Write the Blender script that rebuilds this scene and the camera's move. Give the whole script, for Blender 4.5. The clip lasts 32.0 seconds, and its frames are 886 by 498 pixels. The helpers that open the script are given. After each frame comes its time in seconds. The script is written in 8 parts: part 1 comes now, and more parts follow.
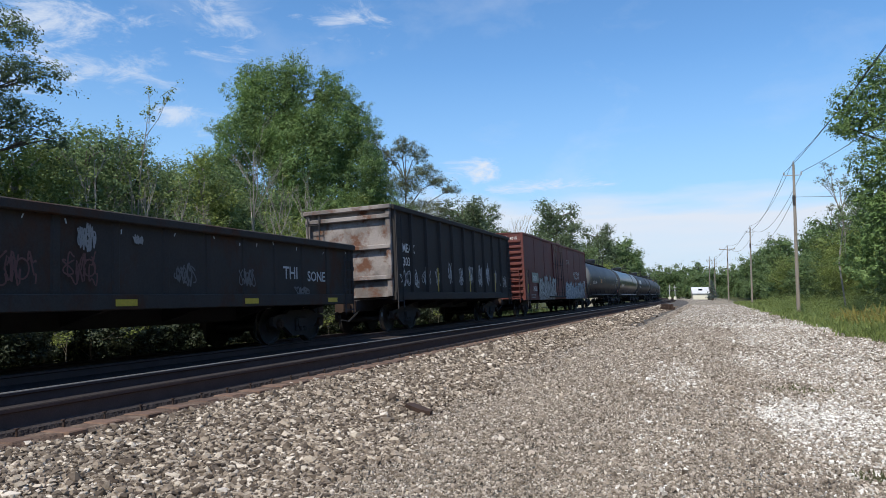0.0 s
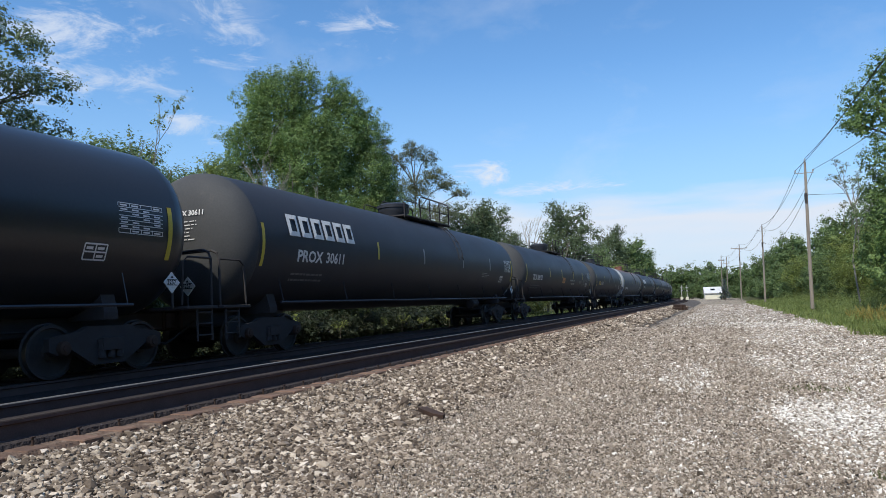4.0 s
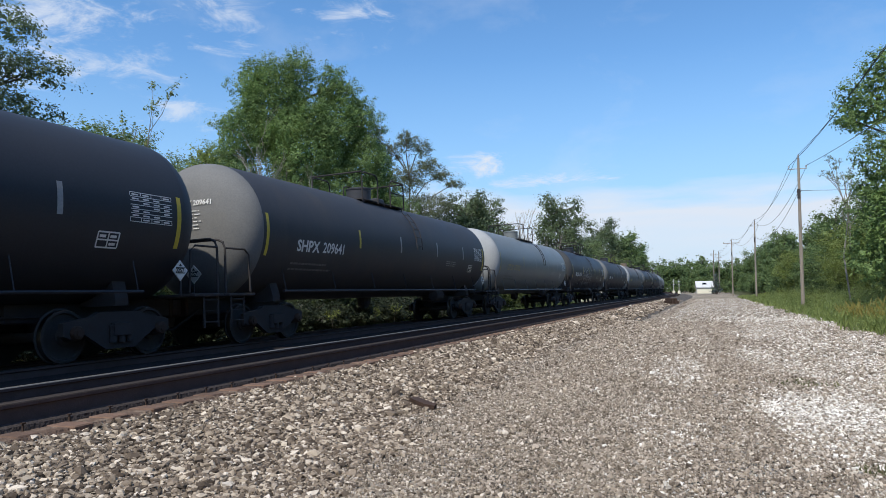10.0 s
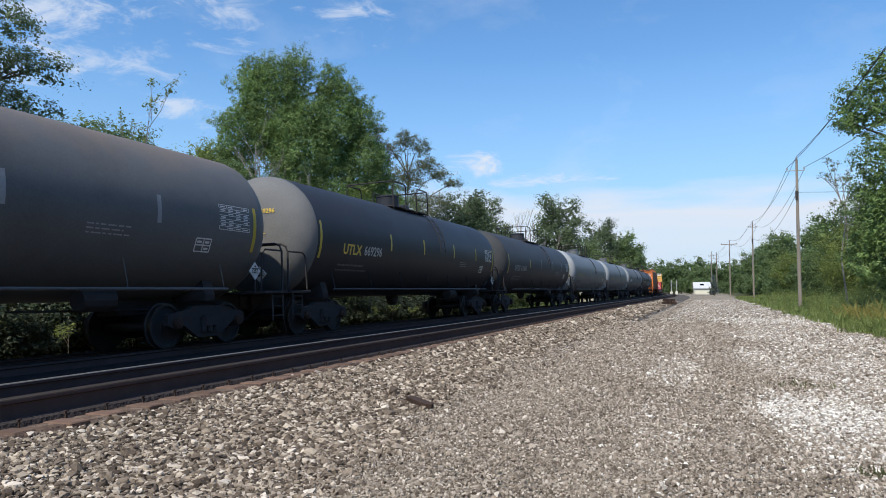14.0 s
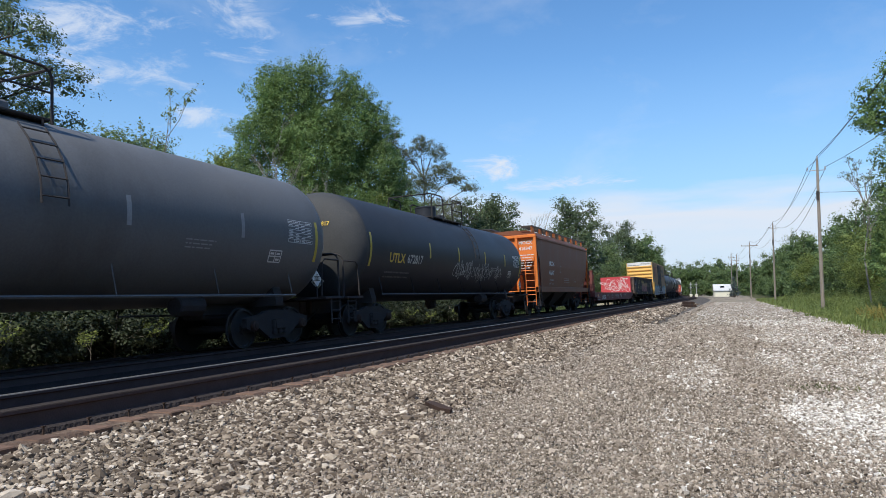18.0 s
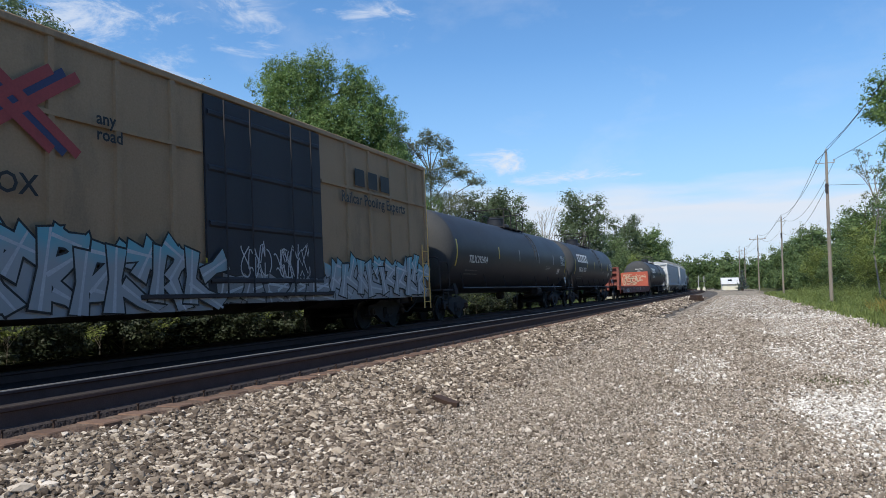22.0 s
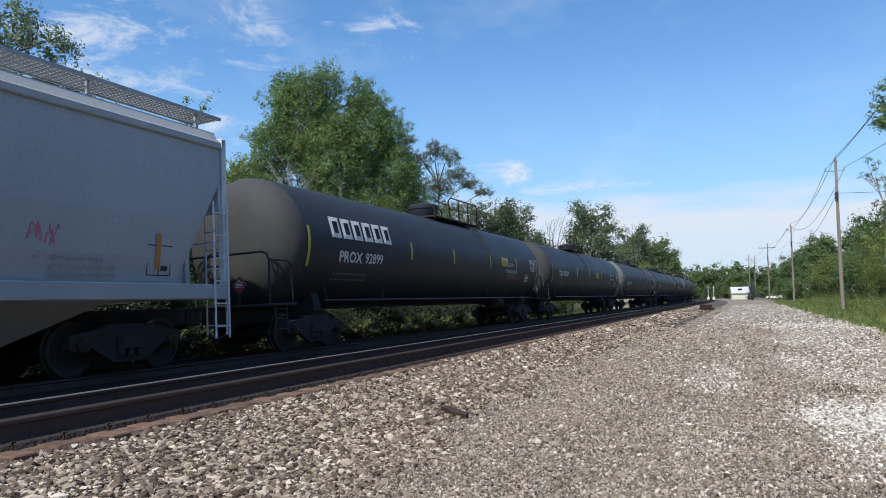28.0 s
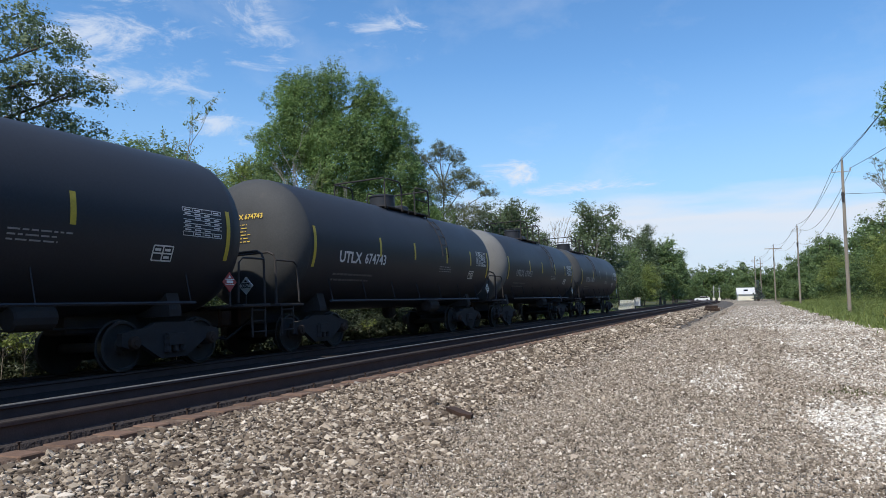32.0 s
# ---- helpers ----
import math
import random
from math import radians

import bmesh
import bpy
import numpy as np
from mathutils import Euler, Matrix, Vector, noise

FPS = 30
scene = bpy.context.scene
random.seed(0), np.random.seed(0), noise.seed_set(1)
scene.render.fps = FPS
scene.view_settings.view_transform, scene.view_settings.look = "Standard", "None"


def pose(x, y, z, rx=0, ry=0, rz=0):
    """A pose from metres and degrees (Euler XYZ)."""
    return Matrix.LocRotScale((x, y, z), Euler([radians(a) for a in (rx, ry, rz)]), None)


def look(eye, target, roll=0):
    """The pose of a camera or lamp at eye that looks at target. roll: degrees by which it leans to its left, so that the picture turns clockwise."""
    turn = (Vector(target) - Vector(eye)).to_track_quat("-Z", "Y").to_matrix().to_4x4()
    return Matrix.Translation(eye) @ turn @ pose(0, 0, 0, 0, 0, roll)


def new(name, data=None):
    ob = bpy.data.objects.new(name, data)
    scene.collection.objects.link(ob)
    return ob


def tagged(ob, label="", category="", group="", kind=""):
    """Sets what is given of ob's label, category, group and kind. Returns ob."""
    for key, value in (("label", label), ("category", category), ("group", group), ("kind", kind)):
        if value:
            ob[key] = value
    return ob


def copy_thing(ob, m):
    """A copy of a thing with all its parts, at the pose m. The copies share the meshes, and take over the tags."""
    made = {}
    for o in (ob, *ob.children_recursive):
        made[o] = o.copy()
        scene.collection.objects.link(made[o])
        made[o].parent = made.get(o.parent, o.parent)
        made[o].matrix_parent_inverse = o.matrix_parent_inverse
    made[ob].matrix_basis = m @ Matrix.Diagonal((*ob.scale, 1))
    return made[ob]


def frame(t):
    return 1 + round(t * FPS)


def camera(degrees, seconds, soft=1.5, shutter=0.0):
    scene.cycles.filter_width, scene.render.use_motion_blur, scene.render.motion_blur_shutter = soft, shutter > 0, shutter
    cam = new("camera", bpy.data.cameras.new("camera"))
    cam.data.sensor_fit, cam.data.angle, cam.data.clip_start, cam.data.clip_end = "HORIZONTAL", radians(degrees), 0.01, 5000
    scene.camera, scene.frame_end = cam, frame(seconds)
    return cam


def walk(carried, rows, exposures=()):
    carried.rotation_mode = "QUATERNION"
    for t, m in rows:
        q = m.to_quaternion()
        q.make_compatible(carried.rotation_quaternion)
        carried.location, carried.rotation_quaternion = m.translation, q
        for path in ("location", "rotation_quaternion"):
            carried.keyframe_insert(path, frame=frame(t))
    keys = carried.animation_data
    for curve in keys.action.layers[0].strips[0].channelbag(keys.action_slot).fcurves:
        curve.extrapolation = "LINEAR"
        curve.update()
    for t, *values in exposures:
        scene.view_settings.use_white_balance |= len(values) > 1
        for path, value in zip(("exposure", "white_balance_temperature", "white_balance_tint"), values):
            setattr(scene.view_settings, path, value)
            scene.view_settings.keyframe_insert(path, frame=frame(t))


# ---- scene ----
DEG = 65.4
cam = camera(DEG, 32.0, soft=0.4)
EYE = (0.0, 0.0, 1.55)
YAW, PITCH = 21.0, -0.95
TURNS = [
    (0, -0.00, 4.90, 0.50), (0.5, -0.03, 5.22, 0.49), (1, -0.03, 5.20, 0.24), (1.5, 0.33, 5.20, 0.35), (2, 0.21, 5.23, 0.48),
    (2.5, 0.39, 5.29, 0.69), (3, 0.70, 5.24, 0.99), (3.5, 0.91, 5.27, 1.28), (5.5, 0.63, 4.67, 1.16), (6, 0.49, 4.48, 0.78),
    (6.5, 0.34, 4.64, 0.54), (7, 0.25, 5.24, 0.78), (7.5, 0.69, 5.15, 1.20), (8, 0.72, 4.88, 1.22), (8.5, 0.63, 4.80, 1.10)]
TURNS += [
    (9, 0.66, 4.84, 1.00), (9.5, 0.44, 5.02, 0.86), (10, 0.31, 4.44, 0.59), (10.5, 0.43, 4.18, 0.78), (11, 0.14, 4.17, 0.34),
    (11.5, 0.38, 4.21, 0.25), (12, 0.21, 3.99, -0.02), (12.5, -0.09, 4.23, -0.03), (13, -0.06, 4.68, 0.04), (13.5, -0.48, 4.29, -0.20),
    (14, 0.13, 4.37, 0.20), (14.5, 0.25, 4.89, 0.24), (16.5, 0.63, 4.65, 0.30), (17, 0.97, 4.96, 0.45), (17.5, 0.99, 4.72, 0.43)]
TURNS += [
    (18, 1.58, 4.77, 0.72), (18.5, 2.31, 5.02, 1.22), (19, 4.68, 5.00, 1.54), (19.5, 3.03, 5.54, 1.17), (20, 1.99, 4.95, 0.86),
    (20.5, 2.03, 4.25, 0.79), (21, 2.24, 4.23, 0.79), (21.5, 2.16, 3.96, 0.69), (22, 2.15, 4.29, 0.84), (22.5, 2.02, 4.15, 0.93),
    (23, 2.20, 4.30, 1.11), (23.5, 2.73, 4.19, 1.37), (24, 3.58, 4.44, 1.51), (24.5, 3.41, 4.41, 1.09), (25, 3.19, 4.35, 1.01)]
TURNS += [
    (25.5, 2.76, 4.24, 0.88), (27.5, 2.94, 4.90, 1.28), (28, 2.84, 5.17, 1.09), (28.5, 2.78, 5.38, 1.10), (29, 2.81, 5.35, 1.04),
    (29.5, 3.01, 5.23, 0.97), (30, 3.04, 5.09, 0.93), (30.5, 3.04, 5.03, 0.89), (31, 3.16, 5.02, 0.97), (31.5, 3.15, 5.16, 0.91),
    (32, 3.24, 5.23, 1.03)]
walk(cam, [(t, pose(*EYE, 90 + p + PITCH, r, y + YAW)) for t, y, p, r in TURNS])

# ---- sky and sun ----
SUN_EL, SUN_AZ = 53.0, 189.0      # degrees above the horizon, clockwise from +y
world = bpy.data.worlds.new("sky")
scene.world = world
world.use_nodes = True
scene.view_settings.exposure = 0.0


def sky():
    nt = world.node_tree
    n, l = nt.nodes, nt.links
    n.clear()
    out = n.new("ShaderNodeOutputWorld")
    bg = n.new("ShaderNodeBackground")
    bg.inputs["Strength"].default_value = 0.108
    sk = n.new("ShaderNodeTexSky")
    sk.sky_type, sk.sun_disc = "NISHITA", False
    sk.sun_elevation, sk.sun_rotation = radians(SUN_EL), radians(SUN_AZ)
    sk.air_density, sk.dust_density, sk.ozone_density = 1.0, 0.3, 3.0
    co = n.new("ShaderNodeTexCoord")
    sep = n.new("ShaderNodeSeparateXYZ")
    l.new(co.outputs["Generated"], sep.inputs[0])
    mp = n.new("ShaderNodeMapping")
    mp.inputs["Scale"].default_value = (3.0, 3.0, 5.2)
    mp.inputs["Location"].default_value = (0.35, 0.9, 0.2)
    l.new(co.outputs["Generated"], mp.inputs[0])
    no = n.new("ShaderNodeTexNoise")
    no.inputs["Scale"].default_value, no.inputs["Detail"].default_value = 1.9, 9.0
    no.inputs["Roughness"].default_value, no.inputs["Distortion"].default_value = 0.6, 0.25
    l.new(mp.outputs[0], no.inputs["Vector"])
    ramp = n.new("ShaderNodeValToRGB")
    ramp.color_ramp.elements[0].position, ramp.color_ramp.elements[1].position = 0.53, 0.9
    l.new(no.outputs["Fac"], ramp.inputs[0])
    # a pale bank of cloud low down, thinning upwards
    low = n.new("ShaderNodeMapRange")
    low.inputs["From Min"].default_value, low.inputs["From Max"].default_value = 0.2, 0.226
    low.inputs["To Min"].default_value, low.inputs["To Max"].default_value = 0.95, 0.0
    top = n.new("ShaderNodeMath")
    top.operation = "MULTIPLY_ADD"
    top.inputs[1].default_value = 0.16
    l.new(sep.outputs["Z"], top.inputs[2])
    l.new(top.outputs[0], low.inputs[0])
    mp2 = n.new("ShaderNodeMapping")
    mp2.inputs["Scale"].default_value = (1.6, 1.6, 9.0)
    l.new(co.outputs["Generated"], mp2.inputs[0])
    no2 = n.new("ShaderNodeTexNoise")
    no2.inputs["Scale"].default_value, no2.inputs["Detail"].default_value = 1.6, 6.0
    l.new(mp2.outputs[0], no2.inputs["Vector"])
    r2 = n.new("ShaderNodeValToRGB")
    r2.color_ramp.elements[0].position, r2.color_ramp.elements[1].position = 0.05, 0.55
    l.new(no2.outputs["Fac"], r2.inputs[0])
    l.new(no2.outputs["Fac"], top.inputs[0])
    mul = n.new("ShaderNodeMath")
    mul.operation = "MULTIPLY"
    l.new(low.outputs[0], mul.inputs[0])
    l.new(r2.outputs["Color"], mul.inputs[1])
    half = n.new("ShaderNodeMath")
    half.operation = "MULTIPLY"
    half.inputs[1].default_value = 0.3
    l.new(ramp.outputs["Color"], half.inputs[0])
    add = n.new("ShaderNodeMath")
    add.operation = "MAXIMUM"
    l.new(half.outputs[0], add.inputs[0])
    l.new(mul.outputs[0], add.inputs[1])
    # thin wisps: heading to the right of +y in degrees, height, half-width in degrees, half-height, strength
    turn = n.new("ShaderNodeMath")
    turn.operation = "ARCTAN2"
    l.new(sep.outputs["X"], turn.inputs[0])
    l.new(sep.outputs["Y"], turn.inputs[1])
    rag = n.new("ShaderNodeTexNoise")
    rag.inputs["Scale"].default_value, rag.inputs["Detail"].default_value, rag.inputs["Roughness"].default_value = 5.5, 9.0, 0.68
    rag.inputs["Distortion"].default_value = 0.6
    mp3 = n.new("ShaderNodeMapping")
    mp3.inputs["Scale"].default_value = (2.2, 2.2, 6.0)
    l.new(co.outputs["Generated"], mp3.inputs[0])
    l.new(mp3.outputs[0], rag.inputs["Vector"])
    wild = n.new("ShaderNodeMapRange")
    wild.inputs["From Min"].default_value, wild.inputs["From Max"].default_value = 0.33, 0.67
    l.new(rag.outputs["Fac"], wild.inputs[0])
    for h, z, wide, tall, much in ((-50.5, 0.33, 6.0, 0.075, 0.75), (-39.6, 0.363, 4.0, 0.06, 0.6), (-46.6, 0.292, 5.5, 0.03, 0.6), (-29.5, 0.372, 4.2, 0.032, 0.7), (-42.4, 0.241, 3.4, 0.022, 0.7),
                                   (-18.4, 0.177, 4.4, 0.022, 1.0), (-13.5, 0.154, 6.5, 0.016, 0.9), (-21.5, 0.148, 5.0, 0.02, 0.6), (-55.0, 0.27, 4.0, 0.05, 0.5)):
        u = n.new("ShaderNodeMath")
        u.operation = "MULTIPLY_ADD"
        u.inputs[1].default_value, u.inputs[2].default_value = 1 / radians(wide), -h / wide
        l.new(turn.outputs[0], u.inputs[0])
        v = n.new("ShaderNodeMath")
        v.operation = "MULTIPLY_ADD"
        v.inputs[1].default_value, v.inputs[2].default_value = 1 / tall, -z / tall
        l.new(sep.outputs["Z"], v.inputs[0])
        uv = n.new("ShaderNodeCombineXYZ")
        l.new(u.outputs[0], uv.inputs[0])
        l.new(v.outputs[0], uv.inputs[1])
        far = n.new("ShaderNodeVectorMath")
        far.operation = "LENGTH"
        l.new(uv.outputs[0], far.inputs[0])
        sub = n.new("ShaderNodeMath")
        sub.operation = "MULTIPLY_ADD"
        sub.inputs[1].default_value = -0.5
        l.new(far.outputs["Value"], sub.inputs[0])
        l.new(wild.outputs[0], sub.inputs[2])
        soft = n.new("ShaderNodeMapRange")
        soft.interpolation_type = "SMOOTHSTEP"
        soft.inputs["From Min"].default_value, soft.inputs["From Max"].default_value = 0.0, 0.85
        soft.inputs["To Max"].default_value = much
        l.new(sub.outputs[0], soft.inputs[0])
        more = n.new("ShaderNodeMath")
        more.operation = "MAXIMUM"
        l.new(add.outputs[0], more.inputs[0])
        l.new(soft.outputs[0], more.inputs[1])
        add = more
    mix = n.new("ShaderNodeMixRGB")
    mix.inputs[2].default_value = (6.9, 7.5, 8.5, 1)
    l.new(add.outputs[0], mix.inputs[0])
    # bluish haze towards the horizon
    haze = n.new("ShaderNodeMapRange")
    haze.inputs["From Min"].default_value, haze.inputs["From Max"].default_value = 0.0, 0.32
    haze.inputs["To Min"].default_value, haze.inputs["To Max"].default_value = 0.85, 0.0
    l.new(sep.outputs["Z"], haze.inputs[0])
    veil = n.new("ShaderNodeMixRGB")
    veil.inputs[2].default_value = (2.8, 4.85, 7.65, 1)
    l.new(haze.outputs[0], veil.inputs[0])
    deep = n.new("ShaderNodeHueSaturation")
    deep.inputs["Saturation"].default_value, deep.inputs["Value"].default_value = 1.2, 1.72
    l.new(sk.outputs[0], deep.inputs["Color"])
    l.new(deep.outputs[0], veil.inputs[1])
    l.new(veil.outputs[0], mix.inputs[1])
    l.new(mix.outputs[0], bg.inputs["Color"])
    l.new(bg.outputs[0], out.inputs[0])


sky()
sun = new("sun", bpy.data.lights.new("sun", "SUN"))
sun.data.energy, sun.data.angle, sun.data.color = 4.4, radians(0.55), (1.0, 0.94, 0.81)
sun_way = Vector((math.sin(radians(SUN_AZ)) * math.cos(radians(SUN_EL)), math.cos(radians(SUN_AZ)) * math.cos(radians(SUN_EL)), math.sin(radians(SUN_EL))))
sun.matrix_world = look(sun_way * 60, (0, 0, 0))


# ---- materials ----
def surface(name, c1, c2, scale=3.0, rough=0.6, metal=0.0, bump=0.2, fine=40.0, stretch=(1, 1, 1), island=0.0, each=0.0, low=0.35, high=0.65,
            c3=None, c3_at=(0.6, 0.7), c3_scale=1.2, c3_stretch=(1, 1, 1), coat=0.0, spec=0.5, bump_dist=0.02, top=None, top_at=(3.5, 4.1)):
    """Two colours mixed by broad noise, broken up by fine noise, with an optional third for stains or rust."""
    m = bpy.data.materials.new(name)
    m.use_nodes = True
    nt = m.node_tree
    n, l = nt.nodes, nt.links
    b = n["Principled BSDF"]
    b.inputs["Roughness"].default_value, b.inputs["Metallic"].default_value = rough, metal
    b.inputs["Coat Weight"].default_value = coat
    b.inputs["Specular IOR Level"].default_value = spec
    co = n.new("ShaderNodeTexCoord")
    mp = n.new("ShaderNodeMapping")
    mp.inputs["Scale"].default_value = stretch
    l.new(co.outputs["Object"], mp.inputs[0])
    no = n.new("ShaderNodeTexNoise")
    no.inputs["Scale"].default_value, no.inputs["Detail"].default_value, no.inputs["Roughness"].default_value = scale, 5.0, 0.6
    l.new(mp.outputs[0], no.inputs["Vector"])
    ramp = n.new("ShaderNodeValToRGB")
    ramp.color_ramp.elements[0].position, ramp.color_ramp.elements[1].position = low, high
    a, z = [c1[i] * 0.78 + c2[i] * 0.22 for i in range(3)], [c1[i] * 0.22 + c2[i] * 0.78 for i in range(3)]
    ramp.color_ramp.elements[0].color, ramp.color_ramp.elements[1].color = (*a, 1), (*z, 1)
    l.new(no.outputs["Fac"], ramp.inputs[0])
    col = ramp.outputs["Color"]
    if c3:
        mp3 = n.new("ShaderNodeMapping")
        mp3.inputs["Scale"].default_value = c3_stretch
        l.new(co.outputs["Object"], mp3.inputs[0])
        n3 = n.new("ShaderNodeTexNoise")
        n3.inputs["Scale"].default_value, n3.inputs["Detail"].default_value, n3.inputs["Roughness"].default_value = c3_scale, 8.0, 0.68
        l.new(mp3.outputs[0], n3.inputs["Vector"])
        r3 = n.new("ShaderNodeValToRGB")
        r3.color_ramp.elements[0].position, r3.color_ramp.elements[1].position = c3_at
        l.new(n3.outputs["Fac"], r3.inputs[0])
        m3 = n.new("ShaderNodeMixRGB")
        m3.inputs[2].default_value = (*c3, 1)
        l.new(r3.outputs["Color"], m3.inputs[0])
        l.new(col, m3.inputs[1])
        col = m3.outputs[0]
    if top:
        sp, nt_, ht, mt, m4 = n.new("ShaderNodeSeparateXYZ"), n.new("ShaderNodeTexNoise"), n.new("ShaderNodeMath"), n.new("ShaderNodeMapRange"), n.new("ShaderNodeMixRGB")
        nt_.inputs["Scale"].default_value, nt_.inputs["Detail"].default_value = 1.3, 7.0
        l.new(co.outputs["Object"], sp.inputs[0])
        l.new(co.outputs["Object"], nt_.inputs["Vector"])
        ht.operation = "MULTIPLY_ADD"
        ht.inputs[1].default_value = 1.2
        l.new(nt_.outputs["Fac"], ht.inputs[0])
        l.new(sp.outputs["Z"], ht.inputs[2])
        mt.inputs["From Min"].default_value, mt.inputs["From Max"].default_value = top_at[0] + 0.6, top_at[1] + 0.6
        mt.inputs["To Max"].default_value = 0.85
        l.new(ht.outputs[0], mt.inputs[0])
        m4.inputs[2].default_value = (*top, 1)
        l.new(mt.outputs[0], m4.inputs[0])
        l.new(col, m4.inputs[1])
        col = m4.outputs[0]
    fi = n.new("ShaderNodeTexNoise")
    fi.inputs["Scale"].default_value, fi.inputs["Detail"].default_value = fine, 3.0
    l.new(co.outputs["Object"], fi.inputs["Vector"])
    if island or each:
        if island:
            src = n.new("ShaderNodeNewGeometry").outputs["Random Per Island"]
        else:
            src = n.new("ShaderNodeObjectInfo").outputs["Random"]
        k = island or each
        mr = n.new("ShaderNodeMapRange")
        mr.inputs["To Min"].default_value, mr.inputs["To Max"].default_value = 1 - k, 1 + k
        l.new(src, mr.inputs[0])
        hs = n.new("ShaderNodeHueSaturation")
        l.new(mr.outputs[0], hs.inputs["Value"])
        l.new(col, hs.inputs["Color"])
        col = hs.outputs[0]
    br = n.new("ShaderNodeMapRange")
    br.inputs["To Min"].default_value, br.inputs["To Max"].default_value = 0.78, 1.2
    l.new(fi.outputs["Fac"], br.inputs[0])
    hv = n.new("ShaderNodeHueSaturation")
    l.new(br.outputs[0], hv.inputs["Value"])
    l.new(col, hv.inputs["Color"])
    l.new(hv.outputs[0], b.inputs["Base Color"])
    rr = n.new("ShaderNodeMapRange")
    rr.inputs["To Min"].default_value, rr.inputs["To Max"].default_value = max(0.05, rough - 0.12), min(1, rough + 0.12)
    l.new(no.outputs["Fac"], rr.inputs[0])
    l.new(rr.outputs[0], b.inputs["Roughness"])
    if bump:
        bu = n.new("ShaderNodeBump")
        bu.inputs["Strength"].default_value, bu.inputs["Distance"].default_value = bump, bump_dist
        l.new(fi.outputs["Fac"], bu.inputs["Height"])
        l.new(bu.outputs[0], b.inputs["Normal"])
    return m


def pebbles(name, tones):
    """Stone whose colour changes from piece to piece."""
    m = bpy.data.materials.new(name)
    m.use_nodes = True
    n, l = m.node_tree.nodes, m.node_tree.links
    b = n["Principled BSDF"]
    b.inputs["Roughness"].default_value, b.inputs["Specular IOR Level"].default_value = 0.9, 0.3
    geo = n.new("ShaderNodeNewGeometry")
    ramp = n.new("ShaderNodeValToRGB")
    for i, (at, c) in enumerate(tones):
        e = ramp.color_ramp.elements[i] if i < 2 else ramp.color_ramp.elements.new(at)
        e.position, e.color = at, (*c, 1)
    l.new(geo.outputs["Random Per Island"], ramp.inputs[0])
    co = n.new("ShaderNodeTexCoord")
    fi = n.new("ShaderNodeTexNoise")
    fi.inputs["Scale"].default_value, fi.inputs["Detail"].default_value = 55, 4
    l.new(co.outputs["Object"], fi.inputs["Vector"])
    br = n.new("ShaderNodeMapRange")
    br.inputs["To Min"].default_value, br.inputs["To Max"].default_value = 0.7, 1.3
    l.new(fi.outputs["Fac"], br.inputs[0])
    hv = n.new("ShaderNodeHueSaturation")
    l.new(br.outputs[0], hv.inputs["Value"])
    l.new(ramp.outputs[0], hv.inputs["Color"])
    l.new(hv.outputs[0], b.inputs["Base Color"])
    bu = n.new("ShaderNodeBump")
    bu.inputs["Strength"].default_value, bu.inputs["Distance"].default_value = 0.5, 0.01
    l.new(fi.outputs["Fac"], bu.inputs["Height"])
    l.new(bu.outputs[0], b.inputs["Normal"])
    return m


def leafy(name, c1, c2, through_light=0.35):
    m = bpy.data.materials.new(name)
    m.use_nodes = True
    nt = m.node_tree
    n, l = nt.nodes, nt.links
    b = n["Principled BSDF"]
    b.inputs["Roughness"].default_value = 0.55
    b.inputs["Specular IOR Level"].default_value = 0.3
    geo = n.new("ShaderNodeNewGeometry")
    ramp = n.new("ShaderNodeValToRGB")
    ramp.color_ramp.elements[0].color, ramp.color_ramp.elements[1].color = (*c1, 1), (*c2, 1)
    l.new(geo.outputs["Random Per Island"], ramp.inputs[0])
    co = n.new("ShaderNodeTexCoord")
    no = n.new("ShaderNodeTexNoise")
    no.inputs["Scale"].default_value, no.inputs["Detail"].default_value = 0.7, 3.0
    l.new(co.outputs["Object"], no.inputs["Vector"])
    mr = n.new("ShaderNodeMapRange")
    mr.inputs["From Min"].default_value, mr.inputs["From Max"].default_value = 0.3, 0.7
    mr.inputs["To Min"].default_value, mr.inputs["To Max"].default_value = 0.7, 1.3
    l.new(no.outputs["Fac"], mr.inputs[0])
    hs = n.new("ShaderNodeHueSaturation")
    l.new(mr.outputs[0], hs.inputs["Value"])
    l.new(ramp.outputs[0], hs.inputs["Color"])
    l.new(hs.outputs[0], b.inputs["Base Color"])
    tr = n.new("ShaderNodeBsdfTranslucent")
    l.new(hs.outputs[0], tr.inputs["Color"])
    mx = n.new("ShaderNodeMixShader")
    mx.inputs[0].default_value = through_light
    l.new(b.outputs[0], mx.inputs[1])
    l.new(tr.outputs[0], mx.inputs[2])
    l.new(mx.outputs[0], n["Material Output"].inputs["Surface"])
    return m


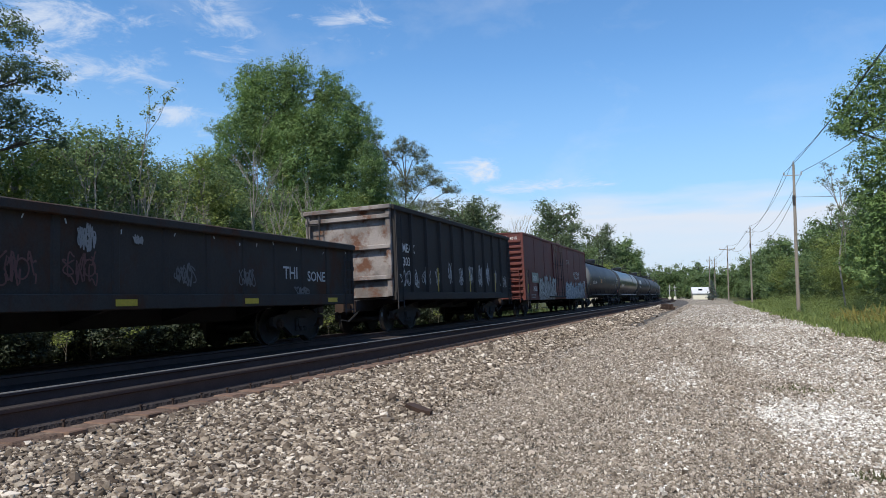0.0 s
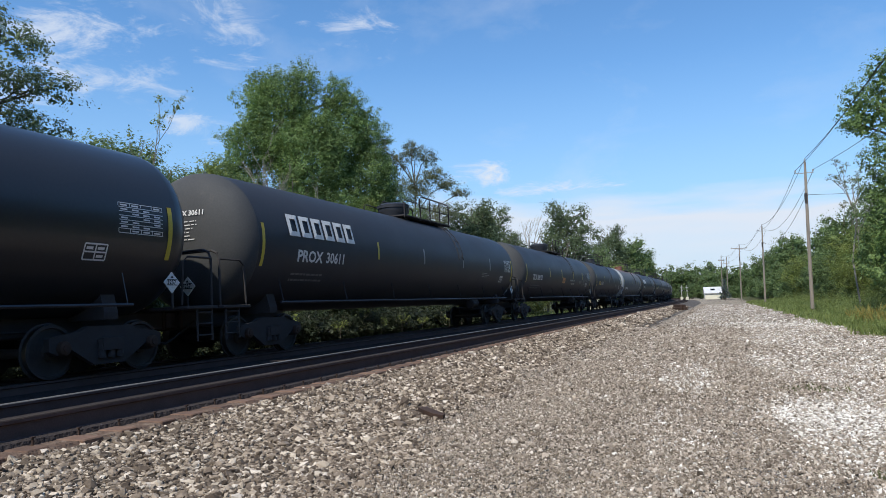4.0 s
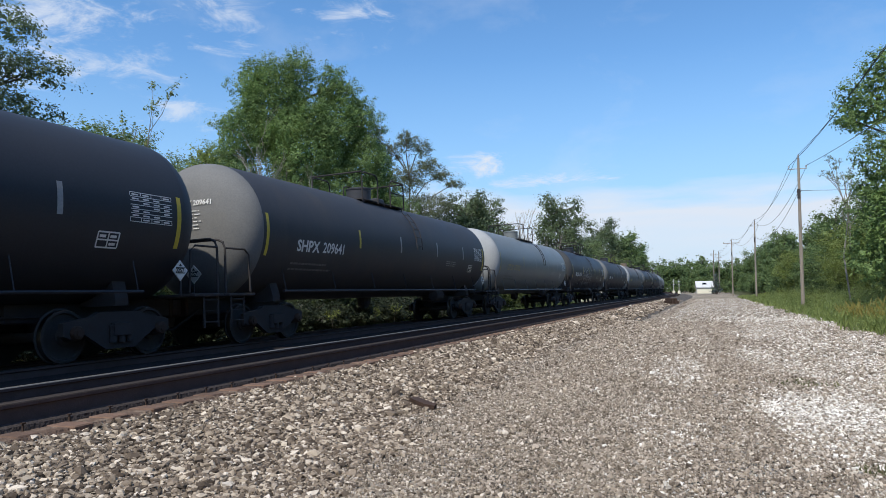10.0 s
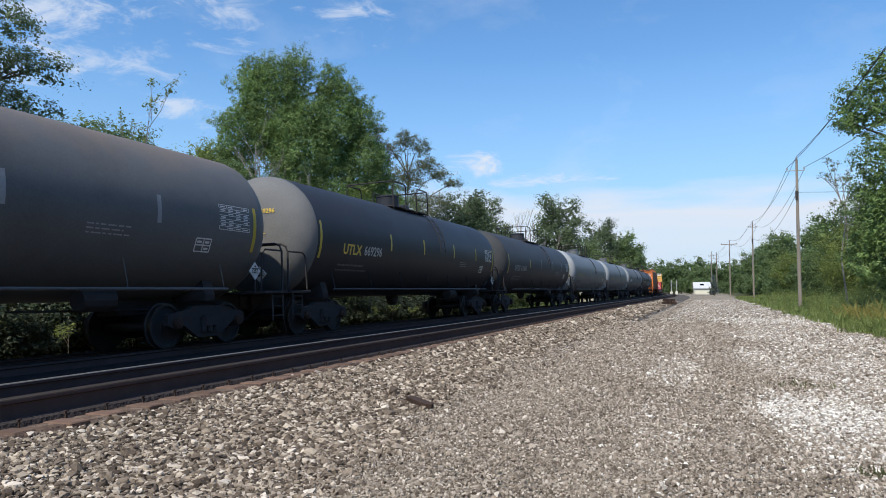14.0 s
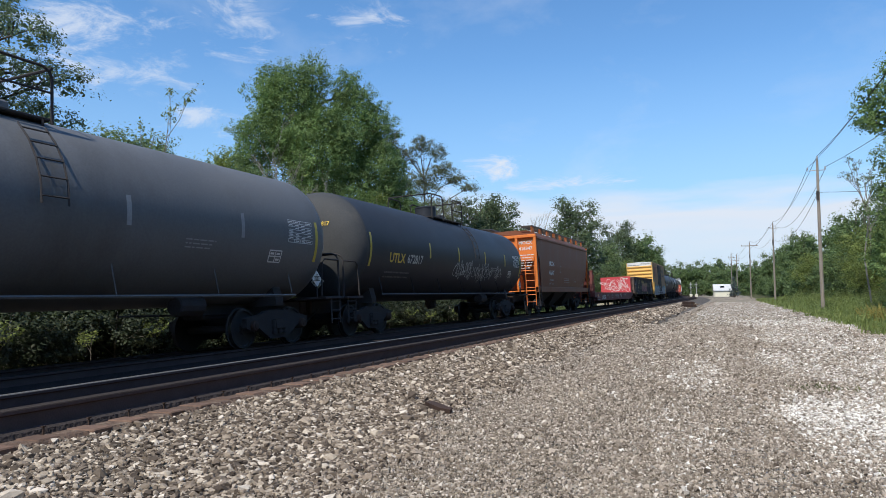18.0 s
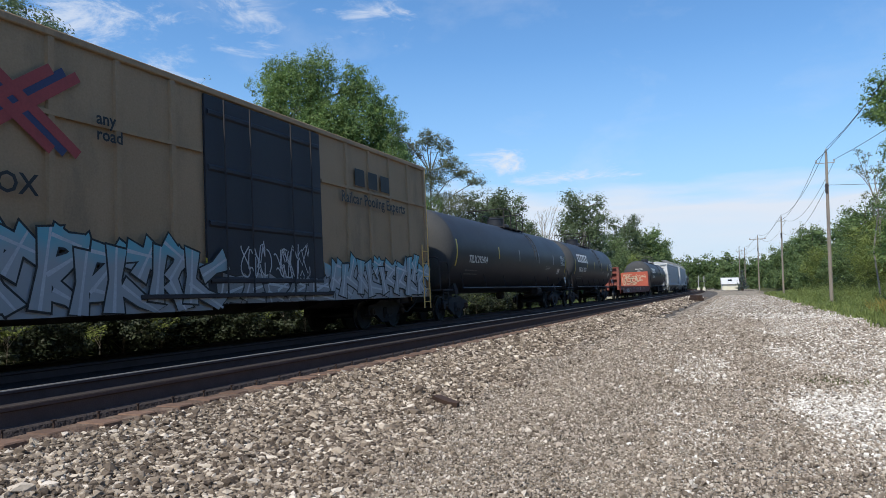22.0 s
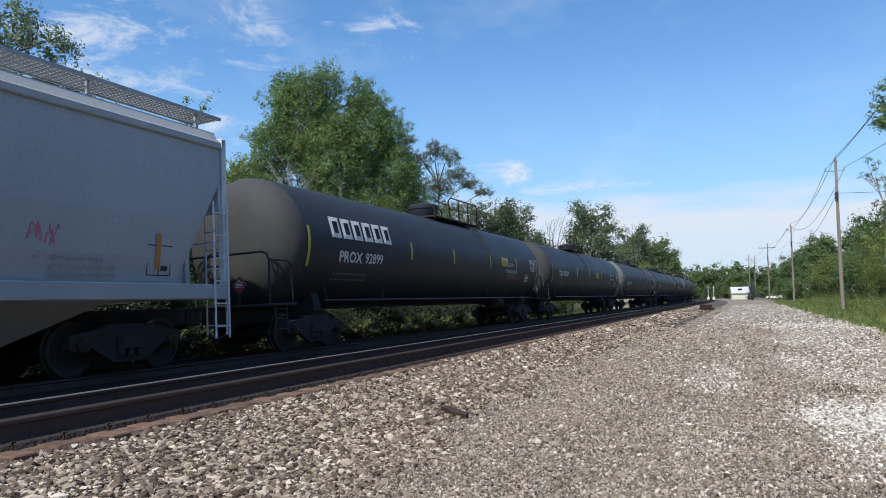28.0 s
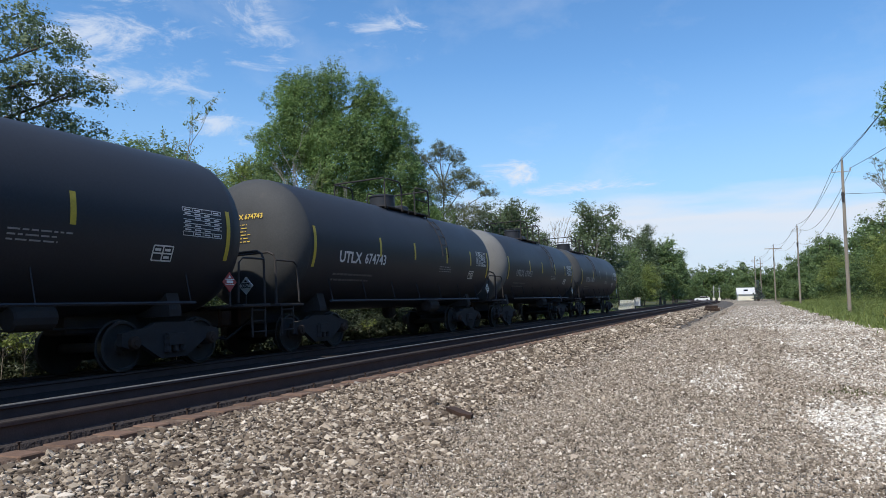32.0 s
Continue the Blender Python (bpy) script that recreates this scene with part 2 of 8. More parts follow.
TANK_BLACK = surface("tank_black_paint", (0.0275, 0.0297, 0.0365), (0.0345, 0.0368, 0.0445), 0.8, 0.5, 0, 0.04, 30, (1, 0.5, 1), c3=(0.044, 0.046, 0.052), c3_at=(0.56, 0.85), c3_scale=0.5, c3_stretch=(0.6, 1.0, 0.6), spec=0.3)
# tank end colours: lighter than the sides, with the sunlight put into the paint
HEAD_LIT_DARK = surface("sunlit_black_head_paint", (0.053, 0.055, 0.058), (0.071, 0.073, 0.075), 1.6, 0.7, 0, 0.05, 30, c3=(0.1, 0.093, 0.085), c3_at=(0.55, 0.8), c3_scale=1.3, spec=0.2)
HEAD_LIT_GREY = surface("sunlit_grey_head_paint", (0.149, 0.149, 0.149), (0.189, 0.189, 0.186), 1.6, 0.75, 0, 0.05, 30, c3=(0.18, 0.175, 0.165), c3_at=(0.55, 0.8), c3_scale=1.3, spec=0.2)
HEAD_LIT_PALE = surface("sunlit_pale_head_paint", (0.325, 0.335, 0.345), (0.4, 0.41, 0.415), 1.6, 0.75, 0, 0.05, 30, c3=(0.28, 0.275, 0.265), c3_at=(0.55, 0.8), c3_scale=1.3, spec=0.2)
# pale hopper paint as lit on the ends, sunlight included in the colour
HOPPER_END_LIT = surface("hopper_sunlit_ends", (0.62, 0.63, 0.64), (0.72, 0.73, 0.73), 1.0, 0.55, 0, 0.05, 30, (1, 1, 0.35), c3=(0.45, 0.44, 0.42), c3_at=(0.62, 0.88), c3_scale=0.9)
SPRAY_SILVER = surface("spray_paint_dull_silver", (0.2, 0.205, 0.21), (0.28, 0.285, 0.29), 2, 0.55, 0, 0, 30)
TANK_GLOSS = surface("tank_black_gloss", (0.02, 0.021, 0.024), (0.026, 0.027, 0.031), 1.0, 0.34, 0, 0.02, 20, (1, 0.35, 1), coat=0.15)
TANK_DUSTY = surface("tank_black_dusty", (0.036, 0.038, 0.045), (0.052, 0.053, 0.06), 0.8, 0.55, 0, 0.05, 26, (1, 0.5, 1), c3=(0.072, 0.064, 0.058), c3_at=(0.55, 0.85), c3_scale=0.5, c3_stretch=(0.5, 1.1, 0.5), spec=0.3)
TANK_GREY = surface("tank_grey_paint", (0.135, 0.143, 0.148), (0.17, 0.176, 0.18), 0.8, 0.48, 0, 0.04, 26, (1, 0.5, 1), c3=(0.095, 0.095, 0.093), c3_at=(0.55, 0.9), c3_scale=0.45, c3_stretch=(0.5, 1.0, 0.5))
TANK_PALE = surface("tank_pale_grey_green_paint", (0.16, 0.176, 0.178), (0.19, 0.203, 0.202), 0.8, 0.45, 0, 0.04, 26, (1, 0.5, 1), c3=(0.135, 0.142, 0.14), c3_at=(0.58, 0.9), c3_scale=0.45)
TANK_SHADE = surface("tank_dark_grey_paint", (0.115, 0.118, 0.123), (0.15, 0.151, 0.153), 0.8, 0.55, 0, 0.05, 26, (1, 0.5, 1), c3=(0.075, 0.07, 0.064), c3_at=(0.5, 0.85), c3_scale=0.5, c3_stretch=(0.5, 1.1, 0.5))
TANK_RUSTY = surface("tank_grey_rusty", (0.085, 0.088, 0.09), (0.12, 0.12, 0.12), 0.9, 0.6, 0, 0.08, 26, (1, 0.5, 1), c3=(0.14, 0.12, 0.105), c3_at=(0.52, 0.8), c3_scale=0.6, top=(0.24, 0.1, 0.06), top_at=(3.55, 4.15))
TANK_TAN = surface("tank_grey_with_brown_top", (0.1, 0.103, 0.106), (0.14, 0.14, 0.14), 0.9, 0.58, 0, 0.05, 26, (1, 0.5, 1), c3=(0.075, 0.07, 0.064), c3_at=(0.5, 0.85), c3_scale=0.5, top=(0.2, 0.15, 0.11), top_at=(3.3, 4.1))
STEEL_DARK = surface("dark_steel", (0.045, 0.042, 0.043), (0.062, 0.057, 0.057), 4, 0.9, 0.0, 0.15, 50, c3=(0.055, 0.042, 0.038), c3_at=(0.55, 0.75), c3_scale=3, spec=0.2)
STEEL_RUST = surface("rusty_steel", (0.035, 0.022, 0.017), (0.075, 0.042, 0.028), 5, 0.85, 0.1, 0.25, 50)
WHEEL_MAT = surface("wheel_steel", (0.042, 0.039, 0.039), (0.065, 0.059, 0.057), 5, 0.75, 0.0, 0.1, 40, spec=0.25)
WHEEL_TREAD = surface("polished_tread", (0.2, 0.2, 0.2), (0.3, 0.3, 0.29), 6, 0.35, 1, 0.02, 60)
GON_BLACK = surface("gondola_black_rust", (0.036, 0.033, 0.032), (0.052, 0.045, 0.042), 1.5, 0.8, 0, 0.2, 30, (1, 1, 0.4), c3=(0.07, 0.035, 0.022), c3_at=(0.58, 0.75), c3_scale=1.6, c3_stretch=(1, 1, 0.5), spec=0.25)
GON_RUSTY = surface("gondola_rusted_black", (0.048, 0.043, 0.040), (0.070, 0.060, 0.054), 1.5, 0.85, 0, 0.2, 30, (1, 1, 0.4), c3=(0.075, 0.038, 0.024), c3_at=(0.5, 0.66), c3_scale=1.1, c3_stretch=(1, 1, 0.6), spec=0.2)
PALE_YELLOW = surface("faded_yellow_lettering", (0.3, 0.28, 0.12), (0.4, 0.37, 0.17), 3, 0.7, 0, 0, 30)
GON_END = surface("gondola_end_rust", (0.1, 0.085, 0.078), (0.36, 0.32, 0.3), 1.1, 0.8, 0, 0.3, 30, (1, 1, 0.8), low=0.42, high=0.58, c3=(0.13, 0.055, 0.03), c3_at=(0.5, 0.62), c3_scale=1.7)
GON_BROWN = surface("gondola_brown", (0.11, 0.075, 0.06), (0.17, 0.12, 0.1), 1.8, 0.8, 0, 0.2, 30, (1, 1, 0.5), c3=(0.05, 0.03, 0.025), c3_at=(0.5, 0.7), c3_scale=2.0)
BOX_RED = surface("boxcar_oxide_red", (0.104, 0.026, 0.022), (0.144, 0.038, 0.030), 1.2, 0.7, 0, 0.12, 30, (1, 1, 0.35), c3=(0.06, 0.035, 0.03), c3_at=(0.55, 0.8), c3_scale=1.0, c3_stretch=(1, 1, 0.35))
# side copy of the box car yellow, darkened in colour for shade
BOX_YELLOW_SHADED = surface("boxcar_yellow_shaded_side", (0.33, 0.21, 0.11), (0.4, 0.265, 0.15), 1.0, 0.7, 0, 0.1, 30, (1, 1, 0.4), c3=(0.17, 0.125, 0.075), c3_at=(0.5, 0.8), c3_scale=0.9, c3_stretch=(1, 1, 0.4))
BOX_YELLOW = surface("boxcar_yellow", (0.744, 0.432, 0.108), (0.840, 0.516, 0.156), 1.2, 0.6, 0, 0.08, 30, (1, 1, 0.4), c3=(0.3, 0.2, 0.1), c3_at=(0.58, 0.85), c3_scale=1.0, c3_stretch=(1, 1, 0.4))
DOOR_NAVY = surface("boxcar_door_dark", (0.02, 0.021, 0.028), (0.032, 0.033, 0.04), 1.5, 0.65, 0, 0.08, 30, (1, 1, 0.5))
# the hopper's orange darkened and browned to carry the shade on its sides
HOPPER_ORANGE_SHADED = surface("hopper_orange_shaded_side", (0.171, 0.057, 0.023), (0.216, 0.070, 0.026), 1.2, 0.6, 0, 0.05, 30, (1, 1, 0.4), c3=(0.2, 0.085, 0.045), c3_at=(0.5, 0.85), c3_scale=1.0, c3_stretch=(1, 1, 0.4))
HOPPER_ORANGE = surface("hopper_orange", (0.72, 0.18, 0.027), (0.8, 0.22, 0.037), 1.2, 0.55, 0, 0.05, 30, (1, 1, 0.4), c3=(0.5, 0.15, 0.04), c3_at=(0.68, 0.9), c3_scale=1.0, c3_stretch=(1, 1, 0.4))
# the same hoppers' sides, a greyer tone that includes their shade
HOPPER_SIDE_SHADED = surface("hopper_pale_grey_shaded", (0.39, 0.4, 0.405), (0.46, 0.468, 0.472), 1.0, 0.55, 0, 0.05, 30, (1, 1, 0.35), c3=(0.31, 0.305, 0.295), c3_at=(0.6, 0.85), c3_scale=0.9, c3_stretch=(1, 1, 0.3))
FLAT_RED = surface("flatcar_red", (0.11, 0.022, 0.02), (0.15, 0.034, 0.028), 1.5, 0.65, 0, 0.1, 30, c3=(0.06, 0.03, 0.026), c3_at=(0.56, 0.8), c3_scale=1.2)
BULK_PINK = surface("bulkhead_bright_red", (0.52, 0.05, 0.06), (0.6, 0.065, 0.075), 1.5, 0.6, 0, 0.06, 30)
BULK_DULL = surface("dull_bulkhead_red", (0.17, 0.044, 0.034), (0.24, 0.066, 0.048), 1.5, 0.65, 0, 0.1, 30, c3=(0.09, 0.045, 0.035), c3_at=(0.55, 0.8), c3_scale=1.4)
BULK_RUST = surface("bulkhead_orange_red", (0.42, 0.085, 0.05), (0.5, 0.115, 0.065), 1.5, 0.6, 0, 0.06, 30)
DECK_WOOD = surface("worn_deck_wood", (0.13, 0.1, 0.08), (0.22, 0.18, 0.15), 3, 0.85, 0, 0.25, 40, (1, 6, 1))
GRATE_DARK = surface("dusty_dark_grating", (0.09, 0.085, 0.08), (0.14, 0.13, 0.12), 4, 0.7, 0.0, 0.1, 60)
GRATE = surface("galvanised_grating", (0.35, 0.36, 0.36), (0.48, 0.48, 0.47), 4, 0.55, 0.3, 0.1, 60)
WHITE_PAINT = surface("white_stencil_paint", (0.62, 0.62, 0.6), (0.75, 0.75, 0.73), 3, 0.6, 0, 0, 30)
WORN_WHITE = surface("worn_white_stencil_paint", (0.4, 0.4, 0.38), (0.55, 0.55, 0.52), 3, 0.65, 0, 0, 30)
OCHRE_PAINT = surface("faded_ochre_stencil_paint", (0.3, 0.25, 0.13), (0.4, 0.33, 0.18), 3, 0.7, 0, 0, 30)
DIM_PAINT = surface("faded_stencil_paint", (0.26, 0.26, 0.26), (0.36, 0.36, 0.36), 3, 0.7, 0, 0, 30)
YELLOW_PAINT = surface("yellow_stencil_paint", (0.65, 0.45, 0.06), (0.78, 0.55, 0.09), 3, 0.6, 0, 0, 30)
REFLECTOR = surface("yellow_reflector_tape", (0.5, 0.37, 0.03), (0.62, 0.47, 0.05), 3, 0.45, 0, 0, 30)
DIM_TAPE = surface("dirty_reflector_tape", (0.2, 0.12, 0.07), (0.27, 0.17, 0.1), 3, 0.6, 0, 0, 30)
ORANGE_TAPE = surface("orange_notice", (0.5, 0.2, 0.05), (0.6, 0.26, 0.08), 3, 0.5, 0, 0, 30)
BLACK_PAINT = surface("black_paint", (0.015, 0.015, 0.016), (0.022, 0.022, 0.022), 3, 0.6, 0, 0, 30)
SPRAY_PALE = surface("spray_paint_pale", (0.42, 0.44, 0.46), (0.55, 0.57, 0.58), 2, 0.6, 0, 0, 30)
SPRAY_ICE = surface("spray_paint_ice_blue", (0.158, 0.216, 0.288), (0.288, 0.338, 0.396), 1.2, 0.6, 0, 0, 30, low=0.42, high=0.58)


def fade(name, low, high, z0, z1):
    """Spray paint that blends from one colour into another up the side."""
    m = bpy.data.materials.new(name)
    m.use_nodes = True
    n, l = m.node_tree.nodes, m.node_tree.links
    co, sep, mr, mx, no = n.new("ShaderNodeTexCoord"), n.new("ShaderNodeSeparateXYZ"), n.new("ShaderNodeMapRange"), n.new("ShaderNodeMixRGB"), n.new("ShaderNodeTexNoise")
    no.inputs["Scale"].default_value = 2.0
    add = n.new("ShaderNodeMath")
    l.new(co.outputs["Object"], sep.inputs[0])
    l.new(co.outputs["Object"], no.inputs["Vector"])
    l.new(sep.outputs["Z"], add.inputs[0])
    l.new(no.outputs["Fac"], add.inputs[1])
    mr.inputs["From Min"].default_value, mr.inputs["From Max"].default_value = z0 + 0.5, z1 + 0.5
    l.new(add.outputs[0], mr.inputs[0])
    mx.inputs[1].default_value, mx.inputs[2].default_value = (*low, 1), (*high, 1)
    l.new(mr.outputs[0], mx.inputs[0])
    l.new(mx.outputs[0], n["Principled BSDF"].inputs["Base Color"])
    n["Principled BSDF"].inputs["Roughness"].default_value = 0.6
    return m


SPRAY_FADE = fade("spray_paint_white_into_blue", (0.33, 0.35, 0.36), (0.15, 0.4, 0.46), 1.5, 2.0)
SPRAY_SUNSET = fade("spray_paint_pink_into_yellow", (0.3, 0.09, 0.1), (0.5, 0.34, 0.08), 1.75, 2.25)
SPRAY_PINK = surface("spray_paint_pink", (0.5, 0.14, 0.22), (0.62, 0.22, 0.3), 2, 0.6, 0, 0, 30)
SPRAY_CREAM = surface("spray_paint_cream", (0.5, 0.4, 0.27), (0.62, 0.52, 0.38), 2, 0.6, 0, 0, 30)
RAIL_SIDE = surface("rail_rust", (0.095, 0.066, 0.061), (0.13, 0.09, 0.082), 4, 0.9, 0.0, 0.2, 60, spec=0.08)
# dull near rail; under the train this dark colour also carries the shade
RAIL_DULL_SHADED = surface("dull_shaded_rail_head", (0.036, 0.029, 0.027), (0.055, 0.044, 0.04), 4, 0.9, 0.0, 0.02, 60, (1, 0.1, 1), spec=0.15)
RAIL_HEAD = surface("polished_rail_head", (0.13, 0.122, 0.115), (0.19, 0.18, 0.17), 4, 0.5, 0.0, 0.02, 60, (1, 0.1, 1))
TIE_WOOD = surface("creosoted_tie_wood", (0.10, 0.06, 0.042), (0.19, 0.115, 0.08), 3, 0.9, 0, 0.4, 30, (5, 1, 1), each=0.25)
TIE_DARK = surface("dark_tie_wood", (0.035, 0.028, 0.026), (0.05, 0.041, 0.037), 3, 0.9, 0, 0.4, 30, island=0.25, spec=0.08)
# near-black bed: shade between the rails put into the stone's colour
BED_SHADED = surface("shaded_trackbed_stone", (0.045, 0.038, 0.038), (0.062, 0.053, 0.052), 6, 0.95, 0, 1.0, 22, bump_dist=0.05, spec=0.06)
STONE = pebbles("limestone_ballast", ((0, (0.052, 0.039, 0.03)), (0.32, (0.142, 0.11, 0.083)), (0.62, (0.265, 0.213, 0.163)), (0.88, (0.455, 0.382, 0.3)), (0.98, (0.66, 0.58, 0.49))))
GRIT = pebbles("crushed_road_stone", ((0, (0.125, 0.1, 0.078)), (0.42, (0.27, 0.222, 0.176)), (0.85, (0.44, 0.374, 0.308)), (0.97, (0.62, 0.55, 0.475))))
WHITE_STONE = pebbles("pale_crushed_stone", ((0, (0.24, 0.21, 0.175)), (0.35, (0.48, 0.445, 0.4)), (0.68, (0.74, 0.7, 0.645)), (0.95, (0.86, 0.83, 0.78))))
LEAF_MAPLE = leafy("maple_leaves", (0.12, 0.192, 0.066), (0.235, 0.335, 0.115))
LEAF_BROAD = leafy("broad_tree_leaves", (0.11, 0.15, 0.085), (0.2, 0.26, 0.14))
LEAF_MID = leafy("woodland_leaves", (0.09, 0.142, 0.055), (0.185, 0.255, 0.095))
LEAF_BRIGHT = leafy("sunny_shrub_leaves", (0.135, 0.18, 0.048), (0.29, 0.34, 0.1), 0.4)
LEAF_WOOD = leafy("wood_edge_leaves", (0.108, 0.162, 0.066), (0.222, 0.294, 0.120))
LEAF_GREY = leafy("willow_leaves", (0.11, 0.13, 0.07), (0.2, 0.22, 0.12))
# green lowered so that the hedge behind the train looks shaded
LEAF_SHADED = leafy("shaded_shrub_leaves", (0.062, 0.095, 0.038), (0.125, 0.165, 0.063), 0.25)
LEAF_DUSK = leafy("grey_green_leaves", (0.08, 0.115, 0.058), (0.15, 0.195, 0.095), 0.28)
# leaves nearly black, to give the deep shade under the thicket by colour
LEAF_BRUSH_SHADED = leafy("shaded_low_brush_leaves", (0.024, 0.034, 0.018), (0.05, 0.066, 0.032), 0.1)
LEAF_BLUE = leafy("blue_conifer_needles", (0.06, 0.085, 0.09), (0.12, 0.15, 0.15), 0.1)
BARK = surface("bark", (0.07, 0.055, 0.045), (0.15, 0.125, 0.105), 4, 0.95, 0, 0.5, 25, (1, 1, 0.2))
BARK_PALE = surface("pale_bare_bark", (0.2, 0.18, 0.15), (0.34, 0.31, 0.27), 4, 0.9, 0, 0.3, 25, (1, 1, 0.2))
POLE_WOOD = surface("weathered_pole_wood", (0.22, 0.185, 0.15), (0.32, 0.275, 0.23), 3, 0.9, 0, 0.3, 30, (3, 3, 0.2))
GRASS = leafy("verge_grass", (0.14, 0.19, 0.055), (0.28, 0.33, 0.11), 0.4)
WEED_DULL = leafy("dull_weed_tufts", (0.1, 0.11, 0.05), (0.17, 0.17, 0.08), 0.3)
GRASS_DRY = leafy("dry_goldenrod_grass", (0.25, 0.21, 0.06), (0.38, 0.32, 0.1), 0.3)
WIRE = surface("black_cable", (0.02, 0.02, 0.02), (0.03, 0.03, 0.03), 3, 0.6)
SHED_WHITE = surface("white_siding", (0.7, 0.67, 0.54), (0.78, 0.75, 0.62), 1, 0.6, 0, 0.05, 20)
SHED_ROOF = surface("pale_roof_sheet", (0.5, 0.51, 0.52), (0.6, 0.61, 0.62), 1, 0.5, 0, 0.05, 20)
CAR_WHITE = surface("car_white_paint", (0.75, 0.75, 0.75), (0.8, 0.8, 0.8), 1, 0.25, 0, 0, 20, coat=0.6)
GLASS_DARK = surface("dark_car_glass", (0.01, 0.012, 0.014), (0.02, 0.022, 0.024), 1, 0.08, 0, 0, 20)
SIGNAL_SILVER = surface("silver_signal_paint", (0.5, 0.5, 0.5), (0.62, 0.62, 0.62), 2, 0.5, 0.3, 0.05, 30)


def ground_material():
    """Crushed stone of the yard, grading to soil and grass floor away from it; stains keep a shape of their own."""
    m = bpy.data.materials.new("yard_gravel")
    m.use_nodes = True
    nt = m.node_tree
    n, l = nt.nodes, nt.links
    b = n["Principled BSDF"]
    b.inputs["Roughness"].default_value = 0.92
    b.inputs["Specular IOR Level"].default_value = 0.25
    co = n.new("ShaderNodeTexCoord")
    sep = n.new("ShaderNodeSeparateXYZ")
    l.new(co.outputs["Object"], sep.inputs[0])
    vo = n.new("ShaderNodeTexVoronoi")
    vo.inputs["Scale"].default_value, vo.inputs["Randomness"].default_value = 24, 1.0
    l.new(co.outputs["Object"], vo.inputs["Vector"])
    sv = n.new("ShaderNodeSeparateXYZ")
    l.new(vo.outputs["Color"], sv.inputs[0])
    r1 = n.new("ShaderNodeValToRGB")
    r1.color_ramp.elements[0].color, r1.color_ramp.elements[1].color = (0.15, 0.122, 0.09, 1), (0.4, 0.35, 0.28, 1)
    l.new(sv.outputs[0], r1.inputs[0])
    # coarser scatter of pale pieces
    v2 = n.new("ShaderNodeTexVoronoi")
    v2.inputs["Scale"].default_value = 7.5
    l.new(co.outputs["Object"], v2.inputs["Vector"])
    s2 = n.new("ShaderNodeSeparateXYZ")
    l.new(v2.outputs["Color"], s2.inputs[0])
    k2 = n.new("ShaderNodeMapRange")
    k2.inputs["To Min"].default_value, k2.inputs["To Max"].default_value = 0.72, 1.3
    l.new(s2.outputs[0], k2.inputs[0])
    h2 = n.new("ShaderNodeHueSaturation")
    l.new(k2.outputs[0], h2.inputs["Value"])
    l.new(r1.outputs[0], h2.inputs["Color"])
    # broad tone: browner wheel tracks, whiter fresh stone
    br = n.new("ShaderNodeTexNoise")
    br.inputs["Scale"].default_value, br.inputs["Detail"].default_value = 0.32, 4
    mp = n.new("ShaderNodeMapping")
    mp.inputs["Scale"].default_value = (1, 0.3, 1)
    l.new(co.outputs["Object"], mp.inputs[0])
    l.new(mp.outputs[0], br.inputs["Vector"])
    bm_ = n.new("ShaderNodeMapRange")
    bm_.inputs["From Min"].default_value, bm_.inputs["From Max"].default_value = 0.3, 0.7
    bm_.inputs["To Min"].default_value, bm_.inputs["To Max"].default_value = 0.75, 1.2
    l.new(br.outputs["Fac"], bm_.inputs[0])
    hs = n.new("ShaderNodeHueSaturation")
    l.new(bm_.outputs[0], hs.inputs["Value"])
    l.new(h2.outputs[0], hs.inputs["Color"])
    col = hs.outputs[0]

    def spot(col, x, y, rx, ry, colour, amount, edge=0.45):
        mpx = n.new("ShaderNodeMapping")
        mpx.inputs["Location"].default_value = (-x / rx, -y / ry, 0)
        mpx.inputs["Scale"].default_value = (1 / rx, 1 / ry, 0)
        l.new(co.outputs["Object"], mpx.inputs[0])
        ln = n.new("ShaderNodeVectorMath")
        ln.operation = "LENGTH"
        l.new(mpx.outputs[0], ln.inputs[0])
        nz = n.new("ShaderNodeTexNoise")
        nz.inputs["Scale"].default_value, nz.inputs["Detail"].default_value = 2.2, 6
        l.new(co.outputs["Object"], nz.inputs["Vector"])
        ad = n.new("ShaderNodeMath")
        ad.operation = "MULTIPLY_ADD"
        ad.inputs[1].default_value = 1.1
        l.new(nz.outputs["Fac"], ad.inputs[0])
        l.new(ln.outputs["Value"], ad.inputs[2])
        mr = n.new("ShaderNodeMapRange")
        mr.inputs["From Min"].default_value, mr.inputs["From Max"].default_value = 1.5, 1.5 - edge
        mr.inputs["To Min"].default_value, mr.inputs["To Max"].default_value = 0, amount
        l.new(ad.outputs[0], mr.inputs[0])
        mx = n.new("ShaderNodeMixRGB")
        mx.inputs[2].default_value = (*colour, 1)
        l.new(mr.outputs[0], mx.inputs[0])
        l.new(col, mx.inputs[1])
        return mx.outputs[0]

    col = spot(col, 1.3, 9.9, 1.3, 1.3, (0.6, 0.57, 0.53), 0.25)
    col = spot(col, 1.25, 12.5, 0.8, 0.55, (0.12, 0.1, 0.065), 0.75)
    col = spot(col, 4.6, 18.0, 4.6, 16.0, (0.52, 0.48, 0.43), 0.38, 0.7)
    col = spot(col, 2.0, 70.0, 5.0, 50.0, (0.36, 0.325, 0.275), 0.4, 0.7)
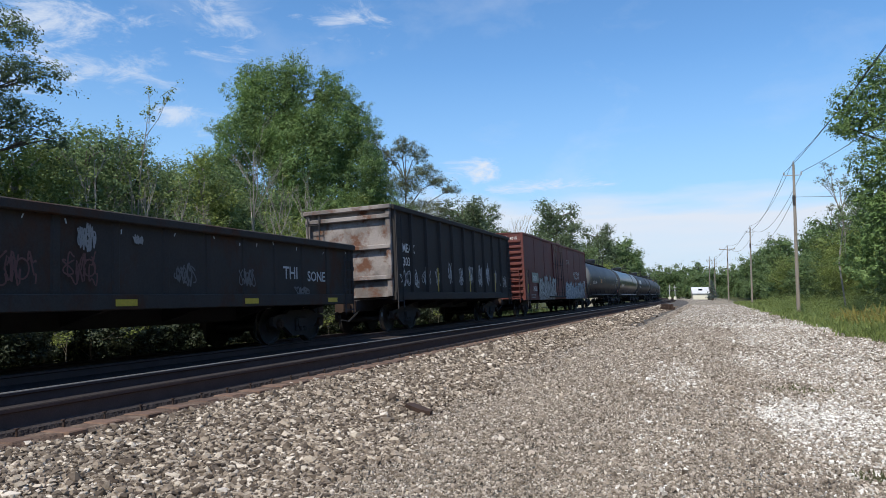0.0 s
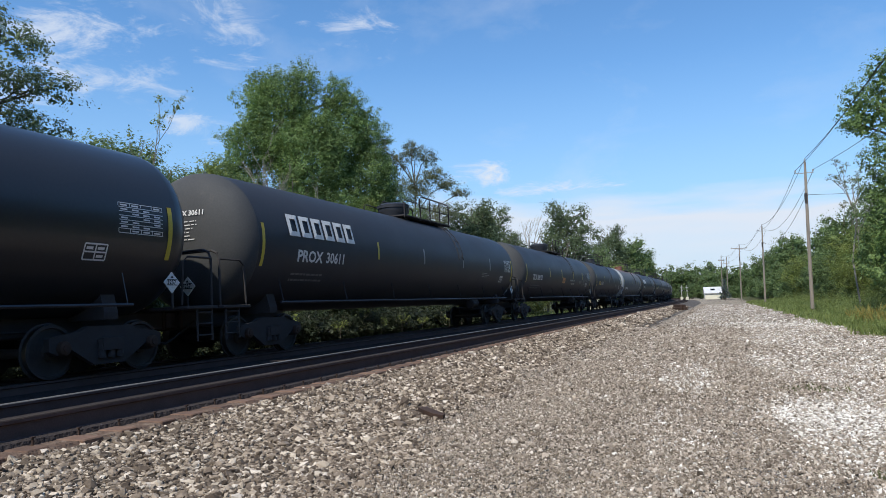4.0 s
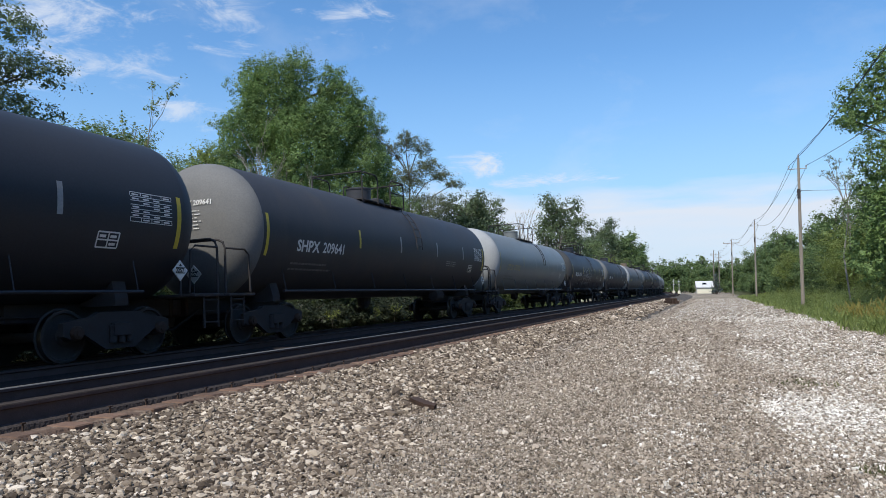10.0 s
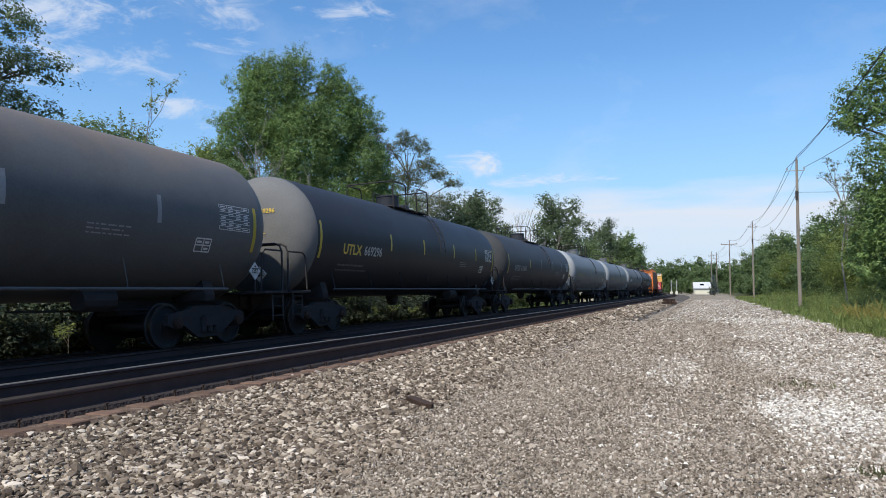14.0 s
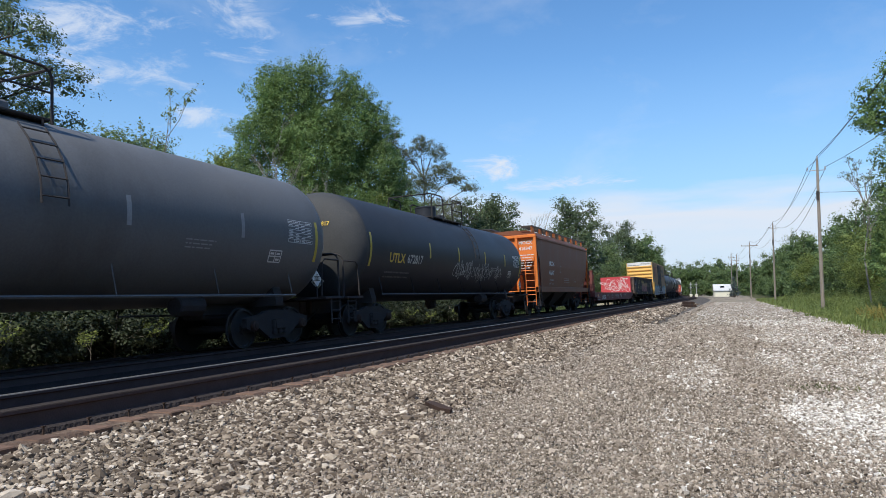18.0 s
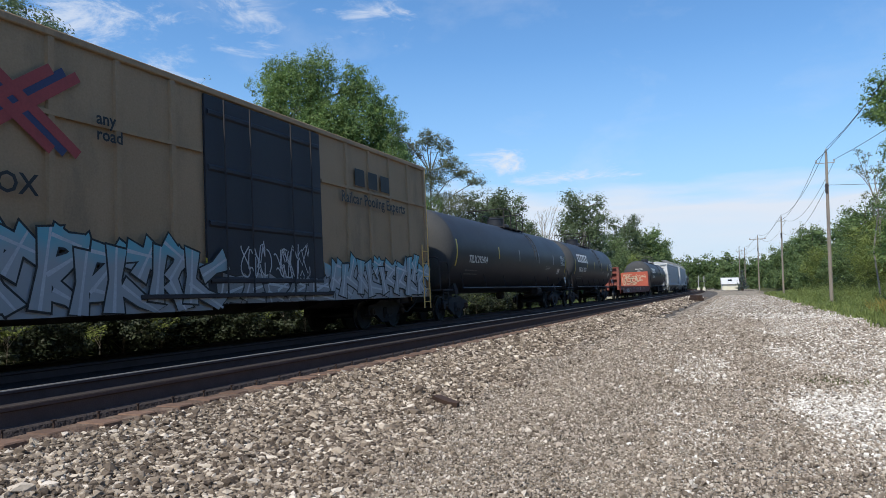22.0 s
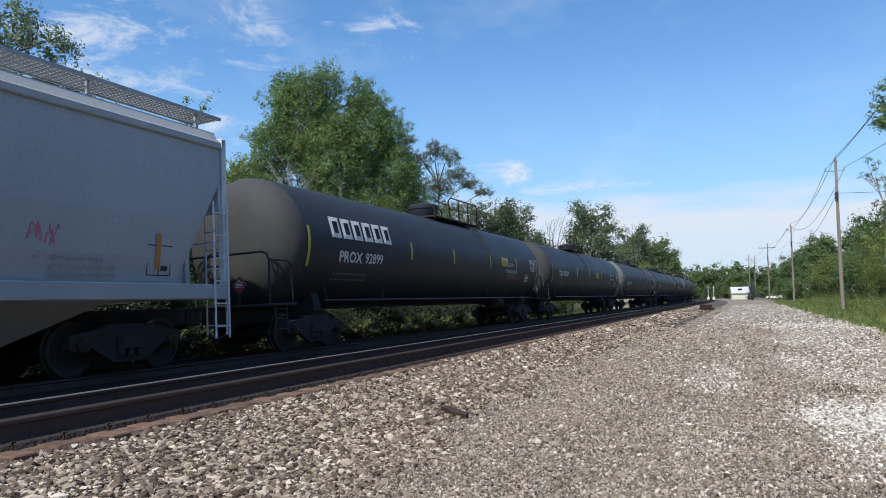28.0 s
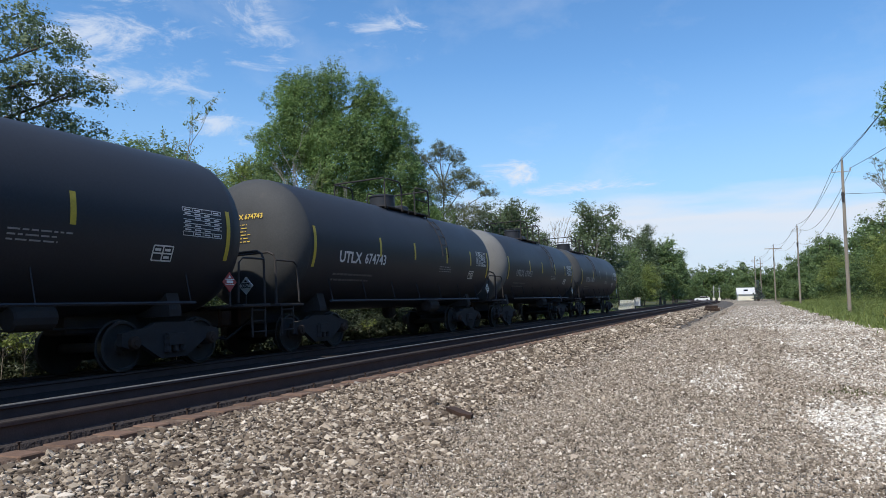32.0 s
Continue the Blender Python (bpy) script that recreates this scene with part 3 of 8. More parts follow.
    # soil under the verge and the woods
    for x0, x1, sign in ((4.4, 5.6, 1), (-13.6, -14.4, 1)):
        mr = n.new("ShaderNodeMapRange")
        mr.inputs["From Min"].default_value, mr.inputs["From Max"].default_value = x0, x1
        l.new(sep.outputs["X"], mr.inputs[0])
        mx = n.new("ShaderNodeMixRGB")
        mx.inputs[2].default_value = (0.075, 0.08, 0.03, 1)
        l.new(mr.outputs[0], mx.inputs[0])
        l.new(col, mx.inputs[1])
        col = mx.outputs[0]
    l.new(col, b.inputs["Base Color"])
    bu = n.new("ShaderNodeBump")
    bu.inputs["Strength"].default_value, bu.inputs["Distance"].default_value = 0.9, 0.03
    l.new(vo.outputs["Distance"], bu.inputs["Height"])
    bu.invert = True
    l.new(bu.outputs[0], b.inputs["Normal"])
    return m


YARD = ground_material()


# ---- building tools ----
class Mesh:
    """Collects vertices and faces for one part."""

    def __init__(self):
        self.v, self.f = [], []

    def add(self, verts, faces):
        k = len(self.v)
        self.v += [tuple(p) for p in verts]
        self.f += [tuple(i + k for i in f) for f in faces]
        return self

    def box(self, x0, x1, y0, y1, z0, z1, c=0.0):
        """A box; with c its upright and level edges are cut back by c."""
        c = min(c, (x1 - x0) * 0.45, (y1 - y0) * 0.45, (z1 - z0) * 0.45)
        if c <= 0:
            p = [(x, y, z) for z in (z0, z1) for y in (y0, y1) for x in (x0, x1)]
            return self.add(p, [(0, 2, 3, 1), (4, 5, 7, 6), (0, 1, 5, 4), (2, 6, 7, 3), (0, 4, 6, 2), (1, 3, 7, 5)])
        rings = []
        for z, i in ((z0, c), (z0 + c, 0), (z1 - c, 0), (z1, c)):
            rings.append([(x0 + i + c, y0 + i, z), (x1 - i - c, y0 + i, z), (x1 - i, y0 + i + c, z), (x1 - i, y1 - i - c, z),
                          (x1 - i - c, y1 - i, z), (x0 + i + c, y1 - i, z), (x0 + i, y1 - i - c, z), (x0 + i, y0 + i + c, z)])
        return self.loft(rings)

    def loft(self, rings, caps=True):
        n = len(rings[0])
        f = []
        for r in range(len(rings) - 1):
            for i in range(n):
                j = (i + 1) % n
                f.append((r * n + i, r * n + j, (r + 1) * n + j, (r + 1) * n + i))
        if caps:
            f += [tuple(range(n - 1, -1, -1)), tuple(range((len(rings) - 1) * n, len(rings) * n))]
        return self.add([p for r in rings for p in r], f)

    def tube(self, pts, r, n=6, caps=True):
        """A round bar along pts; r a radius, or one for each point."""
        pts = [Vector(p) for p in pts]
        rr = r if isinstance(r, (list, tuple)) else [r] * len(pts)
        rings = []
        for i, p in enumerate(pts):
            a, b = pts[max(0, i - 1)], pts[min(len(pts) - 1, i + 1)]
            d = (b - a).normalized()
            u = d.cross(Vector((0, 0, 1)) if abs(d.z) < 0.9 else Vector((0, 1, 0))).normalized()
            w = u.cross(d)
            rings.append([p + rr[i] * (math.cos(2 * math.pi * k / n) * u + math.sin(2 * math.pi * k / n) * w) for k in range(n)])
        return self.loft(rings, caps)

    def turned(self, prof, axis="x", n=20, at=(0, 0, 0)):
        """prof: (along, radius) pairs turned about an axis."""
        rings = []
        for a, r in prof:
            ring = []
            for k in range(n):
                c, s = r * math.cos(2 * math.pi * k / n), r * math.sin(2 * math.pi * k / n)
                p = {"x": (a, c, s), "y": (s, a, c), "z": (c, s, a)}[axis]
                ring.append((p[0] + at[0], p[1] + at[1], p[2] + at[2]))
            rings.append(ring)
        return self.loft(rings)

    def prism(self, outline, axis, a, b):
        """A flat outline pushed along an axis from a to b; outline in the other two axes, in order."""
        put = {"x": lambda p, t: (t, p[0], p[1]), "y": lambda p, t: (p[0], t, p[1]), "z": lambda p, t: (p[0], p[1], t)}[axis]
        return self.loft([[put(p, a) for p in outline], [put(p, b) for p in outline]])

    def data(self, name, material, smooth=False):
        me = bpy.data.meshes.new(name)
        me.from_pydata(self.v, [], self.f)
        b = bmesh.new()
        b.from_mesh(me)
        bmesh.ops.recalc_face_normals(b, faces=b.faces)
        b.to_mesh(me)
        b.free()
        if material:
            me.materials.append(material)
        if smooth:
            me.polygons.foreach_set("use_smooth", [True] * len(me.polygons))
            me.set_sharp_from_angle(angle=radians(38))
        return me


def part(name, mesh, material, parent, label="", at=(0, 0, 0), smooth=False, turn=0.0):
    """Links a Mesh, or mesh data that others share, as one object under a thing or a part."""
    me = mesh.data(name, material, smooth) if isinstance(mesh, Mesh) else mesh
    ob = new(name, me)
    ob.parent = parent
    ob.matrix_basis = pose(*at, 0, 0, turn)
    if label:
        tagged(ob, label)
    return ob


def thing(name, label, category, group="", m=None, kind=""):
    ob = new(name)
    ob.empty_display_size = 0.2
    tagged(ob, label, category, group, kind)
    if m is not None:
        ob.matrix_basis = m
    return ob


def solid(name, mesh, material, label, category="", group="", kind="", m=None, smooth=False):
    me = mesh.data(name, material, smooth) if isinstance(mesh, Mesh) else mesh
    ob = new(name, me)
    tagged(ob, label, category, group, kind)
    if m is not None:
        ob.matrix_basis = m
    return ob


def fast(name, verts, faces, material, smooth=False):
    """Mesh data from arrays of vertices and of equal-sided faces."""
    me = bpy.data.meshes.new(name)
    v, f = np.asarray(verts, dtype=np.float32), np.asarray(faces, dtype=np.int32)
    me.vertices.add(len(v))
    me.vertices.foreach_set("co", v.ravel())
    k = f.shape[1]
    me.loops.add(f.size)
    me.loops.foreach_set("vertex_index", f.ravel())
    me.polygons.add(len(f))
    me.polygons.foreach_set("loop_start", np.arange(0, f.size, k, dtype=np.int32))
    me.polygons.foreach_set("use_smooth", np.full(len(f), smooth))
    me.update(calc_edges=True)
    if material:
        me.materials.append(material)
    return me


# ---- the line of the tracks ----
BEND, RADIUS = 115.0, 1000.0
NEAR_TRACK, TRAIN_TRACK = -7.0, -10.5
NEAR_Z, TRAIN_Z = 0.50, 0.42
LEAN = 2.2                       # superelevation, degrees


def line(s, off=0.0):
    """The place on the railway s metres along, off metres to the right, and its heading to the left in radians."""
    if s <= BEND:
        return off, s, 0.0
    a = (s - BEND) / RADIUS
    return -RADIUS + (RADIUS + off) * math.cos(a), BEND + (RADIUS + off) * math.sin(a), a


def swept(profile, stations, closed=True):
    """A section of (offset, z) pairs carried along the railway."""
    me = Mesh()
    rings = [[(*line(s, o)[:2], z) for o, z in profile] for s in stations]
    if closed:
        return me.loft(rings)
    n = len(profile)
    me.add([p for r in rings for p in r], [(i * n + j, i * n + j + 1, (i + 1) * n + j + 1, (i + 1) * n + j) for i in range(len(rings) - 1) for j in range(n - 1)])
    return me


STATIONS = [-740, -300, -60, 0, 30, 60, 90] + list(range(115, 420, 12)) + list(range(420, 860, 40))


# ---- ground and railway ----
def yard(X, Y):
    """Height of the yard: shallow ruts and humps, and the bank under the verge."""
    Z = 0.018 * np.sin(X * 1.7 + 0.6 * np.sin(Y * 0.5)) * np.sin(Y * 0.8 + X * 0.3)
    Z = Z + 0.04 * np.exp(-((X - 2.8) / 0.5) ** 2) - 0.03 * np.exp(-((X - 0.2) / 0.45) ** 2) - 0.03 * np.exp(-((X + 1.4) / 0.45) ** 2)
    Z = Z * np.clip((14 - np.abs(X)) / 2, 0, 1) * np.clip((60 - Y) / 20, 0, 1)
    return Z + 0.85 * np.clip((X - 6.0) / 5.5, 0, 1) * np.clip((Y - 13) / 9, 0, 1)


def ground():
    xs = np.concatenate([[-2500, -600, -200, -80, -40, -25, -18], np.arange(-14, 12.6, 0.25), [15, 20, 30, 60, 200, 600, 2500]])
    ys = np.concatenate([[-900, -200, -60, -20, -5], np.arange(0, 40, 0.25), np.arange(40, 120, 2), [130, 150, 200, 300, 600, 1200, 3000]])
    X, Y = np.meshgrid(xs, ys)
    Z = yard(X, Y)
    n = len(xs)
    I = np.arange(len(ys) - 1)[:, None] * n + np.arange(n - 1)[None, :]
    f = np.stack([I, I + 1, I + n + 1, I + n], -1).reshape(-1, 4)
    me = fast("ground", np.stack([X, Y, Z], -1).reshape(-1, 3), f, YARD, True)
    solid("ground", me, None, "grey-brown crushed stone yard running into soil and woods", "ground", kind="structure")


ground()
solid("trackbed", swept([(-13.6, -0.3), (-12.4, 0.24), (-5.95, 0.26), (-5.6, 0.245), (-4.7, 0.16), (-3.7, 0.06), (-2.9, -0.05), (-2.9, -0.4), (-13.6, -0.4)], STATIONS),
      surface("ballast_bed", (0.06, 0.05, 0.042), (0.12, 0.105, 0.09), 1.2, 0.92, 0, 1.0, 26, bump_dist=0.05), "raised bed of pale limestone ballast", "trackbed", kind="structure")
# dark sheet laid where the track lies in shade
solid("track_fill", swept([(-12.3, 0.2), (-12.2, 0.262), (-6.05, 0.335), (-5.98, 0.2)], STATIONS), BED_SHADED, "ballast between the rails, coloured dark in place of shade", "trackbed", kind="structure")

solid("tie_dust", swept([(-6.17, 0.2), (-6.165, 0.285), (-5.72, 0.295), (-5.62, 0.2)], STATIONS), surface("rust_stained_dust", (0.1, 0.066, 0.05), (0.17, 0.118, 0.09), 5, 0.95, 0, 0.8, 24, c3=(0.26, 0.2, 0.15), c3_at=(0.5, 0.7), c3_scale=6, spec=0.15, bump_dist=0.04), "rust-brown dust and splinters along the tie ends", "trackbed", kind="structure")


def rail(parent, off, z, head):
    prof = [(-0.075, -0.05), (0.075, -0.05), (0.075, -0.036), (0.014, -0.01), (0.012, 0.125), (0.036, 0.14), (0.036, 0.17), (-0.036, 0.17), (-0.036, 0.14), (-0.012, 0.125), (-0.014, -0.01), (-0.075, -0.036)]
    r = part("rail", swept([(off + a, z - 0.18 + b) for a, b in prof], STATIONS), RAIL_SIDE, parent, "rust-brown steel rail")
    part("rail_head", swept([(off - 0.034, z - 0.0102), (off + 0.034, z - 0.0102), (off + 0.028, z), (off - 0.028, z)], STATIONS), head, r, "worn running surface")


def track(name, centre, z, label, tie_material, singles):
    tr = thing(name, label, "railway track", "tracks", kind="structure")
    tilt = math.tan(radians(LEAN)) * 0.75
    rail(tr, centre + 0.75, z + tilt, RAIL_DULL_SHADED)
    rail(tr, centre - 0.75, z - tilt, RAIL_HEAD if singles[0] == 0 else RAIL_DULL_SHADED)
    rng = random.Random(5)
    one = Mesh().box(-1.3, 1.3, -0.115, 0.115, -0.17, 0.0, 0.012).data("tie", tie_material)
    rest = Mesh()
    plates = Mesh()
    s = -20.0
    while s < 300:
        x, y, a = line(s, centre)
        dx, tw = rng.uniform(-0.04, 0.04), rng.uniform(-1.2, 1.2)
        if singles[0] <= s <= singles[1]:
            ob = part("tie", one, None, tr)
            ob.matrix_basis = pose(x + dx, y, z - 0.24, 0, -LEAN, math.degrees(a) + tw)
        else:
            b = Mesh().box(-1.3, 1.3, -0.115, 0.115, -0.17, 0.0)
            m = pose(x, y, z - 0.24, 0, -LEAN, math.degrees(a))
            rest.add([m @ Vector(p) for p in b.v], b.f)
        if s < 70:
            for side in (-0.75, 0.75):
                zz = z - 0.24 + side * math.tan(radians(LEAN))
                plates.box(x + side - 0.17, x + side + 0.17, y - 0.09, y + 0.09, zz, zz + 0.016)
                for ex in (-0.12, 0.12) if centre != NEAR_TRACK or side < 0 else (-0.12,):
                    for ey in (-0.055, 0.055):
                        plates.box(x + side + ex - 0.01, x + side + ex + 0.01, y + ey - 0.01, y + ey + 0.01, zz + 0.01, zz + 0.05)
                        plates.box(x + side + ex - 0.02, x + side + ex + 0.02, y + ey - 0.018, y + ey + 0.018, zz + 0.045, zz + 0.058)
                # rail anchors standing proud of the foot
                if centre != NEAR_TRACK or side < 0:
                    plates.box(x + side + 0.08, x + side + 0.1, y + 0.125, y + 0.15, zz, zz + 0.05)
                    continue
                plates.box(x + side + 0.225, x + side + 0.242, y + 0.13, y + 0.142, zz - 0.02, zz + 0.07)
                plates.box(x + side + 0.22, x + side + 0.247, y + 0.116, y + 0.156, zz + 0.068, zz + 0.08)
        s += 0.5
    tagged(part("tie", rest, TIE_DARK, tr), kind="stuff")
    tagged(part("tie_plate", plates, STEEL_RUST, tr, "rusty tie plates, spikes and anchors"), kind="stuff")
    return tr


track("near_track", NEAR_TRACK, NEAR_Z, "empty rusty track with dark wooden ties", TIE_WOOD, (0, 70))
track("train_track", TRAIN_TRACK, TRAIN_Z, "shaded track that carries the freight train", TIE_WOOD, (4, 40))


# ---- lettering and decals ----
EMBLEM_BLUE = surface("emblem_blue", (0.03, 0.04, 0.1), (0.045, 0.055, 0.13), 3, 0.6, 0, 0, 30)
EMBLEM_RED = surface("emblem_red", (0.3, 0.045, 0.04), (0.38, 0.06, 0.055), 3, 0.6, 0, 0, 30)
FAINT_PAINT = surface("worn_off_stencil_paint", (0.11, 0.11, 0.115), (0.17, 0.17, 0.175), 3, 0.7, 0, 0, 30)
LETTERS = {}


def letters(text, size, bold=0.0, squeeze=1.0):
    """Flat letters from the built-in font as (vertices, faces), starting at the origin."""
    key = (text, size, bold, squeeze)
    if key not in LETTERS:
        cu = bpy.data.curves.new("letters", "FONT")
        cu.body, cu.size, cu.resolution_u, cu.offset = text, size, 2, bold
        ob = bpy.data.objects.new("letters", cu)
        scene.collection.objects.link(ob)
        dg = bpy.context.evaluated_depsgraph_get()
        me = bpy.data.meshes.new_from_object(ob.evaluated_get(dg))
        LETTERS[key] = ([(v.co.x * squeeze, v.co.y) for v in me.vertices], [tuple(p.vertices) for p in me.polygons])
        bpy.data.objects.remove(ob)
        bpy.data.meshes.remove(me)
        bpy.data.curves.remove(cu)
    return LETTERS[key]


def strip(w, h):
    return [(0, 0), (w, 0), (w, h), (0, h)], [(0, 1, 2, 3)]


def bars(w, h, rows, rng, ink=0.34):
    """Lines of writing too small to read: plain bars."""
    v, f = [], []
    step = h / rows
    for r in range(rows):
        x = 0.0
        end = w * rng.uniform(0.65, 1.0)
        while x < end:
            k = min(rng.uniform(0.05, 0.2), end - x)
            b = len(v)
            y = h - (r + 1) * step
            v += [(x, y), (x + k, y), (x + k, y + step * ink), (x, y + step * ink)]
            f.append((b, b + 1, b + 2, b + 3))
            x += k + 0.035
    return v, f


def grid_panel(w, h, cols, rows, t=0.018):
    """A ruled data panel: outline and lines."""
    v, f = [], []

    def bar(x0, x1, y0, y1):
        b = len(v)
        v.extend([(x0, y0), (x1, y0), (x1, y1), (x0, y1)])
        f.append((b, b + 1, b + 2, b + 3))
    for i in range(rows + 1):
        bar(0, w, h * i / rows - t / 2, h * i / rows + t / 2)
    for i in range(cols + 1):
        bar(w * i / cols - t / 2, w * i / cols + t / 2, 0, h)
    for i in range(rows):
        for j in range(cols):
            if (i * 7 + j * 3) % 4:
                bar(w * (j + 0.15) / cols, w * (j + 0.75) / cols, h * (i + 0.3) / rows, h * (i + 0.65) / rows)
    return v, f


def ribbon(pts, w):
    v, f = [], []
    for i, p in enumerate(pts):
        a, b = pts[max(0, i - 1)], pts[min(len(pts) - 1, i + 1)]
        d = math.hypot(b[0] - a[0], b[1] - a[1]) or 1
        nx, ny = -(b[1] - a[1]) / d * w / 2, (b[0] - a[0]) / d * w / 2
        v += [(p[0] + nx, p[1] + ny), (p[0] - nx, p[1] - ny)]
        if i:
            f.append((2 * i - 2, 2 * i - 1, 2 * i + 1, 2 * i))
    return v, f


def scribble(w, h, seed, strokes=5, width=0.035):
    """Sprayed loops and hooks that spell nothing."""
    rng = random.Random(seed)
    v, f = [], []
    strokes, width = int(strokes * 1.8), width * 0.75
    for k in range(strokes):
        cx = w * (k + 0.5) / strokes + rng.uniform(-0.05, 0.05) * w
        pts = []
        a0, turns = rng.uniform(0, 6.28), rng.uniform(0.7, 1.9)
        rx, ry = w / strokes * rng.uniform(0.5, 1.1), h * rng.uniform(0.2, 0.5)
        drift = rng.uniform(-0.3, 0.3) * w / strokes
        for i in range(22):
            a = a0 + turns * 6.28 * i / 21
            pts.append((cx + rx * math.cos(a) + drift * i / 21, h / 2 + ry * math.sin(a * (1 if k % 2 else 0.62)) + 0.12 * h * math.sin(3.3 * a) * (k % 3)))
        b = len(v)
        rv, rf = ribbon(pts, width)
        v += [(x, y, 0.0007 * k + 0.00003 * i) for i, (x, y) in enumerate(rv)]
        f += [tuple(i + b for i in q) for q in rf]
    return v, f


def wildstyle(w, h, seed, count, layer, grow=0.0, thick=0.36):
    """Interlocking sprayed forms of broad flared strokes that spell nothing; layer 0 is the outline, 1 the fill, 2 a shine."""
    rng = random.Random(seed)
    v, f = [], []
    cell = w / count
    for k in range(count):
        form = [(rng.uniform(-0.05, 0.3), rng.uniform(-0.05, 0.1), rng.uniform(0.0, 0.4), rng.uniform(0.8, 1.05)), (rng.uniform(0.2, 0.6), rng.uniform(0.3, 0.6), rng.uniform(0.8, 1.15), rng.uniform(0.75, 1.1)),
                (rng.uniform(0.0, 0.4), rng.uniform(0.25, 0.6), rng.uniform(0.7, 1.2), rng.uniform(-0.1, 0.25)), (rng.uniform(0.1, 0.5), rng.uniform(0.85, 1.0), rng.uniform(0.8, 1.2), rng.uniform(0.6, 0.95))][:rng.choice((3, 4, 4))]
        lean, drop, tall, wide = rng.uniform(-0.2, 0.3), rng.uniform(-0.03, 0.1) * h, h * rng.uniform(0.72, 1.0), cell * rng.uniform(1.1, 1.5)
        for s, (x0, y0, x1, y1) in enumerate(form):
            jit = [rng.uniform(-0.08, 0.08) for _ in range(4)]
            a = (cell * k + wide * (x0 + jit[0]) + lean * y0 * cell, drop + tall * (y0 + 0.5 * jit[1]))
            b = (cell * k + wide * (x1 + jit[2]) + lean * y1 * cell, drop + tall * (y1 + 0.5 * jit[3]))
            d = math.hypot(b[0] - a[0], b[1] - a[1]) or 1
            ux, uy = (b[0] - a[0]) / d, (b[1] - a[1]) / d
            t0, t1, tm = cell * thick * rng.uniform(0.55, 0.8), cell * thick * rng.uniform(0.55, 0.85), cell * thick * 0.42
            cut = rng.uniform(-0.3, 0.3)
            if layer == 2:
                t0, t1, tm = t0 * 0.18, t1 * 0.1, tm * 0.2
            t0, t1, tm = t0 + grow, t1 + grow, tm + grow
            out = []
            for q, t, sg in ((-grow, t0, 1), (d * 0.5, tm, 1), (d + grow, t1, 1), (d + grow, t1, -1), (d * 0.5, tm, -1), (-grow, t0, -1)):
                q2 = q + (cut * t * sg if q > d * 0.9 else 0)
                out.append((a[0] + ux * q2 - uy * t * sg, a[1] + uy * q2 + ux * t * sg, 0.0018 * (3 * k + layer) + 0.0003 * s))
            o = len(v)
            v += [(p[0], max(0.0, p[1]), p[2]) for p in out]
            f += [(o, o + 1, o + 4, o + 5), (o + 1, o + 2, o + 3, o + 4)]
    return v, f


def ring(x, y, r, t, n=20):
    v = [(x + q * math.cos(6.2832 * i / n), y + q * math.sin(6.2832 * i / n)) for i in range(n) for q in (r - t, r)]
    return v, [(2 * i, 2 * i + 1, (2 * i + 3) % (2 * n), (2 * i + 2) % (2 * n)) for i in range(n)]


def bubbles(w, h, seed, n, t=0.03):
    """A row of round sprayed outlines with open tails that spell nothing."""
    rng = random.Random(seed)
    v, f = [], []
    for k in range(n):
        cx, rx, ry = w * (k + 0.5) / n, w / n * rng.uniform(0.5, 0.62), h * rng.uniform(0.4, 0.5)
        a0, lean, notch = rng.uniform(0, 6.28), rng.uniform(-0.1, 0.25), rng.choice((2, 3))
        for j, (q, turn) in enumerate(((1.0, 0.93), (rng.uniform(0.25, 0.45), rng.uniform(0.5, 0.8)))):
            pts = []
            for i in range(34):
                a = a0 + 6.283 * turn * i / 33
                r = q * (1 + 0.13 * math.sin(notch * a + k))
                y = ry * r * math.sin(a)
                pts.append((cx + rx * r * math.cos(a) + lean * y, h / 2 + y))
            b = len(v)
            rv, rf = ribbon(pts, t)
            v += [(x, y, 0.0012 * k + 0.0006 * j) for x, y in rv]
            f += [tuple(i + b for i in p) for p in rf]
    return v, f


def ring_blocks(n, w, h, t):
    """Plain square rings in a row, for a maker's mark."""
    v, f = [], []
    for k in range(n):
        x0, x1 = w * k / n, w * (k + 0.84) / n
        b = len(v)
        v += [(x0, 0), (x1, 0), (x1, h), (x0, h), (x0 + t, t), (x1 - t, t), (x1 - t, h - t), (x0 + t, h - t)]
        f += [(b + i, b + (i + 1) % 4, b + 4 + (i + 1) % 4, b + 4 + i) for i in range(4)]
    return v, f


def subdivided(flat, step=0.12):
    """Cuts tall flat pieces so that they can bend round a tank."""
    v, f = list(flat[0]), []
    for q in flat[1]:
        if len(q) == 4:
            p = [v[i] for i in q]
            tall = abs(p[3][1] - p[0][1])
            k = max(1, int(tall / step))
            b = len(v)
            for i in range(k + 1):
                t = i / k
                v += [(p[0][0] + (p[3][0] - p[0][0]) * t, p[0][1] + (p[3][1] - p[0][1]) * t), (p[1][0] + (p[2][0] - p[1][0]) * t, p[1][1] + (p[2][1] - p[1][1]) * t)]
            f += [(b + 2 * i, b + 2 * i + 1, b + 2 * i + 3, b + 2 * i + 2) for i in range(k)]
        else:
            f.append(q)
    return v, f


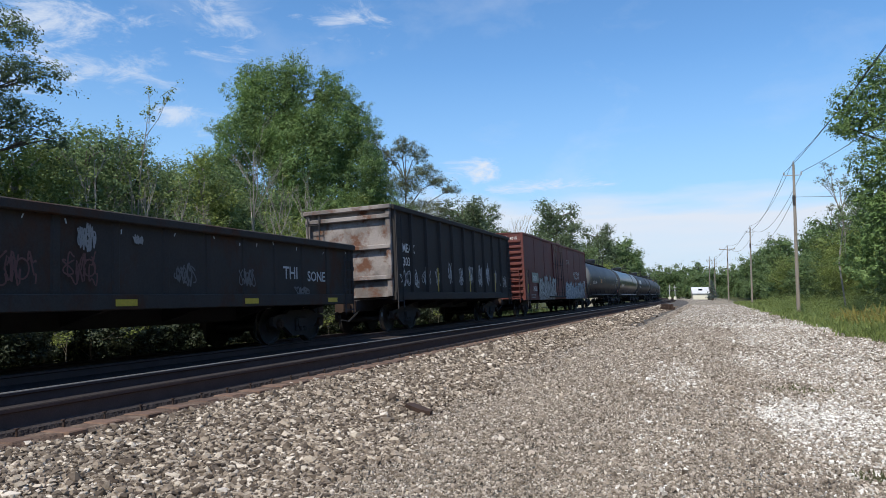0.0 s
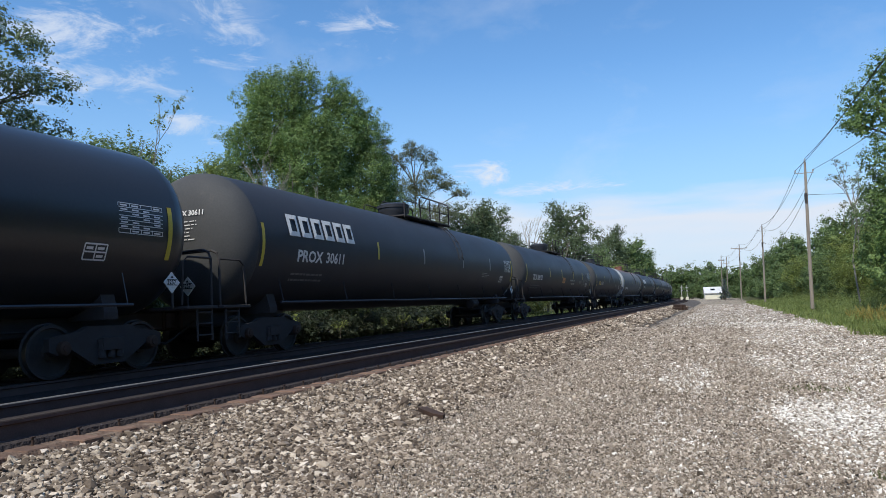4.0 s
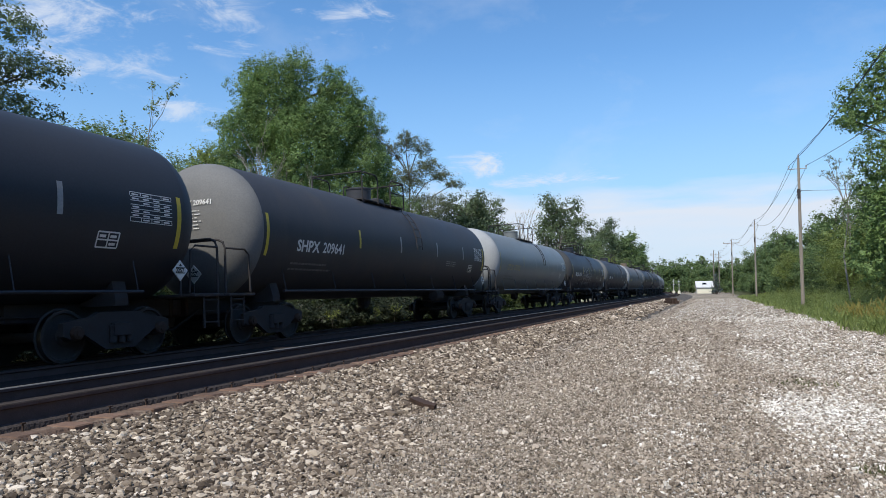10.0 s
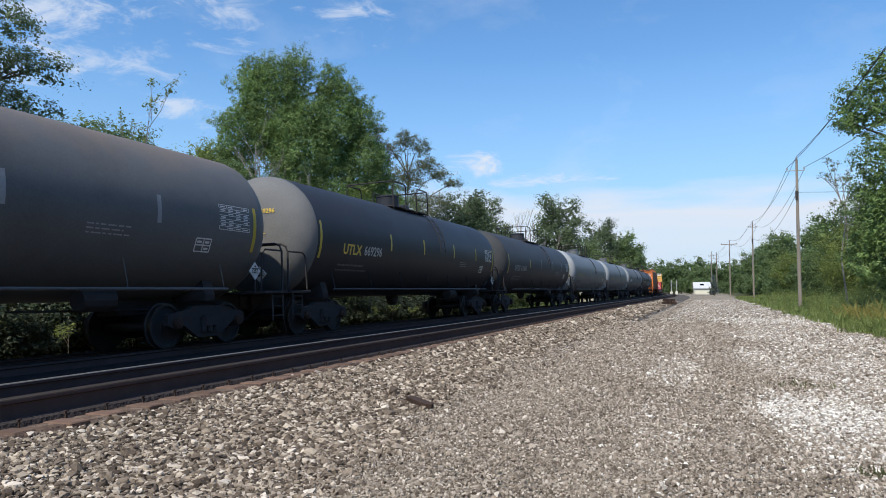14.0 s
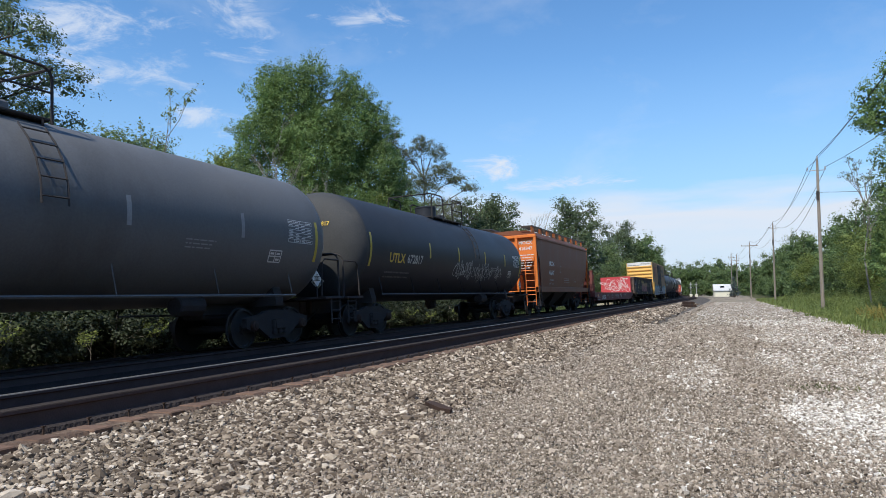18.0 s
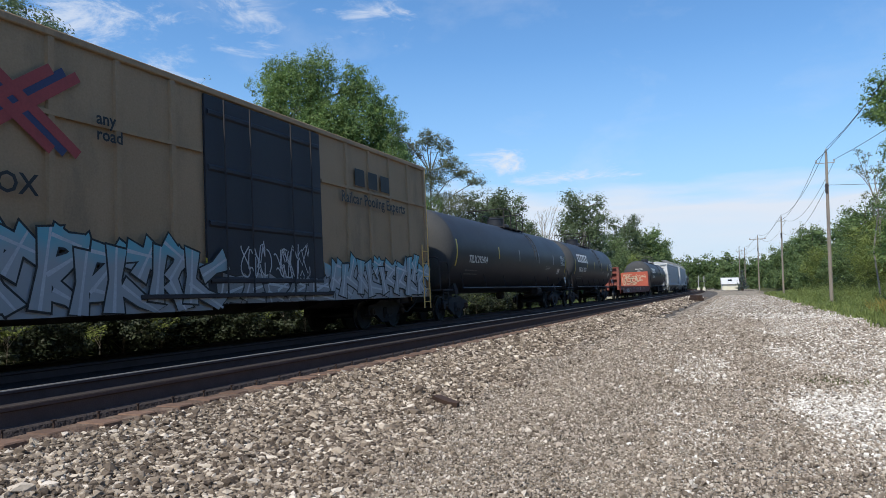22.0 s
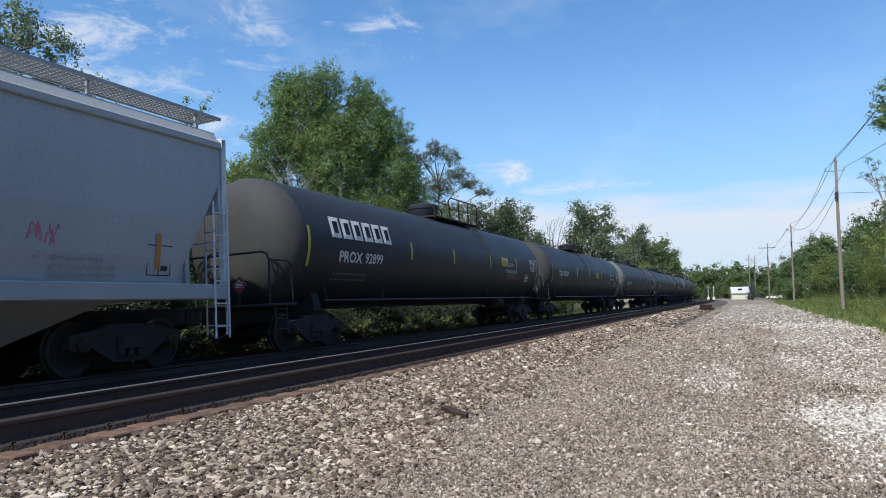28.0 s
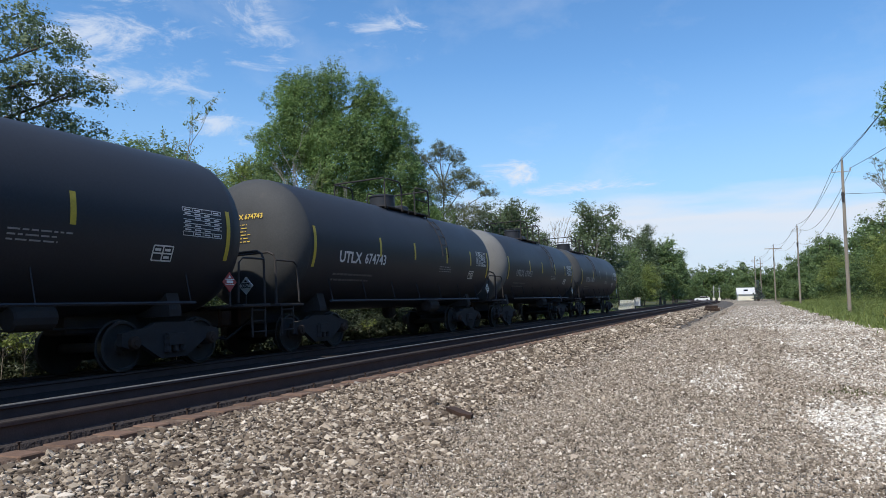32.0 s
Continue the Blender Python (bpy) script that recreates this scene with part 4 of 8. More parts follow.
def decal(name, flat, place, material, parent, label="", lift=0.006):
    """Lays a flat (u, v) pattern on a surface by place(u, v, lift)."""
    me = Mesh()
    me.v = [place(q[0], q[1], lift + (q[2] if len(q) > 2 else 0.0)) for q in flat[0]]
    me.f = list(flat[1])
    data = bpy.data.meshes.new(name)
    data.from_pydata(me.v, [], me.f)
    data.materials.append(material)
    ob = new(name, data)
    ob.parent = parent
    if label:
        tagged(ob, label)
    if name.endswith(("_print", "_panel")) or name == "graffiti":
        tagged(ob, kind="stuff")
    return ob


def side_of(x):
    return lambda y0, z0: (lambda u, v, e: (x + e, y0 + u, z0 + v))


# ---- running gear, shared by all cars ----
def gear_meshes():
    g = {}
    r = 0.43
    g["wheel"] = Mesh().turned([(-0.07, 0.1), (-0.07, r + 0.025), (-0.045, r + 0.028), (-0.03, r), (0.06, r - 0.005), (0.066, r - 0.05), (0.03, r - 0.07), (0.01, 0.24), (0.03, 0.15), (0.075, 0.14), (0.08, 0.1)], "x", 28).data("wheel", WHEEL_MAT, True)
    g["tread"] = Mesh().turned([(-0.028, r + 0.0015), (0.058, r - 0.003), (0.058, r - 0.02), (-0.028, r - 0.02)], "x", 28).data("tread", WHEEL_TREAD, True)
    g["axle"] = Mesh().turned([(-1.08, 0.075), (-0.8, 0.085), (-0.7, 0.095), (0, 0.08), (0.7, 0.095), (0.8, 0.085), (1.08, 0.075)], "x", 12).data("axle", WHEEL_MAT, True)
    sf = Mesh()
    sf.prism([(-1.12, 0.42), (-1.12, 0.62), (-0.95, 0.66), (-0.6, 0.7), (-0.42, 0.78), (0.42, 0.78), (0.6, 0.7), (0.95, 0.66), (1.12, 0.62), (1.12, 0.42), (0.98, 0.36), (0.78, 0.46), (0.4, 0.22), (0.3, 0.16), (-0.3, 0.16), (-0.4, 0.22), (-0.78, 0.46), (-0.98, 0.36)], "x", -0.06, 0.06)
    for y in (-0.18, 0.0, 0.18):
        sf.turned([(0.26, 0.065), (0.3, 0.07), (0.36, 0.06), (0.42, 0.07), (0.48, 0.06), (0.54, 0.07), (0.56, 0.065)], "z", 10, (0.075, y, 0))
    g["side_frame"] = sf.data("side_frame", STEEL_DARK)
    g["bearing_cap"] = Mesh().turned([(0, 0.115), (0.05, 0.115), (0.075, 0.1), (0.085, 0.06), (0.1, 0.055), (0.1, 0.02)], "x", 14).data("bearing_cap", STEEL_RUST, True)
    g["bolster"] = Mesh().prism([(-1.15, 0.4), (-0.5, 0.32), (0.5, 0.32), (1.15, 0.4), (1.15, 0.6), (0.4, 0.68), (-0.4, 0.68), (-1.15, 0.6)], "y", -0.2, 0.2).data("truck", STEEL_DARK)
    g["brake_beam"] = Mesh().tube([(-0.75, 0.4, 0.4), (0.75, 0.4, 0.4)], 0.05, 6).tube([(-0.75, -0.4, 0.4), (0.75, -0.4, 0.4)], 0.05, 6).data("brake_beam", STEEL_DARK)
    c = Mesh().box(-0.09, 0.09, -0.1, 0.62, -0.09, 0.09, 0.02)
    c.prism([(-0.16, -0.45), (0.1, -0.4), (0.18, -0.12), (0.1, -0.06), (-0.1, -0.06), (-0.19, -0.15)], "z", -0.15, 0.15)
    c.box(-0.3, 0.3, -0.02, 0.06, -0.2, 0.2, 0.02)
    g["coupler"] = c.data("coupler", STEEL_RUST)
    h = Mesh().tube([(0.28, 0.2, 0.0), (0.3, -0.1, -0.18), (0.22, -0.5, -0.42), (0.12, -0.72, -0.36)], 0.03, 6)
    g["air_hose"] = h.data("air_hose", BLACK_PAINT, True)
    return g


GEAR = gear_meshes()


def running_gear(car, half, inset):
    for y in (-half + inset, half - inset):
        tr = part("truck", GEAR["bolster"], None, car, at=(0, y, 0))
        for dy in (-0.89, 0.89):
            part("axle", GEAR["axle"], None, tr, at=(0, dy, 0.43))
            for sx in (-1, 1):
                part("wheel", GEAR["wheel"], None, tr, at=(sx * 0.75, dy, 0.43), turn=0 if sx > 0 else 180)
            part("wheel_tread", GEAR["tread"], None, tr, "bright worn tread", at=(0.75, dy, 0.43))
            part("bearing_cap", GEAR["bearing_cap"], None, tr, at=(1.06, dy, 0.48))
        for sx in (-1, 1):
            part("side_frame", GEAR["side_frame"], None, tr, at=(sx * 1.0, 0, 0.02), turn=0 if sx > 0 else 180)
        part("brake_beam", GEAR["brake_beam"], None, tr)
    for sgn in (-1, 1):
        part("coupler", GEAR["coupler"], None, car, at=(0, sgn * (half + 0.28), 0.84), turn=0 if sgn < 0 else 180)
        part("air_hose", GEAR["air_hose"], None, car, at=(0, sgn * (half + 0.12), 0.8), turn=0 if sgn < 0 else 180)


def ladder(x, y0, y1, z0, z1, rungs, r=0.016):
    """Upright ladder on a side wall."""
    m = Mesh().tube([(x, y0, z0), (x, y0, z1)], r * 1.3, 5).tube([(x, y1, z0), (x, y1, z1)], r * 1.3, 5)
    for i in range(rungs):
        z = z0 + (z1 - z0) * (i + 0.5) / rungs
        m.tube([(x, y0, z), (x, y1, z)], r, 5)
    return m


def end_ladder(y, x0, x1, z0, z1, rungs, r=0.016):
    m = Mesh().tube([(x0, y, z0), (x0, y, z1)], r * 1.3, 5).tube([(x1, y, z0), (x1, y, z1)], r * 1.3, 5)
    for i in range(rungs):
        z = z0 + (z1 - z0) * (i + 0.5) / rungs
        m.tube([(x0, y, z), (x1, y, z)], r, 5)
    return m


# ---- tank cars ----
def tank_car(label, length, radius, zc, paint, mark="", mark_paint=None, end_paint=None, head=None, style="general", dome=0.0, brand=False, head_paint=None, extra=(), ladder_end=False,
             stripes=6, stripe_paint=None, tags=(), notice=None, seed=0, mark_at=0.035, mark_size=0.38, mark_z=-0.44, long_walk=False, walk_way=1):
    """length: between the ends of the tank. dome: the manway's place along the car from its middle."""
    rng = random.Random(seed + 17)
    half = length / 2
    car = thing("tank_car", label, "tank car", "freight train cars")
    rr = radius
    hd = rr * 0.44
    prof = []
    for i in range(9):
        a = math.pi / 2 * i / 8
        prof.append((-half + hd * (1 - math.sin(a)), max(0.02, rr * math.cos(a) ** 0.68)))
    prof = prof[::-1]
    prof = [(y, r) for y, r in prof]
    prof = sorted(prof, key=lambda p: p[0])
    body = [(-half + hd + 0.03, rr - 0.004), (-half + hd + 0.06, rr)]
    body += [(-y, r) for y, r in reversed([(-half + hd + 0.02, rr)])] + [(-y, r) for y, r in reversed(prof)]
    tank = part("tank", Mesh().turned(body, "y", 44, (0, 0, zc)), paint, car, smooth=True)
    # the end gets its own paler colour in place of sunlight
    part("tank_head", Mesh().turned(prof + [(-half + hd + 0.012, rr), (-half + hd + 0.03, rr - 0.004)], "y", 44, (0, 0, zc)), head_paint or HEAD_LIT_DARK, tank, "domed tank end, coloured paler for the sun on it", smooth=True)

    def wrap(y0, z0):
        a0 = math.asin(max(-0.98, min(0.98, (z0 - zc) / rr)))

        def put(u, v, e):
            a = a0 + v / rr
            return ((rr + e) * math.cos(a), y0 + u, zc + (rr + e) * math.sin(a))
        return put

    def head_y(x, z):
        r = min(0.999, math.hypot(x, z - zc) / rr)
        a = math.acos(r ** (1 / 0.68))
        return -half + hd * (1 - math.sin(a))

    def on_head(x0, z0):
        return lambda u, v, e: (x0 + u, head_y(x0 + u, z0 + v) - e - 0.012, z0 + v)

    mark_paint = mark_paint or WHITE_PAINT
    stripe_paint = stripe_paint or REFLECTOR
    y_mark = -half + hd + 0.75 + length * mark_at
    if mark:
        words = mark.split()
        first = letters(words[0], mark_size, 0.011, 1.08)
        gap = max(v[0] for v in first[0]) + mark_size * (0.12 if words[0] == "TILX" else 0.38)
        decal("reporting_mark", first, wrap(y_mark, zc + mark_z), mark_paint, tank)
        decal("reporting_mark", letters(words[1], mark_size * 0.97, 0.008, 1.02), wrap(y_mark + gap, zc + mark_z + 0.01), WORN_WHITE if mark_paint is YELLOW_PAINT else mark_paint, tank)
        decal("weight_print", bars(1.9, 0.3, 2, rng), wrap(y_mark - 0.1, zc + mark_z - 0.44), FAINT_PAINT, tank)
        if head is not False:
            decal("head_mark", letters(mark, 0.155, 0.004, 1.0), on_head(-0.16, zc + 0.52), end_paint or mark_paint, tank)
            decal("head_print", bars(0.6, 0.46, 6, rng, 0.24), on_head(-0.08, zc - 0.0), end_paint or mark_paint, tank)
    if brand:
        for k in range(6):
            decal("mark_block", ring_blocks(1, 0.51, 0.52, 0.11), wrap(y_mark - 0.35 + 0.517 * k, zc + 0.12), WHITE_PAINT, tank, "white block of the maker's mark", 0.03)
    for i in range(stripes):
        y = -half + hd + 0.12 if i == 0 else half - hd - 0.22 if i == stripes - 1 else length * (-0.2, -0.04, 0.14, 0.3)[i - 1]
        tall = 0.95 if i in (0, stripes - 1) else 0.5
        paint_i = stripe_paint if i in (0, 1, stripes - 1) or seed % 2 else DIM_PAINT
        decal("reflector", subdivided(strip(0.1, tall)), wrap(y, zc - 0.22 if tall < 0.9 else zc - 0.6), paint_i, tank)
    decal("data_panel", grid_panel(0.95, 0.5, 4, 7, 0.012), wrap(half - hd - 1.3, zc - 0.2), WHITE_PAINT, tank)
    for u, z, txt, size, pm in extra:
        decal("lettering", letters(txt, size, 0.003, 0.95), wrap(u, zc + z), pm, tank)
    decal("test_panel", grid_panel(0.42, 0.26, 2, 2, 0.026), wrap(half - hd - 1.9, zc - 0.66), WHITE_PAINT, tank)
    decal("fine_print", bars(1.0, 0.22, 3, rng), wrap(half - hd - 4.4, zc - 0.5), DIM_PAINT, tank)
    dia = [(0, -0.19), (0.19, 0), (0, 0.19), (-0.19, 0)], [(0, 1, 2, 3)]
    ink = [(-0.12, -0.05), (0.12, -0.05), (0.12, -0.035), (-0.12, -0.035), (-0.12, 0.045), (0.12, 0.045), (0.12, 0.06), (-0.12, 0.06), (-0.09, -0.02), (0.09, -0.02), (0.09, 0.03), (-0.09, 0.03), (-0.04, 0.08), (0.04, 0.08), (0, 0.13)], [(0, 1, 2, 3), (4, 5, 6, 7), (8, 9, 10, 11), (12, 13, 14)]
    for at in ((1.47, half - 0.75, 1.5), (0.62, -half - 0.43, 1.5)):
        if at[1] > 0:
            put = (lambda x, y, z: lambda u, v, e: (x + e, y + u, z + v))(*at)
            back = Mesh().prism([(at[1] + u, at[2] + v) for u, v in dia[0]], "x", at[0] - 0.02, at[0])
        else:
            put = (lambda x, y, z: lambda u, v, e: (x + u, y - e, z + v))(*at)
            back = Mesh().prism([(at[0] + u, at[2] + v) for u, v in dia[0]], "y", at[1], at[1] + 0.02)
        pl = part("placard", back, WHITE_PAINT if not ladder_end else EMBLEM_RED, car, "diamond hazard placard")
        if ladder_end:
            decal("placard_ink", ink, put, WHITE_PAINT, pl, lift=0.004)
        else:
            decal("placard_ink", (ink[0][:8] + ink[0][12:], [(0, 1, 2, 3), (4, 5, 6, 7), (8, 9, 10)]), put, BLACK_PAINT, pl, lift=0.004)
            decal("lettering", letters("3257", 0.11, 0.003, 0.95), (lambda p: lambda u, v, e: p(u - 0.12, v - 0.03, e))(put), BLACK_PAINT, pl, lift=0.005)
        part("placard_holder", Mesh().box(at[0] - 0.05, at[0] - 0.02, at[1] + 0.02, at[1] + 0.05, 1.04, at[2] + 0.1), STEEL_DARK, car)
    if notice:
        decal("notice", subdivided(strip(0.75, 0.34)), wrap(*notice[:2]), notice[2], tank, "coloured notice panel")
        decal("notice_print", bars(0.62, 0.2, 2, rng), (lambda p: lambda u, v, e: p(u + 0.06, v + 0.07, e))(wrap(*notice[:2])), BLACK_PAINT, tank, lift=0.01)
    for y0, z0, w, h, k, pm in tags:
        decal("graffiti", bubbles(w, h, seed, -k) if k < 0 else scribble(w, h, seed * 13 + int(y0 * 7), k, 0.026), wrap(y0, z0), FAINT_PAINT if pm is DIM_PAINT else pm, tank, "sprayed graffiti scrawl")
    # underframe
    for sgn in (-1, 1):
        under = Mesh()
        ya, yb = sgn * (half + 0.25), sgn * (half - 3.3)
        under.box(-0.28, 0.28, min(ya, yb), max(ya, yb), 0.66, 1.02, 0.03)
        yc = sgn * (half - 1.75)
        out = [(-1.1, 0.9), (1.1, 0.9), (1.1, 1.02), (1.0, zc - math.sqrt(max(0.01, rr * rr - 1.0 ** 2)) + 0.06), (-1.0, zc - math.sqrt(max(0.01, rr * rr - 1.0 ** 2)) + 0.06), (-1.1, 1.02)]
        under.prism(out, "y", yc - 0.14, yc + 0.14)
        under.box(-1.5, 1.5, sgn * half - 0.42, sgn * half + 0.42, 1.02, 1.08, 0.01)
        part("stub_sill", under, STEEL_DARK, car)
    bar = Mesh().tube([(1.42, -half + 1.6, 1.12), (1.42, half - 1.6, 1.12)], 0.03, 6)
    for i in range(7):
        y = -half + 1.7 + (length - 3.4) * i / 6
        bar.tube([(1.42, y, 1.12), (1.3, y, zc - math.sqrt(max(0.05, rr * rr - 1.69)) + 0.04)], 0.011, 4)
    part("side_rail", bar, paint, car)
    for sgn in (-1, 1):
        y = sgn * (half + 0.38)
        hr = Mesh()
        hr.tube([(-1.38, y, 1.06), (-1.38, y, 2.0), (-1.33, y, 2.12), (-1.2, y, 2.18), (1.2, y, 2.18), (1.33, y, 2.12), (1.38, y, 2.0), (1.38, y, 1.06)], 0.026, 6)
        for sx in (-1.38, 1.38):
            hr.tube([(sx, y, 2.0), (sx, sgn * (half - 0.25), 2.0), (sx, sgn * (half - 0.38), 1.9), (sx, sgn * (half - 0.42), 1.1)], 0.022, 6)
        part("end_handrail", hr, STEEL_DARK, car)
        part("end_step", ladder(1.44, sgn * (half + 0.3), sgn * (half - 0.1), 0.42, 1.06, 3), STEEL_DARK, car)
    br = Mesh().turned([(-0.35, 0.17), (-0.32, 0.2), (0.32, 0.2), (0.35, 0.17)], "y", 12, (0.7, half - 4.2, 0.95))
    br.tube([(0.7, half - 4.2, 0.95), (0.5, half - 4.2, 1.25)], 0.03, 5).tube([(0.3, half - 5.5, 0.8), (0.3, half - 2.2, 0.75)], 0.02, 5)
    part("brake_cylinder", br, STEEL_DARK, car)
    lift_wheel = Mesh()
    lift_wheel.tube([(0.3 * math.cos(a * 0.5236), -half - 0.45, 1.95 + 0.3 * math.sin(a * 0.5236)) for a in range(13)], 0.018, 5)
    lift_wheel.tube([(-0.3, -half - 0.45, 1.95), (0.3, -half - 0.45, 1.95)], 0.014, 4).tube([(0, -half - 0.45, 1.65), (0, -half - 0.45, 2.25)], 0.014, 4).tube([(0, -half - 0.45, 1.95), (0, -half - 0.1, 1.95)], 0.02, 5)
    part("brake_wheel", lift_wheel, STEEL_DARK, car)
    # top fittings
    zt = zc + rr
    if style == "general":
        part("bottom_outlet", Mesh().turned([(0.62, 0.12), (0.72, 0.2), (0.95, 0.22), (zc - rr + 0.05, 0.3)], "z", 12, (0, dome, 0)), STEEL_DARK, car)
        pl = Mesh()
        for sx in (-1, 1):
            pl.box(sx * 0.66 - 0.2, sx * 0.66 + 0.2, dome - 1.5, dome + 1.5, zt - 0.15, zt - 0.11, 0.01)
        for y in (dome - 1.35, dome + 1.35, dome):
            pl.tube([(-0.86, y, zt - 0.15), (0.86, y, zt - 0.15)], 0.025, 5)
            pl.tube([(0.86, y, zt - 0.15), (0.84, y, zc + math.sqrt(rr * rr - 0.7) - 0.02)], 0.022, 5)
        plat = part("platform", pl, STEEL_DARK, car)
        for y0, y1 in ((dome - 1.5, dome - 0.45), (dome + 0.45, dome + 1.5)):
            ra = Mesh()
            for sx in (-0.87, 0.87):
                ra.tube([(sx, y0, zt - 0.2), (sx, y0, zt + 0.54), (sx, y0 + 0.05, zt + 0.65), (sx, y0 + 0.16, zt + 0.7), (sx, y1 - 0.16, zt + 0.7), (sx, y1 - 0.05, zt + 0.65), (sx, y1, zt + 0.54), (sx, y1, zt - 0.2)], 0.024, 6)
                if y0 > dome:
                    ra.tube([(sx, y0, zt + 0.3), (sx, y1, zt + 0.3)], 0.02, 5)
            ye = y0 if y0 < dome else y1
            ra.tube([(-0.87, ye, zt + 0.7), (0.87, ye, zt + 0.7)], 0.024, 6)
            part("guard_rail", ra, STEEL_DARK, plat)
        part("manway", Mesh().turned([(zt - 0.12, 0.4), (zt + 0.36, 0.4), (zt + 0.37, 0.42), (zt + 0.41, 0.42), (zt + 0.43, 0.37), (zt + 0.44, 0.05)], "z", 20, (0, dome - 0.1, 0)), paint, car, smooth=True)
        part("valve_box", Mesh().box(-0.26, 0.26, dome + 0.75, dome + 1.25, zt - 0.1, zt + 0.22, 0.04), paint, car)
        ld = Mesh()
        for dy in (-0.22, 0.22):
            ld.tube([((rr + 0.09) * math.cos(a), dome + 0.95 + dy, zc + (rr + 0.09) * math.sin(a)) for a in [radians(q) for q in range(46, -3, -12)]], 0.016, 5)
        for q in range(42, -1, -10):
            a = radians(q)
            ld.tube([((rr + 0.09) * math.cos(a), dome + 0.73, zc + (rr + 0.09) * math.sin(a)), ((rr + 0.09) * math.cos(a), dome + 1.17, zc + (rr + 0.09) * math.sin(a))], 0.014, 4)
        part("side_ladder", ld, STEEL_DARK, car)
    else:
        dm = Mesh().turned([(zt - 0.1, 0.5), (zt + 0.12, 0.5), (zt + 0.2, 0.55), (zt + 0.34, 0.55), (zt + 0.4, 0.4), (zt + 0.43, 0.05)], "z", 20, (0, dome, 0))
        part("valve_dome", dm, paint, car, smooth=True)
        wk = Mesh()
        if long_walk:
            wk.box(-0.5, 0.5, -half + 0.6, dome - 0.7, zt + 0.02, zt + 0.07, 0.01)
            wk.box(-0.5, 0.5, dome + 3.4, half - 1.2, zt + 0.02, zt + 0.07, 0.01)
        far = lambda q: dome + walk_way * q
        wk.box(-0.78, 0.78, min(far(-0.75), far(3.4)), max(far(-0.75), far(3.4)), zt - 0.04, zt + 0.01, 0.01)
        plat = part("walkway", wk, STEEL_DARK, car)
        for sx in (-0.77, 0.77):
            ra = Mesh()
            ra.tube([(sx, far(0.6), zt - 0.1), (sx, far(0.6), zt + 0.7), (sx, far(0.75), zt + 0.8), (sx, far(3.3), zt + 0.8), (sx, far(3.4), zt + 0.7), (sx, far(3.4), zt - 0.1)], 0.026, 6)
            ra.tube([(sx, far(0.6), zt + 0.4), (sx, far(3.4), zt + 0.4)], 0.018, 5)
            for q in (1.5, 2.45):
                ra.tube([(sx, far(q), zt - 0.1), (sx, far(q), zt + 0.8)], 0.022, 5)
            ra.tube([(sx, far(-0.75), zt - 0.1), (sx, far(-0.75), zt + 0.44), (sx, far(-0.65), zt + 0.52), (sx, far(0.1), zt + 0.5), (sx, far(0.6), zt + 0.5)], 0.022, 5)
            part("guard_rail", ra, STEEL_DARK, plat)
        part("dome_lid", Mesh().turned([(zt + 0.34, 0.5), (zt + 0.35, 0.58), (zt + 0.46, 0.58), (zt + 0.52, 0.46), (zt + 0.54, 0.05)], "z", 20, (0, dome, 0)), paint, plat, smooth=True)
        sl = Mesh()
        for dy in (-0.22, 0.22):
            sl.tube([((rr + 0.09) * math.cos(q), far(2.2) + dy, zc + (rr + 0.09) * math.sin(q)) for q in [radians(w) for w in range(62, -1, -12)]], 0.016, 5)
        for w in range(50, -1, -11):
            q = radians(w)
            sl.tube([((rr + 0.09) * math.cos(q), far(2.2) - 0.22, zc + (rr + 0.09) * math.sin(q)), ((rr + 0.09) * math.cos(q), far(2.2) + 0.22, zc + (rr + 0.09) * math.sin(q))], 0.012, 4)
        if not long_walk:
            part("side_ladder", sl, STEEL_DARK, car)
        ld = Mesh()
        for dx in ((-0.2, 0.25) if long_walk else ()):
            ld.tube([(dx, head_y(dx, z) - 0.1, z) for z in [1.1 + (zt - 0.3 - 1.1) * k / 12 for k in range(13)]] + [(dx, -half + 0.75, zt + 0.02)], 0.024, 5)
            ld.tube([(dx, -half + 0.75, zt), (dx, -half + 0.6, zt + 0.42), (dx, -half + 1.0, zt + 0.45), (dx, -half + 1.05, zt)], 0.022, 6)
        for i in range(10 if long_walk else 0):
            z = 1.3 + i * (zt - 0.5 - 1.3) / 9
            yy = head_y(0.0, z) - 0.1
            ld.tube([(-0.2, yy, z), (0.25, yy, z)], 0.018, 4)
        if long_walk:
            part("end_ladder", ld, STEEL_DARK, car)
    running_gear(car, half, 1.75)
    return car


